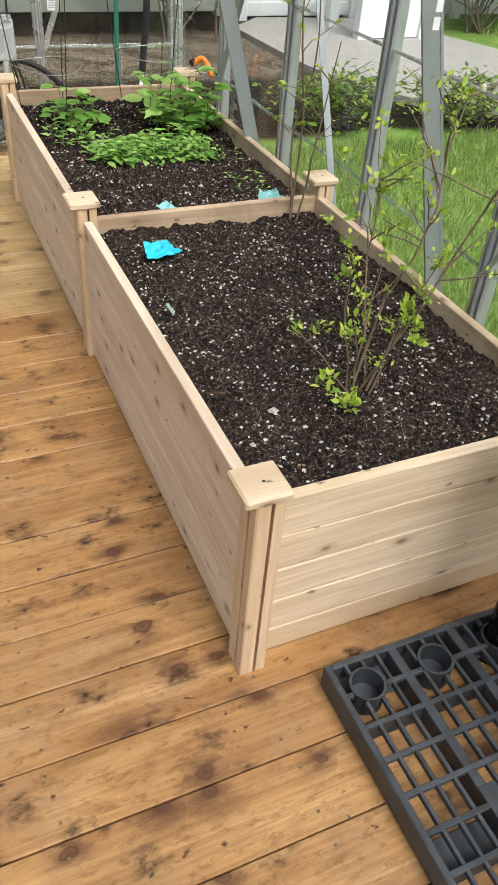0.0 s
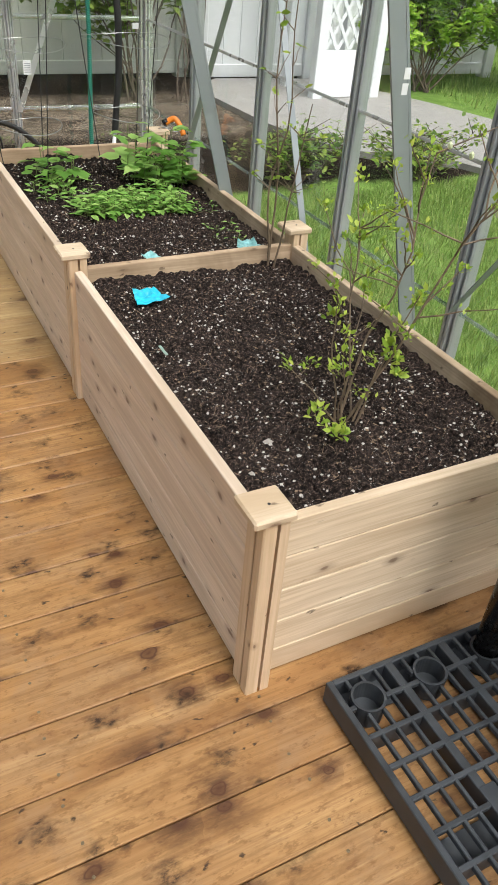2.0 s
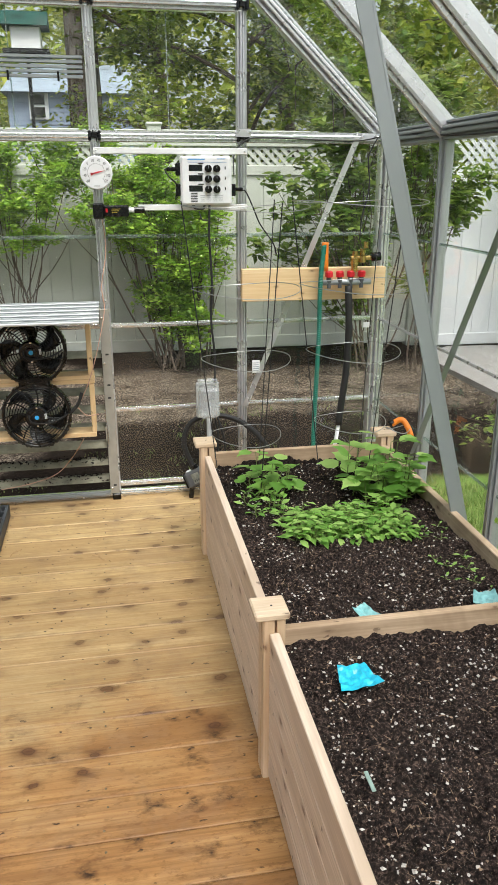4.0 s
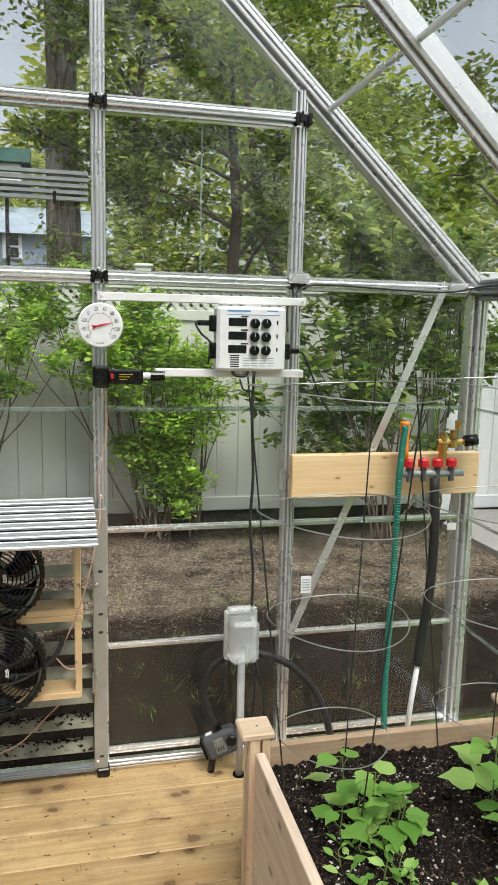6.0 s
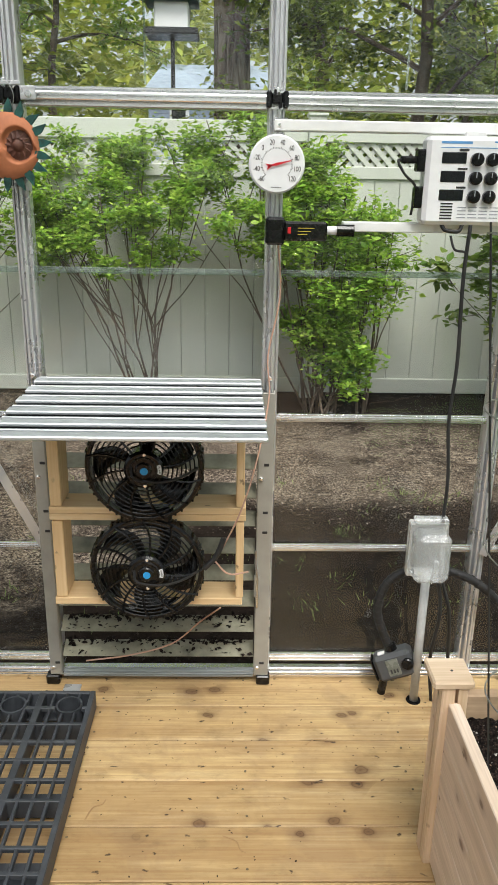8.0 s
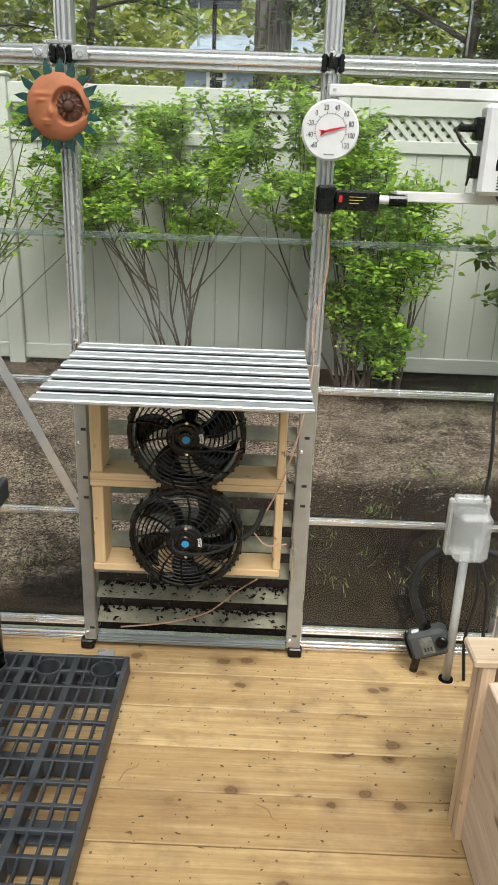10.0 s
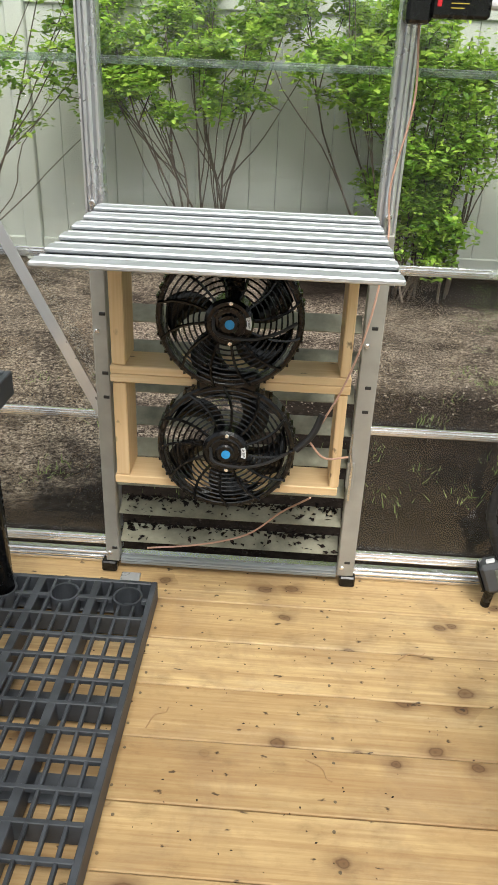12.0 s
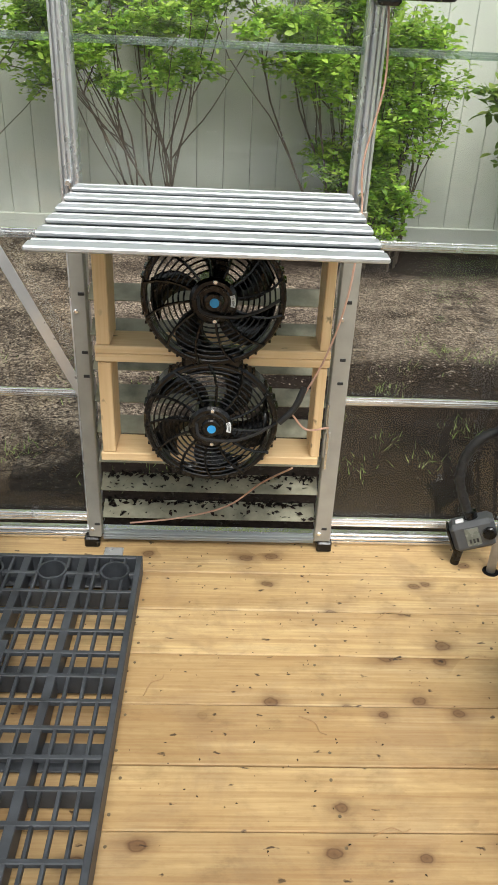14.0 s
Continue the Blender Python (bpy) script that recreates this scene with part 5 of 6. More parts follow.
man = thing("water_manifold", "watering manifold with red knobs, brass and orange fittings", "manifold")
part("manifold_pipe", tube([(0.61, 2.96, 1.0), (0.84, 2.96, 1.0)], 0.013, 14), ALU_DULL, man, "", True)
for k in range(4):
    x = 0.645 + 0.05 * k
    v = part("valve", tube([(x, 2.955, 1.0), (x, 2.955, 1.03)], 0.011, 12), GREY_PLASTIC, man)
    part("knob", disc((x, 2.955, 1.05), 0.018, 0.026, 12, "z", 0.005), RED, v, "red valve knob")
    part("outlet", tube([(x, 2.955, 1.0), (x, 2.95, 0.975)], 0.009, 10), GREY_PLASTIC, v)
part("orange_tube", tube([(0.628, 2.965, 1.05), (0.628, 2.965, 1.075), (0.626, 2.965, 1.165), (0.626, 2.965, 1.172)], 0.015, 12), ORANGE, man, "orange hose fitting", True)
for k, (x, z, r) in enumerate(((0.76, 1.06, 0.014), (0.76, 1.09, 0.018), (0.76, 1.12, 0.012), (0.795, 1.1, 0.016), (0.795, 1.13, 0.012), (0.81, 1.16, 0.01))):
    part("brass_fitting", tube([(x, 2.955, z - 0.014), (x, 2.955, z + 0.014)], r, 10), BRASS, man)
part("brass_cross", tube([(0.74, 2.955, 1.105), (0.84, 2.955, 1.105)], 0.01, 10), BRASS, man)
part("black_coupling", tube([(0.835, 2.95, 1.107), (0.875, 2.945, 1.112)], 0.019, 14), BLACK, man, "", True)

hose = thing("coiled_hose", "green coiled garden hose hanging from manifold into bed", "hose")
pts = []
line = [Vector(p) for p in curve_pts([(0.612, 2.93, 1.16), (0.6, 2.93, 1.0), (0.6, 2.93, 0.75), (0.59, 2.92, 0.5), (0.585, 2.915, 0.25), (0.59, 2.9, 0.05)], 200)]
for i, p in enumerate(line):
    a = i * 0.9
    pts.append(p + Vector((0.0075 * math.cos(a), 0.0075 * math.sin(a), 0)))
part("coil", tube(pts, 0.0042, 5), GREEN_HOSE, hose, "", True)
pipe = thing("feed_pipe", "black insulated feed pipe with a bare white end", "pipe")
part("insulation", tube(curve_pts([(0.735, 2.95, 0.985), (0.742, 2.94, 0.8), (0.738, 2.94, 0.6), (0.722, 2.94, 0.45), (0.712, 2.94, 0.34)], 6), 0.016, 10), BLACK_RUBBER, pipe, "", True)
part("white_end", tube([(0.712, 2.94, 0.345), (0.695, 2.94, 0.2), (0.68, 2.94, 0.0)], 0.009, 10), WHITE, pipe, "", True)

out = thing("outdoor_outlet", "outlet with clear bubble cover on a grey post", "outlet")
part("post", tube([(0.1, 2.955, 0.0), (0.1, 2.955, 0.42)], 0.012, 12), plain("grey_conduit", (0.5, 0.51, 0.5), 0.5), out, "", True)
# the deck is uncut here; a black disc paints the hole's darkness
part("floor_hole", disc((0.1, 2.955, 0.0035), 0.021, 0.004, 24, "z"), SHADE_BLACK, out, "flat black disc painting the dark of the post's hole")
part("backbox", box((0.045, 2.955, 0.405), (0.145, 2.985, 0.565), 0.004), plain("grey_backbox", (0.5, 0.5, 0.48), 0.5), out)
fm = Mat("frosted_bubble")
fm.base((0.82, 0.86, 0.86), 0.25, 0, 0.5)
fm.bsdf.inputs["Transmission Weight"].default_value = 0.55
fm.bsdf.inputs["Alpha"].default_value = 0.5
bm = box((0.048, 2.878, 0.42), (0.14, 2.955, 0.56), 0.014)
cov = part("bubble_cover", bm, fm.m, out, "frosted clear bubble cover")
part("cover_lip", box((0.042, 2.95, 0.41), (0.148, 2.958, 0.57), 0.003), fm.m, cov)
part("cover_latch", box((0.09, 2.862, 0.44), (0.105, 2.872, 0.5), 0.002), fm.m, cov)
part("cover_hinge", box((0.05, 2.93, 0.572), (0.14, 2.958, 0.588), 0.003), fm.m, cov)
for dx in (0.0, 0.025):
    part("lead", tube(curve_pts([(0.122 + dx * 0.4, 2.92, 0.42), (0.135 + dx, 2.91, 0.32), (0.128 + dx * 2, 2.93, 0.16), (0.15 + dx * 2, 2.95, 0.005)], 6), 0.005, 7), BLACK_RUBBER, out, "", True)

pump = thing("water_timer", "dark grey water timer box standing on deck", "water timer")
m = Matrix.Translation((0.044, 2.99, 0.105)) @ Euler((radians(-8), radians(-24), radians(-10))).to_matrix().to_4x4()


def timer_part(name, bm, material, parent, label=""):
    bm.transform(m)
    return part(name, bm, material, parent, label)


bd = timer_part("case", box((-0.055, -0.032, -0.04), (0.058, 0.03, 0.04), 0.011), GREY_PLASTIC, pump)
timer_part("side_grip", box((-0.063, -0.026, -0.034), (-0.0555, 0.026, 0.034), 0.005), BLACK, bd)
lcd = timer_part("display", box((-0.02, -0.0345, -0.024), (0.016, -0.0315, 0.026), 0.002), plain("grey_lcd", (0.19, 0.2, 0.17), 0.3), bd, "grey liquid-crystal display")
b = bmesh.new()
for k in range(3):
    box((-0.013 + 0.009 * k, -0.0352, -0.016), (-0.008 + 0.009 * k, -0.0344, -0.004), 0.0005, b)
tagged(timer_part("readout", b, INK, lcd), "", "", "", "stuff")
timer_part("dial", disc((0.04, -0.042, 0.002), 0.017, 0.012, 20, "y", 0.003), BLACK, bd)
timer_part("button", box((-0.036, -0.02, 0.0395), (-0.015, -0.004, 0.046), 0.002), WHITE, bd, "white button")
timer_part("inlet", tube([(0.005, 0.0, 0.038), (0.005, 0.0, 0.06)], 0.017, 14), BLACK, pump)
part("outlet", tube([(0.012, 2.99, 0.0), (0.02, 2.99, 0.07)], 0.012, 14), BLACK, pump)
loop = thing("corrugated_hose", "black corrugated hose looping over the deck edge", "hose")
pts = curve_pts([(0.03, 3.0, 0.14), (-0.012, 3.015, 0.26), (0.02, 3.02, 0.36), (0.12, 3.02, 0.395), (0.25, 3.02, 0.36), (0.36, 3.01, 0.26), (0.41, 2.98, 0.14), (0.43, 2.97, 0.02)], 12)
b = tube(pts, 0.012, 10)
part("hose", b, BLACK_RUBBER, loop, "", True)
for i in range(0, len(pts) - 1, 2):
    d = (pts[i + 1] - pts[i]).normalized() * 0.003
    b2 = tube([pts[i] - d, pts[i] + d], 0.0138, 10)
    part("rib", b2, BLACK_RUBBER, loop)
tag = thing("plant_label", "small white care label hanging on gable brace", "label")
part("card", box((0.315, 3.03, 0.585), (0.35, 3.032, 0.645), 0.0005), WHITE, tag)
b = bmesh.new()
for k in range(5):
    box((0.319, 3.029, 0.595 + k * 0.009), (0.346, 3.0302, 0.598 + k * 0.009), 0, b)
tagged(part("printing", b, GREY_INK, tag), "", "", "", "stuff")

noz = thing("hose_nozzle", "orange hose nozzle resting on the bed's corner post", "nozzle")
part("grip", tube(curve_pts([(0.775, 2.43, 0.5), (0.81, 2.42, 0.52), (0.83, 2.4, 0.495), (0.84, 2.38, 0.46)], 5), 0.012, 12), ORANGE, noz, "", True)
part("collar", tube([(0.765, 2.435, 0.497), (0.785, 2.43, 0.507)], 0.014, 12), BLACK, noz, "", True)
part("wire_loop", tube(ring_pts((0.79, 2.4, 0.49), 0.05, 28, "z", 0.7, 0.01), 0.002, 5, None, True), STEEL, noz)

# ---- plants in the bed ----
def sprig(bm, base, tip, r0, r1, sag=0.0, seed=0, steps=6):
    """One crooked twig; returns its points."""
    base, tip = Vector(base), Vector(tip)
    ln = (tip - base).length
    pts = []
    for i in range(steps + 1):
        t = i / steps
        p = base.lerp(tip, t)
        p += Vector((noise.noise(Vector((seed, t * 2.3, 1))), noise.noise(Vector((seed, t * 2.3, 5))), 0)) * (0.09 * ln * math.sin(math.pi * min(1, t * 1.1)))
        p.z += sag * ln * math.sin(math.pi * t)
        pts.append(p)
    tube(pts, r0, 6, bm, False, r1)
    return pts


def berry_bush():
    """A sparse young berry bush: bare reddish stems with leaf tufts at their ends."""
    t = thing("berry_bush", "young berry bush with sparse yellow-green leaf tufts in soil", "bush")
    o = Vector((0.36, 0.31, 0.36))
    main = [((0.02, 0.02, 0), (0.3, -0.05, 0.62), 0.005), ((0.01, 0.03, 0), (0.22, 0.13, 0.56), 0.0045), ((0.0, 0.0, 0), (0.05, 0.12, 0.42), 0.004), ((-0.01, 0.01, 0), (-0.03, 0.05, 0.3), 0.0035),
            ((0.02, 0.0, 0), (0.16, 0.02, 0.3), 0.004), ((0.0, -0.01, 0), (-0.12, 0.06, 0.16), 0.003), ((0, -0.02, 0), (-0.08, -0.1, 0.08), 0.003), ((0.03, 0.01, 0), (0.12, 0.16, 0.26), 0.0035),
            ((0.02, -0.01, 0), (0.1, 0.02, 0.2), 0.004), ((0.01, 0.02, 0), (-0.05, -0.03, 0.22), 0.003)]
    rng = random.Random(5)
    P, D, S = [], [], []

    def tuft(p, d, n, size):
        for _ in range(int(n * 1.6)):
            a = rng.uniform(0, 6.28)
            P.append(p + Vector((rng.gauss(0, 0.008), rng.gauss(0, 0.008), rng.gauss(0, 0.006))))
            D.append((d.x + 0.9 * math.cos(a), d.y + 0.9 * math.sin(a), d.z + rng.uniform(-0.2, 0.7)))
            S.append(size * rng.uniform(0.4, 0.95))

    for k, (a, b, r) in enumerate(main):
        bm = bmesh.new()
        pts = sprig(bm, o + Vector(a), o + Vector(b), r * 0.75, r * 0.32, 0.0, k * 3.1)
        end = pts[-1]
        d = (pts[-1] - pts[-2]).normalized()
        tall = b[2] > 0.4
        n = 12 if tall else 1
        for j in range(n):
            f = rng.uniform(0.35, 0.98)
            i = min(len(pts) - 2, int(f * (len(pts) - 1)))
            p = pts[i].lerp(pts[i + 1], rng.random())
            ln = rng.uniform(0.06, 0.2) if tall else rng.uniform(0.03, 0.07)
            a2 = rng.uniform(0, 6.28)
            tip = p + Vector((math.cos(a2) * 0.7, math.sin(a2) * 0.7, rng.uniform(0.2, 0.9))).normalized() * ln
            sub = sprig(bm, p, tip, r * 0.45, r * 0.22, 0, rng.random() * 50, 4)
            tuft(sub[-1], (sub[-1] - sub[-2]).normalized(), rng.randint(6, 9), 0.02)
            if rng.random() < 0.7:
                tuft(sub[2], d, 4, 0.017)
        tuft(end, d, 8, 0.024)
        part("stem", bm, TWIG, t)
    for c in ((0.1, 0.02, 0.2), (0.12, -0.0, 0.16), (0.16, 0.03, 0.28), (-0.08, -0.09, 0.08), (-0.1, -0.04, 0.1), (-0.03, 0.06, 0.26), (-0.05, -0.06, 0.06), (0.06, 0.12, 0.4), (0.09, 0.0, 0.18),
              (0.13, 0.03, 0.23), (0.11, -0.02, 0.14), (0.06, 0.02, 0.17)):
        tuft(o + Vector(c), Vector((0, 0, 0.6)), 13, 0.026)
    leaves("leaves", P, D, S, "oval", LEAF_BERRY, t, 3, 0.35, 0.8)
    bm = bmesh.new()
    for i in range(14):
        c = o + Vector((0.3, -0.05, 0.6)) + Vector((rng.gauss(0, 0.05), rng.gauss(0, 0.06), rng.gauss(-0.02, 0.06)))
        r = bmesh.ops.create_icosphere(bm, subdivisions=1, radius=0.006, matrix=Matrix.Translation(c) @ Matrix.Diagonal((1, 1, 1.5, 1)))
    tagged(part("flower_bud", bm, BLOSSOM_GREEN, t, "pale bell-shaped flower buds"), "", "", "", "stuff")


berry_bush()


def cane(base, top, seed):
    """A single thin upright cane with a few small leaves."""
    t = thing("berry_cane", "thin upright berry cane with few small leaves", "plant", "thin canes")
    bm = bmesh.new()
    pts = sprig(bm, base, top, 0.0036, 0.0012, 0, seed, 10)
    rng = random.Random(seed)
    P, D, S = [], [], []
    for j in range(9):
        i = rng.randint(3, 9)
        a = rng.uniform(0, 6.28)
        tip = pts[i] + Vector((math.cos(a) * 0.05, math.sin(a) * 0.05, rng.uniform(0.01, 0.06)))
        sub = sprig(bm, pts[i], tip, 0.0016, 0.0008, 0, rng.random() * 30, 3)
        for _ in range(rng.randint(2, 4)):
            a2 = rng.uniform(0, 6.28)
            P.append(sub[-1])
            D.append((math.cos(a2), math.sin(a2), rng.uniform(-0.1, 0.8)))
            S.append(rng.uniform(0.014, 0.028))
    part("stem", bm, TWIG, t)
    leaves("leaves", P, D, S, "oval", LEAF_BERRY, t, seed, 0.3, 0.8)


cane((0.625, 1.165, 0.36), (0.665, 1.2, 1.2), 21)
cane((0.64, 1.16, 0.36), (0.7, 1.13, 0.86), 24)
cane((0.63, 1.175, 0.36), (0.64, 1.22, 1.28), 27)


def leafy(name, label, category, spots, form, mat, height, size, per, seed, group=""):
    """Upright seedlings: stems with leaves held level at several heights."""
    t = thing(name, label, category, group)
    rng = random.Random(seed)
    P, D, S = [], [], []
    bm = bmesh.new()
    for x, y, h in spots:
        z0 = 0.36
        top = Vector((x + rng.gauss(0, 0.012), y + rng.gauss(0, 0.012), z0 + h))
        tube([(x, y, z0), ((x + top.x) / 2, (y + top.y) / 2, z0 + h * 0.5), top], 0.0022, 5, bm, False, 0.0012)
        for k in range(per):
            f = (k + 1) / per
            a = k * 2.4 + rng.uniform(-0.4, 0.4)
            p = Vector((x, y, z0)).lerp(top, f)
            q = p + Vector((math.cos(a), math.sin(a), 0.35)) * size * 0.45 * (1.25 - f * 0.5)
            tube([p, q], 0.0011, 4, bm)
            P.append(q)
            D.append((math.cos(a), math.sin(a), rng.uniform(-0.15, 0.35)))
            S.append(size * rng.uniform(0.7, 1.1) * (1.15 - 0.35 * f))
    tagged(part("stem", bm, STEM, t), "", "", "", "stuff")
    leaves("leaves", P, D, S, form, mat, t, seed, 0.16, 0.35)


rnd = random.Random(9)
leafy("bean_plant", "broad-leaved bean seedlings growing in bed corner", "plant", [(0.11 + rnd.uniform(0, 0.16), 2.1 + rnd.uniform(0, 0.17), rnd.uniform(0.07, 0.15)) for _ in range(7)], "broad", LEAF_SEED, 0.12, 0.07, 5, 31, "bean plants")
leafy("bean_plant", "broad-leaved bean seedlings growing by bed side", "plant", [(0.47 + rnd.uniform(0, 0.2), 1.95 + rnd.uniform(0, 0.3), rnd.uniform(0.1, 0.23)) for _ in range(15)], "broad", LEAF_SEED, 0.18, 0.08, 6, 32, "bean plants")
leafy("herb_patch", "low carpet of bright green seedlings in raised bed", "plant", [(0.2 + rnd.uniform(0, 0.37), 1.7 + rnd.uniform(0, 0.2) + 0.0, rnd.uniform(0.025, 0.075)) for _ in range(120)], "oval", LEAF_SEED, 0.06, 0.042, 6, 33)
leafy("herb_patch", "thin scatter of small green seedlings", "plant", [(0.1 + rnd.uniform(0, 0.12), 1.93 + rnd.uniform(0, 0.2), rnd.uniform(0.025, 0.06)) for _ in range(14)], "oval", LEAF_SEED, 0.06, 0.036, 4, 34)
leafy("weed_sprouts", "few tiny pale sprouts at soil edge", "plant", [(0.58 + rnd.uniform(0, 0.11), 1.3 + rnd.uniform(0, 0.45), rnd.uniform(0.012, 0.045)) for _ in range(13)], "oval", LEAF_SEED, 0.03, 0.024, 4, 35)


def tomato_cage(cx, cy, rings, group):
    t = thing("tomato_cage", "galvanised wire tomato cage standing in the bed", "plant support", group)
    for z, r in rings:
        part("ring", tube(ring_pts((cx, cy, z), r, 40, "z", 1.0, 0.008), 0.0014, 5, None, True), STEEL, t)
    z0, r0 = rings[0]
    z1, r1 = rings[-1]
    for k in range(3):
        a = 2 * math.pi * k / 3 + 0.9
        part("leg", tube([(cx + r0 * 0.75 * math.cos(a), cy + r0 * 0.75 * math.sin(a), 0.33), (cx + r1 * math.cos(a), cy + r1 * math.sin(a), z1 + 0.02)], 0.0019, 5), DARK_WIRE, t)


tomato_cage(0.14, 2.22, [(0.565, 0.125), (0.84, 0.155), (1.08, 0.185), (1.345, 0.21)], "tomato cages")
tomato_cage(0.52, 2.2, [(0.6, 0.13), (0.86, 0.165), (1.09, 0.195), (1.36, 0.225)], "tomato cages")


def scrap(x, y, z, w, d, rot, mat, label):
    """A crumpled piece of film."""
    bm = bmesh.new()
    bmesh.ops.create_grid(bm, x_segments=12, y_segments=10, size=0.5)
    for v in bm.verts:
        q = Vector((v.co.x * 5, v.co.y * 5, x * 9))
        taper = 1 - 0.35 * (v.co.y + 0.5)
        v.co = Vector((v.co.x * w * taper, v.co.y * d, 0.008 * noise.noise(q) + 0.02 * (v.co.x ** 2 + v.co.y ** 2)))
    bm.transform(Matrix.Translation((x, y, z)) @ Euler((radians(8), 0, rot)).to_matrix().to_4x4())
    ob = part("plastic_scrap", bm, mat)
    md = ob.modifiers.new("thick", "SOLIDIFY")
    md.thickness = 0.0012
    tagged(ob, label, "plastic scrap", "film scraps")


scrap(0.172, 1.028, 0.394, 0.1, 0.07, 0.1, BLUE, "crumpled bright blue plastic film lying on soil")
scrap(0.268, 1.25, 0.405, 0.055, 0.06, 0.4, TEAL, "faded teal plastic film by the dividing board")
scrap(0.59, 1.25, 0.415, 0.08, 0.05, -0.2, TEAL, "faded teal plastic film by the cedar divider")
t = thing("plant_marker", "small grey-green plastic marker lying on soil", "marker")
part("blade", box((0.1, 0.715, 0.387), (0.108, 0.765, 0.3895), 0.001), plain("faded_marker", (0.3, 0.42, 0.37), 0.5), t)


# ---- garden ----
def vinyl_fence(name, label, y, x0, x1, base, solid, top, bays, mat, lattice=True):
    """A vinyl fence: posts, boards, rails and a lattice band under the cap rail."""
    f = thing(name, label, "fence")
    n = max(1, round((x1 - x0) / bays))
    for i in range(n + 1):
        x = x0 + (x1 - x0) * i / n
        p = part("post", box((x - 0.063, y - 0.03, base), (x + 0.063, y + 0.095, top + 0.03), 0.006), mat, f)
        bm = box((x - 0.075, y - 0.042, top + 0.03), (x + 0.075, y + 0.107, top + 0.06), 0.01)
        part("post_cap", bm, mat, p)
    for i in range(n):
        a, b = x0 + (x1 - x0) * i / n + 0.064, x0 + (x1 - x0) * (i + 1) / n - 0.064
        part("cap_rail", box((a, y + 0.0, top - 0.14), (b, y + 0.06, top), 0.006), mat, f)
        part("middle_rail", box((a, y + 0.0, solid - 0.05), (b, y + 0.06, solid + 0.04), 0.006), mat, f)
        part("bottom_rail", box((a, y + 0.0, base + 0.04), (b, y + 0.06, base + 0.16), 0.006), mat, f)
        m = max(1, round((b - a) / 0.185))
        for k in range(m):
            u0, u1 = a + (b - a) * k / m, a + (b - a) * (k + 1) / m
            part("board", box((u0 + 0.0012, y + 0.018, base + 0.15), (u1 - 0.0012, y + 0.042, solid - 0.04), 0.004), mat, f)
        if lattice:
            bm = bmesh.new()
            h = top - 0.13 - (solid + 0.03)
            step = 0.085
            k = a - h
            while k < b:
                for sgn in (1, -1):
                    p0, p1 = (k, solid + 0.03), (k + h, solid + 0.03 + h)
                    if sgn < 0:
                        p0, p1 = (k + h, solid + 0.03), (k, solid + 0.03 + h)
                    if min(p0[0], p1[0]) >= a and max(p0[0], p1[0]) <= b:
                        extrude_along([(-0.003, -0.017), (0.003, -0.017), (0.003, 0.017), (-0.003, 0.017)], (p0[0], y + 0.027 + 0.006 * sgn, p0[1]), (p1[0], y + 0.027 + 0.006 * sgn, p1[1]), bm)
                k += step
            part("lattice", bm, mat, f)
    return f


vinyl_fence("garden_fence", "white vinyl privacy fence with lattice top behind shrubs", 7.0, -7.6, 2.75, GZ, 1.52, 1.86, 2.4, VINYL_SHADED)
# white gate wall beyond the path; its sunlight is put into a lighter vinyl
VINYL_SUN = plain("sunlit_white_vinyl", (0.72, 0.75, 0.77), 0.4, 0, 0.04, 3, 0.02)
vinyl_fence("gate_fence", "sunlit white vinyl gate panels with lattice windows", 6.75, 2.85, 6.6, GZ, 1.45, 1.95, 1.25, VINYL_SUN)
arb = thing("garden_arbor", "white lattice arbor beside the garden path", "arbor")
for x in (3.6, 4.25):
    for y in (5.75, 6.3):
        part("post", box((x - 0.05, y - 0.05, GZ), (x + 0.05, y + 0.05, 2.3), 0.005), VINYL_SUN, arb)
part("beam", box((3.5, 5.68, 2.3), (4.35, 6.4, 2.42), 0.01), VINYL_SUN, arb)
bm = bmesh.new()
for k in range(-9, 9):
    for s in (1, -1):
        z0, z1 = 0.25, 2.25
        xa = 3.92 + k * 0.13
        xb = xa + s * (z1 - z0) * 0.6
        lo, hi = 3.65, 4.2
        t0 = max(0, min(1, ((lo if s > 0 else hi) - xa) / (xb - xa)))
        t1 = max(0, min(1, ((hi if s > 0 else lo) - xa) / (xb - xa)))
        if t1 > t0:
            extrude_along([(-0.003, -0.016), (0.003, -0.016), (0.003, 0.016), (-0.003, 0.016)], (xa + (xb - xa) * t0, 5.75 + s * 0.004, z0 + (z1 - z0) * t0), (xa + (xb - xa) * t1, 5.75 + s * 0.004, z0 + (z1 - z0) * t1), bm)
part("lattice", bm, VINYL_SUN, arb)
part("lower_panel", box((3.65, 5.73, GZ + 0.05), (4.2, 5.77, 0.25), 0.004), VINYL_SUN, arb)

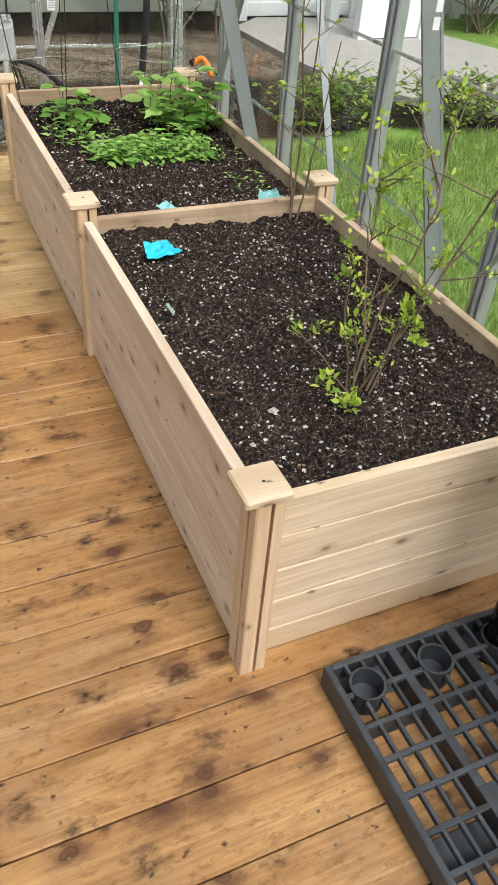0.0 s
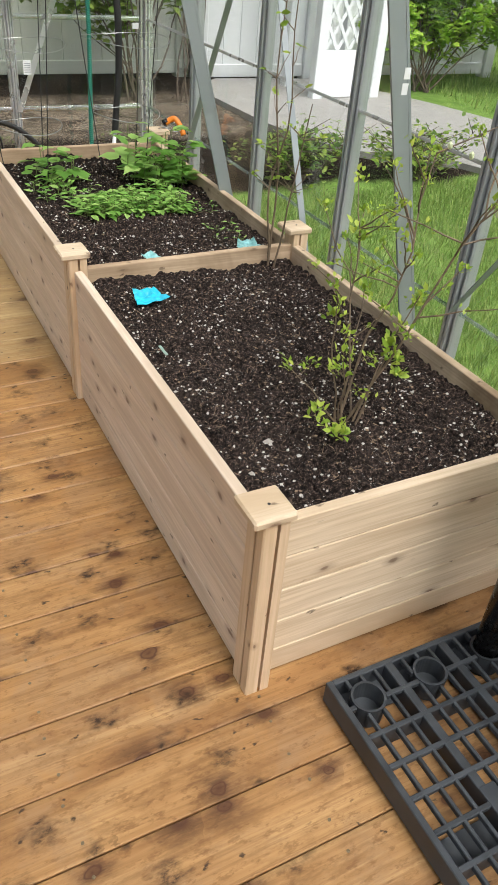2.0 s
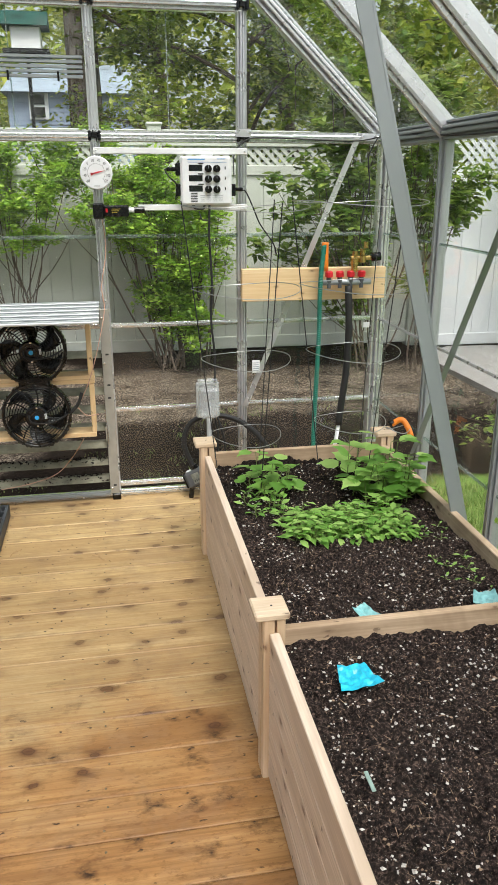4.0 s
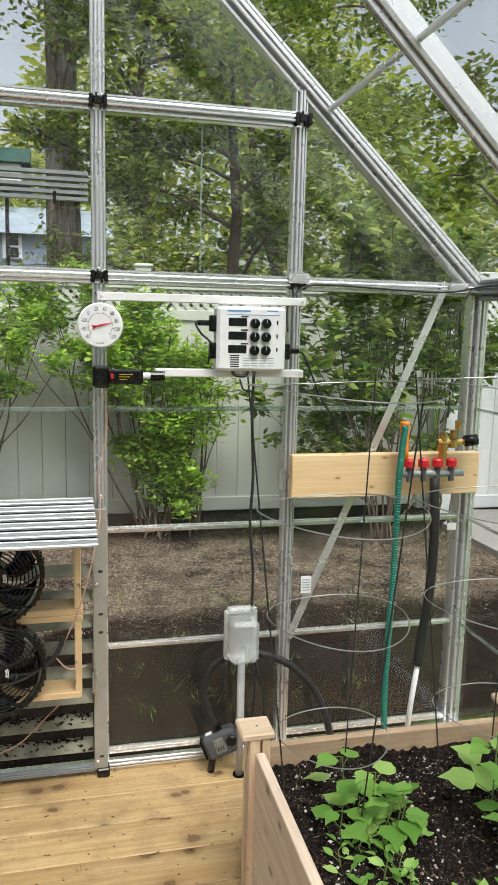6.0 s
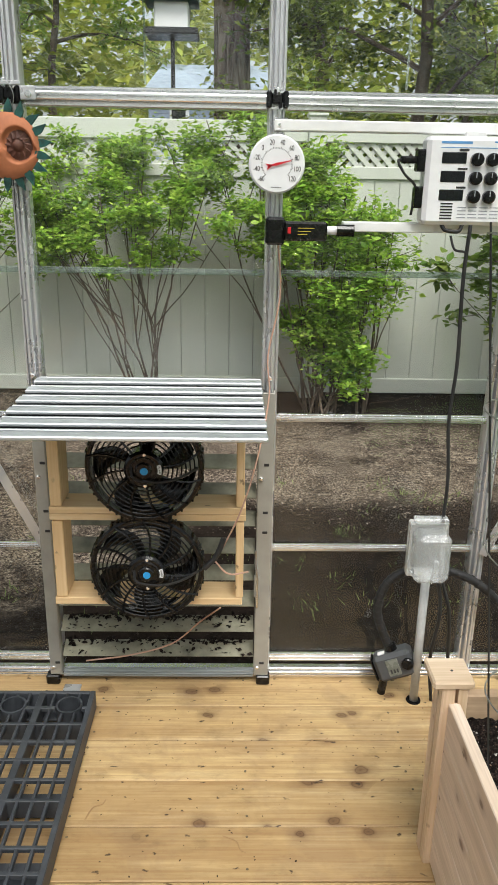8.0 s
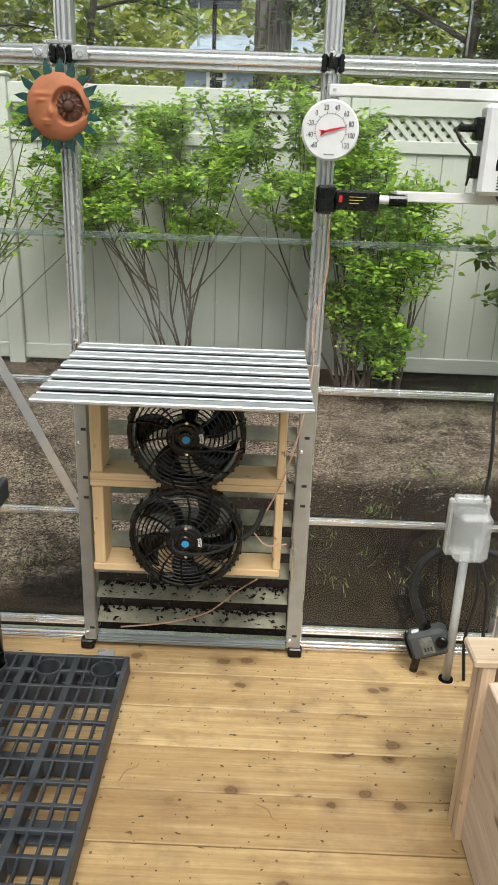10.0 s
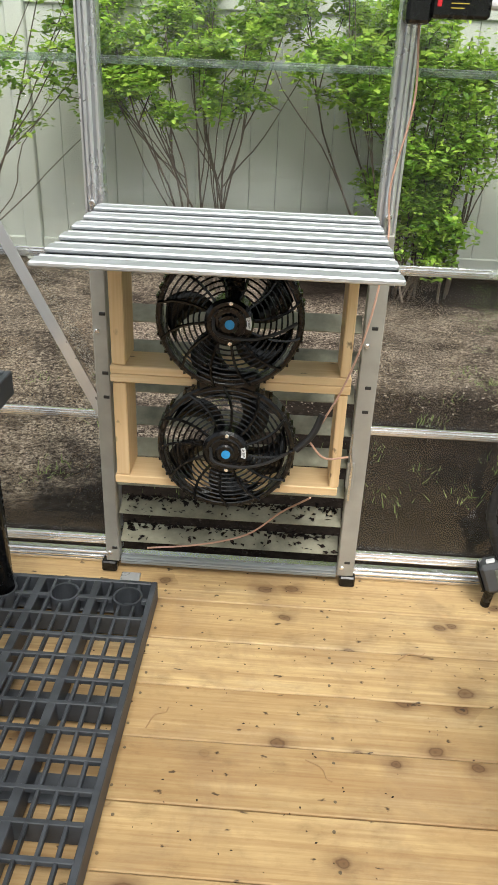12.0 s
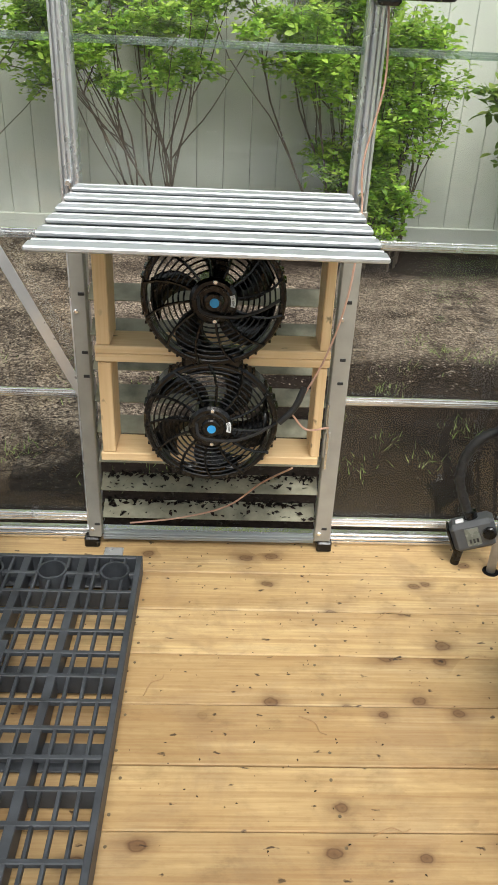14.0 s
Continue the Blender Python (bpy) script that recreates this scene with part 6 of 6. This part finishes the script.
bm = bmesh.new()
near = [(2.6, 6.3), (2.65, 5.0), (2.78, 4.3), (3.1, 3.9), (3.6, 3.6), (3.85, 3.0), (4.1, 1.8), (4.4, -4)]
far = [(3.0, 6.7), (4.1, 6.6), (4.56, 5.85), (4.75, 5.35), (4.9, 4.8), (5.05, 4.2), (5.3, 2.2), (5.6, -4)]
tops = [[bm.verts.new((x, y, GZ + 0.045)) for x, y in r] for r in (near, far)]
lows = [[bm.verts.new((x, y, GZ - 0.05)) for x, y in r] for r in (near, far)]
for i in range(len(near) - 1):
    bm.faces.new((tops[0][i], tops[0][i + 1], tops[1][i + 1], tops[1][i]))
    bm.faces.new((tops[0][i], lows[0][i], lows[0][i + 1], tops[0][i + 1]))
    bm.faces.new((tops[1][i + 1], lows[1][i + 1], lows[1][i], tops[1][i]))
bmesh.ops.recalc_face_normals(bm, faces=bm.faces)
tagged(part("pavement", bm, CONCRETE), "pale concrete garden path curving past the lawn", "path", "", "structure")


def blades(n, x0, x1, y0, y1, s0, s1, seed, name, label):
    r = np.random.default_rng(seed)
    P = np.stack((r.uniform(x0, x1, n), r.uniform(y0, y1, n), np.full(n, GZ)), 1)
    D = np.stack((r.normal(0, 0.35, n), r.normal(0, 0.35, n), np.ones(n)), 1)
    ob = leaves(name, P, D, r.uniform(s0, s1, n), "blade", GRASS, None, seed, 0.1, 1.0)
    return tagged(ob, label, "grass", "", "stuff")


blades(46000, 0.98, 3.75, -1.2, 3.3, 0.035, 0.085, 1, "lawn_grass", "short green lawn grass beside the greenhouse")
blades(9000, 5.2, 12, 3.6, 9, 0.06, 0.14, 2, "far_lawn_grass", "green lawn grass beyond the path")
def tufts():
    """Small scattered tufts of grass on the bare earth."""
    r = np.random.default_rng(3)
    c = np.stack((r.uniform(-2.6, 1.6, 46), r.uniform(3.5, 5.2, 46)), 1)
    n = 1500
    k = r.integers(0, 46, n)
    P = np.concatenate((c[k] + r.normal(0, 0.05, (n, 2)), np.full((n, 1), GZ)), 1)
    D = np.stack((r.normal(0, 0.8, n), r.normal(0, 0.8, n), np.ones(n)), 1)
    tagged(leaves("stray_grass", P, D, r.uniform(0.012, 0.045, n), "blade", GRASS, None, 4, 0.1, 1.0), "stray grass tufts on bare earth", "grass", "", "stuff")


tufts()


def litter():
    """Bark chips and straw strewn over the mulch."""
    r = np.random.default_rng(5)
    n = 42000
    P = np.stack((r.uniform(-4.5, 3.0, n), 4.45 + 1.75 * r.random(n) ** 0.7, np.full(n, GZ + 0.004) + r.uniform(0, 0.012, n)), 1)
    west = np.clip((-0.4 - P[:, 0]) / 0.9, 0, 1)
    P[:, 1] += west * (r.uniform(-0.9, 0.6, n))
    D = np.stack((r.normal(0, 1, n), r.normal(0, 1, n), r.normal(0, 0.12, n)), 1)
    m = foliage("bark_chips", (0.025, 0.018, 0.013), (0.13, 0.1, 0.075), (0.4, 0.335, 0.26), 0.9, 0.0)
    ob = leaves("bark_mulch", P, D, r.uniform(0.004, 0.02, n), "diamond", m, None, 6, 0.05, 0.4)
    tagged(ob, "pale bark chips and straw lying on the earth", "mulch", "", "stuff")


litter()


def earth_clods():
    """Dark crumbs and a few pale bits on the bare earth behind the gable."""
    r = np.random.default_rng(8)
    n = 7000
    P = np.stack((r.uniform(-3.2, 2.4, n), r.uniform(3.2, 4.9, n), np.full(n, GZ + 0.002) + r.uniform(0, 0.012, n)), 1)
    D = np.stack((r.normal(0, 1, n), r.normal(0, 1, n), r.normal(0, 0.35, n)), 1)
    m = foliage("earth_crumbs", (0.006, 0.004, 0.003), (0.02, 0.015, 0.011), (0.045, 0.034, 0.026), 0.95, 0.0)
    ob = leaves("earth_clods", P, D, r.uniform(0.004, 0.02, n), "diamond", m, None, 9, 0.05, 0.7)
    tagged(ob, "dark crumbs of bare earth behind the greenhouse", "earth", "", "stuff")


earth_clods()


def shrub(name, label, base, stems, crown, n_leaf, size, mat, form, seed, group="", blossoms=0, lean=0.0):
    """Many thin stems fanning out, each with twigs and clusters of leaves; crown: (radius, low, high)."""
    t = thing(name, label, "shrub", group)
    rg = random.Random(seed)
    bm = bmesh.new()
    ends = []
    R, lo, hi = crown
    for i in range(stems):
        a = rg.uniform(0, 6.28)
        d = R * math.sqrt(rg.random())
        tip = Vector((base[0] + d * math.cos(a) + lean, base[1] + d * math.sin(a) * 0.6, GZ + rg.uniform(lo + (hi - lo) * 0.35, hi)))
        b0 = Vector((base[0] + rg.gauss(0, 0.05), base[1] + rg.gauss(0, 0.05), GZ - 0.02))
        pts = sprig(bm, b0, tip, 0.0095, 0.003, -0.05, seed + i * 1.7, 9)
        lines = [pts]
        for k in range(3):
            j = rg.randint(2, 5)
            p = pts[j].lerp(pts[j + 1], rg.random())
            q = tip + Vector((rg.gauss(0, 0.3 * R), rg.gauss(0, 0.2 * R), rg.gauss(-0.12, 0.12)))
            q.z = min(max(q.z, p.z + 0.15), GZ + hi)
            lines.append(sprig(bm, p, q, 0.005, 0.002, -0.04, seed + i * 2.9 + k * 7.1, 8))
        ends += [(u[-2], u[-1]) for u in lines[1:]]
        for k in range(14):
            pts = rg.choice(lines)
            j = rg.randint(4, 7)
            p = pts[j].lerp(pts[j + 1], rg.random())
            a2 = rg.uniform(0, 6.28)
            q = p + Vector((math.cos(a2), math.sin(a2) * 0.8, rg.uniform(-0.2, 0.8))).normalized() * rg.uniform(0.08, 0.26)
            if q.z < GZ + lo:
                continue
            sprig(bm, p, q, 0.0035, 0.0015, 0, rg.random() * 90, 4)
            ends.append((p, q))
        ends.append((pts[-2], pts[-1]))
    part("stem", bm, BARK, t)
    r = np.random.default_rng(seed)
    k = r.integers(0, len(ends), n_leaf)
    A = np.array([list(e[0]) for e in ends])[k]
    B = np.array([list(e[1]) for e in ends])[k]
    f = r.uniform(0.25, 1.08, (n_leaf, 1))
    P = A + (B - A) * f + r.normal(0, 0.035, (n_leaf, 3))
    D = np.stack((r.normal(0, 1, n_leaf), r.normal(0, 1, n_leaf), r.uniform(-0.3, 0.5, n_leaf)), 1)
    leaves("leaves", P, D, size * r.uniform(0.6, 1.2, n_leaf), form, mat, t, seed, 0.2, 0.7)
    if blossoms:
        bm = bmesh.new()
        for _ in range(blossoms):
            e = ends[rg.randrange(len(ends))][1]
            for _ in range(14):
                bmesh.ops.create_icosphere(bm, subdivisions=1, radius=0.012, matrix=Matrix.Translation(e + Vector((rg.gauss(0, 0.03), rg.gauss(0, 0.03), rg.gauss(0, 0.018)))))
        part("blossoms", bm, BLOSSOM, t, "clusters of small white blossoms")
    return t


shrub("garden_shrub", "bright green shrub with bare lower stems at fence", (-1.02, 6.42), 8, (0.88, 1.1, 2.1), 18000, 0.05, LEAF_SHRUB, "oval", 41, "fence shrubs", 0, -0.2)
shrub("garden_shrub", "bright green shrub hanging low beside the fence", (0.26, 6.45), 7, (0.36, 0.2, 1.85), 8000, 0.052, LEAF_SHRUB, "oval", 42, "fence shrubs", 0, 0.02)
shrub("garden_shrub", "spreading green shrub in front of the vinyl fence", (0.16, 6.55), 6, (0.6, 1.1, 2.05), 12500, 0.05, LEAF_SHRUB, "oval", 46, "fence shrubs", 0, -0.42)
shrub("garden_shrub", "low bright green shrub at foot of the fence", (0.24, 6.36), 5, (0.26, 0.12, 0.95), 4200, 0.05, LEAF_SHRUB, "oval", 54, "fence shrubs", 0, -0.04)
shrub("garden_shrub", "thin green shrub branch spreading over the fence", (0.5, 6.5), 3, (0.34, 0.7, 1.65), 1500, 0.055, LEAF_SHRUB, "oval", 53, "fence shrubs", 0, 0.22)
shrub("garden_shrub", "bright green shrub with bare lower stems by fence", (-2.75, 6.4), 9, (0.95, 1.0, 2.05), 6500, 0.06, LEAF_SHRUB, "oval", 43, "fence shrubs")
shrub("garden_shrub", "full green shrub at the end of vinyl fence", (-4.5, 6.4), 16, (0.8, 0.4, 1.9), 5200, 0.065, LEAF_SHRUB, "oval", 44, "fence shrubs")
shrub("viburnum_shrub", "large-leaved shrub with white blossoms by the gable", (1.95, 6.05), 13, (0.85, 0.3, 2.8), 8000, 0.1, LEAF_BROAD, "oval", 45, "", 16)
shrub("viburnum_shrub", "large-leaved green shrub beside white gate panels", (2.35, 5.9), 4, (0.35, 1.1, 2.3), 420, 0.11, LEAF_BROAD, "oval", 47)
shrub("hydrangea_shrub", "bright broad-leaved green shrub beside the white arbor", (5.2, 6.15), 16, (0.8, 0.12, 1.6), 6500, 0.09, LEAF_SHRUB, "oval", 52, "path shrubs")
shrub("hedge_shrub", "dark green shrub growing beyond the garden path", (6.6, 6.0), 18, (1.1, 0.2, 2.0), 5000, 0.1, LEAF_BROAD, "oval", 48, "path shrubs")
shrub("hedge_shrub", "dark green shrub growing beyond the far lawn", (8.6, 5.0), 18, (1.3, 0.2, 2.6), 5000, 0.11, LEAF_BROAD, "oval", 49, "path shrubs")
shrub("border_plant", "low dark green border plants along path edge", (2.3, 3.65), 12, (0.45, 0.02, 0.3), 1000, 0.05, LEAF_BROAD, "oval", 50, "border plants")
shrub("border_plant", "low green border plants beside concrete path", (3.1, 3.45), 9, (0.35, 0.02, 0.3), 900, 0.05, LEAF_BROAD, "oval", 51, "border plants")


def tree(name, label, base, height, trunk_r, crown_r, crown_lo, n_leaf, size, seed, limbs=11, mat=LEAF_TREE, form="diamond", group="", lean=(0, 0)):
    """A tapered trunk with forking limbs, and leaf clusters round the twig ends."""
    t = thing(name, label, "tree", group)
    rg = random.Random(seed)
    bm = bmesh.new()
    top = Vector((base[0] + lean[0], base[1] + lean[1], GZ + height))
    spine = sprig(bm, (base[0], base[1], GZ - 0.05), top, trunk_r, trunk_r * 0.25, 0, seed, 12)
    part("trunk", bm, BARK_OAK if trunk_r > 0.2 else BARK, t, "", True)
    bm = bmesh.new()
    ends = []
    for i in range(limbs):
        f = crown_lo / height + (1 - crown_lo / height) * (i + 0.3) / limbs
        j = min(11, int(f * 12))
        p = spine[j].lerp(spine[j + 1], f * 12 - j)
        a = i * 2.4 + rg.uniform(-0.5, 0.5)
        ln = crown_r * rg.uniform(0.65, 1.1) * (1.15 - 0.5 * abs(f - 0.5))
        tip = p + Vector((math.cos(a), math.sin(a), rg.uniform(-0.1, 0.55))) * ln
        limb = sprig(bm, p, tip, trunk_r * 0.3, trunk_r * 0.06, 0.12, rg.random() * 99, 7)
        for k in range(10):
            jj = rg.randint(2, 6)
            q0 = limb[jj].lerp(limb[jj + 1], rg.random())
            v = Vector((rg.gauss(0, 1), rg.gauss(0, 1), rg.gauss(0.1, 0.7))).normalized() * crown_r * rg.uniform(0.15, 0.42)
            tw = sprig(bm, q0, q0 + v, trunk_r * 0.07, trunk_r * 0.025, 0, rg.random() * 99, 4)
            ends.append((q0, tw[-1]))
    part("limbs", bm, BARK, t)
    r = np.random.default_rng(seed)
    k = r.integers(0, len(ends), n_leaf)
    A = np.array([list(e[0]) for e in ends])[k]
    B = np.array([list(e[1]) for e in ends])[k]
    f = r.uniform(0.2, 1.15, (n_leaf, 1))
    P = A + (B - A) * f + r.normal(0, crown_r * 0.055, (n_leaf, 3))
    D = np.stack((r.normal(0, 1, n_leaf), r.normal(0, 1, n_leaf), r.uniform(-0.7, 0.25, n_leaf)), 1)
    leaves("crown", P, D, size * r.uniform(0.6, 1.25, n_leaf), form, mat, t, seed, 0.2, 0.8)
    return t


tree("oak_tree", "tall tree with thick furrowed trunk behind fence", (-0.47, 10.4), 11, 0.27, 3.0, 4.5, 9000, 0.16, 61, 12)
for k, (x, y, h, cr, lo, n, s) in enumerate(((1.3, 8.8, 5.6, 1.7, 1.2, 15000, 0.085), (0.45, 9.4, 6.0, 1.5, 1.6, 11000, 0.085), (2.75, 10.2, 7.0, 2.3, 1.4, 16000, 0.1), (5.6, 10, 7.5, 2.6, 0.8, 11000, 0.16), (-3.0, 12.6, 6.5, 1.5, 3.4, 6000, 0.1),
                                         (-4.6, 10.5, 7.0, 2.4, 0.8, 10000, 0.15), (8.4, 9.0, 7.0, 2.8, 0.6, 10000, 0.17), (-7.5, 11, 8.0, 3.0, 0.6, 9000, 0.18))):
    tree("woodland_tree", "leafy green tree behind the vinyl fence", (x, y), h, 0.09, cr, lo, n, s, 70 + k, 13, LEAF_SHRUB if k == 4 else LEAF_TREE if k % 2 else LEAF_TREE_DARK, "diamond", "trees behind fence", (-1.9, 0) if k == 2 else (0, 0))


def far_woods():
    r = np.random.default_rng(8)
    n = 120000
    a = r.uniform(-1.25, 1.25, n)
    d = r.uniform(24, 46, n)
    hmax = 12 + 3 * np.sin(a * 9) + 2.5 * np.sin(a * 23 + 1)
    z = GZ + hmax * r.random(n) ** 0.8
    P = np.stack((d * np.sin(a), d * np.cos(a), z), 1)
    D = np.stack((r.normal(0, 1, n), r.normal(0, 1, n), r.uniform(-0.6, 0.3, n)), 1)
    m = foliage("far_leaves", (0.14, 0.21, 0.035), (0.34, 0.42, 0.06), (0.6, 0.62, 0.13))
    ob = leaves("far_woods", P, D, r.uniform(0.22, 0.55, n), "diamond", m, None, 9, 0.3, 0.8)
    tagged(ob, "distant yellow-green woods behind the gardens", "woods", "", "stuff")


far_woods()

house = thing("house", "distant grey-blue house with white trimmed window", "house")
part("wall", box((-2.65, 22, GZ), (0.6, 27, 3.66), 0.02), BRICK_GREY, house)
bm = bmesh.new()
pts = [(-2.8, 21.7, 3.6), (0.75, 21.7, 3.6), (0.75, 27.3, 3.6), (-2.8, 27.3, 3.6), (-2.5, 24.5, 4.62), (0.5, 24.5, 4.62)]
vs = [bm.verts.new(p) for p in pts]
for f in ((0, 1, 5, 4), (1, 2, 5), (2, 3, 4, 5), (3, 0, 4), (3, 2, 1, 0)):
    bm.faces.new([vs[i] for i in f])
part("roof", bm, ROOFING, house)
w = part("window", box((-2.12, 21.92, 2.95), (-1.62, 22.02, 3.62), 0.01), VINYL_SUN, house, "white window frame")
for z in (3.0, 3.31):
    part("pane", box((-2.03, 21.9, z), (-1.71, 21.918, z + 0.25), 0.0), DARK_GLASS, w)
b = bmesh.new()
for k in range(18):
    box((-2.66, 21.985, 1.6 + k * 0.11), (0.61, 21.998, 1.695 + k * 0.11), 0.002, b)
tagged(part("siding", b, BRICK_GREY, house), "", "", "", "stuff")

feed = thing("bird_feeder", "white bird feeder with dark tray on a pole", "bird feeder")
part("pole", tube([(-0.97, 8.2, GZ), (-0.97, 8.2, 2.58)], 0.018, 8), BLACK, feed)
part("tray", box((-1.19, 8.02, 2.58), (-0.75, 8.38, 2.63), 0.01), BLACK, feed)
part("seed_box", box((-1.11, 8.08, 2.63), (-0.83, 8.32, 2.83), 0.01), WHITE, feed)
bm = bmesh.new()
vs = [bm.verts.new(p) for p in ((-1.19, 8.0, 2.83), (-0.75, 8.0, 2.83), (-0.75, 8.4, 2.83), (-1.19, 8.4, 2.83), (-1.19, 8.2, 2.98), (-0.75, 8.2, 2.98))]
for f in ((0, 1, 5, 4), (2, 3, 4, 5), (0, 4, 3), (1, 2, 5), (3, 2, 1, 0)):
    bm.faces.new([vs[i] for i in f])
part("roof", bm, VERDIGRIS, feed, "green roof")


# ---- small litter on the deck ----
def deck_litter():
    r = np.random.default_rng(15)
    n = 260
    P = np.stack((r.uniform(-0.95, 0.2, n), 1.9 + 1.15 * r.random(n) ** 0.6, np.full(n, 0.002)), 1)
    keep = ~((P[:, 0] > -0.03) & (P[:, 1] < 2.5))
    P = P[keep]
    D = np.stack((r.normal(0, 1, len(P)), r.normal(0, 1, len(P)), np.zeros(len(P))), 1)
    ob = leaves("soil_specks", P, D, r.uniform(0.002, 0.007, len(P)), "diamond", SOIL, None, 16, 0.05, 0.3)
    tagged(ob, "dark specks of soil scattered on deck", "dirt", "", "stuff")


deck_litter()
for a in ((-0.2, 2.78, 0.4), (-0.42, 2.45, -0.7), (-0.3, 2.22, 0.2), (-0.75, 2.55, 1.0)):
    t = thing("straw", "dry bent straw lying on the deck", "straw", "loose straws")
    p = Vector((a[0], a[1], 0.003))
    d = Vector((math.cos(a[2]), math.sin(a[2]), 0)) * 0.035
    n2 = Vector((-d.y, d.x, 0)) * 0.25
    part("stalk", tube(curve_pts([p - d, p + n2, p + d * 0.6 - n2 * 0.4, p + d], 4), 0.0012, 5), plain("dry_straw", (0.4, 0.25, 0.12), 0.7), t)

# ---- deck boards ----
for a, b in zip(SEAMS, SEAMS[1:]):
    dz = 0.0015 * noise.noise(Vector((a * 7, 0, 0)))
    part("plank", box((-2.28, a + 0.0013, -0.038), (0.975, b - 0.0013, dz), 0.0022), DECK, deck)
rg = random.Random(3)
screw_mesh = None
for a, b in zip(SEAMS[6:], SEAMS[7:]):
    for jx in (-0.392, 0.02, -0.8):
        for y in (a + 0.03, b - 0.03):
            if jx > -0.01 and -0.01 < y < 2.5:
                continue
            if screw_mesh is None:
                ob = part("deck_screw", disc((0, 0, 0.0012), 0.0032, 0.003, 10, "z", 0.001), plain("deck_screw_head", (0.2, 0.15, 0.09), 0.5, 0.5), deck)
                screw_mesh = ob.data
            else:
                ob = new("deck_screw", screw_mesh)
                ob.parent = deck
            ob.location = (jx + rg.uniform(-0.008, 0.008), y, 0.0008)
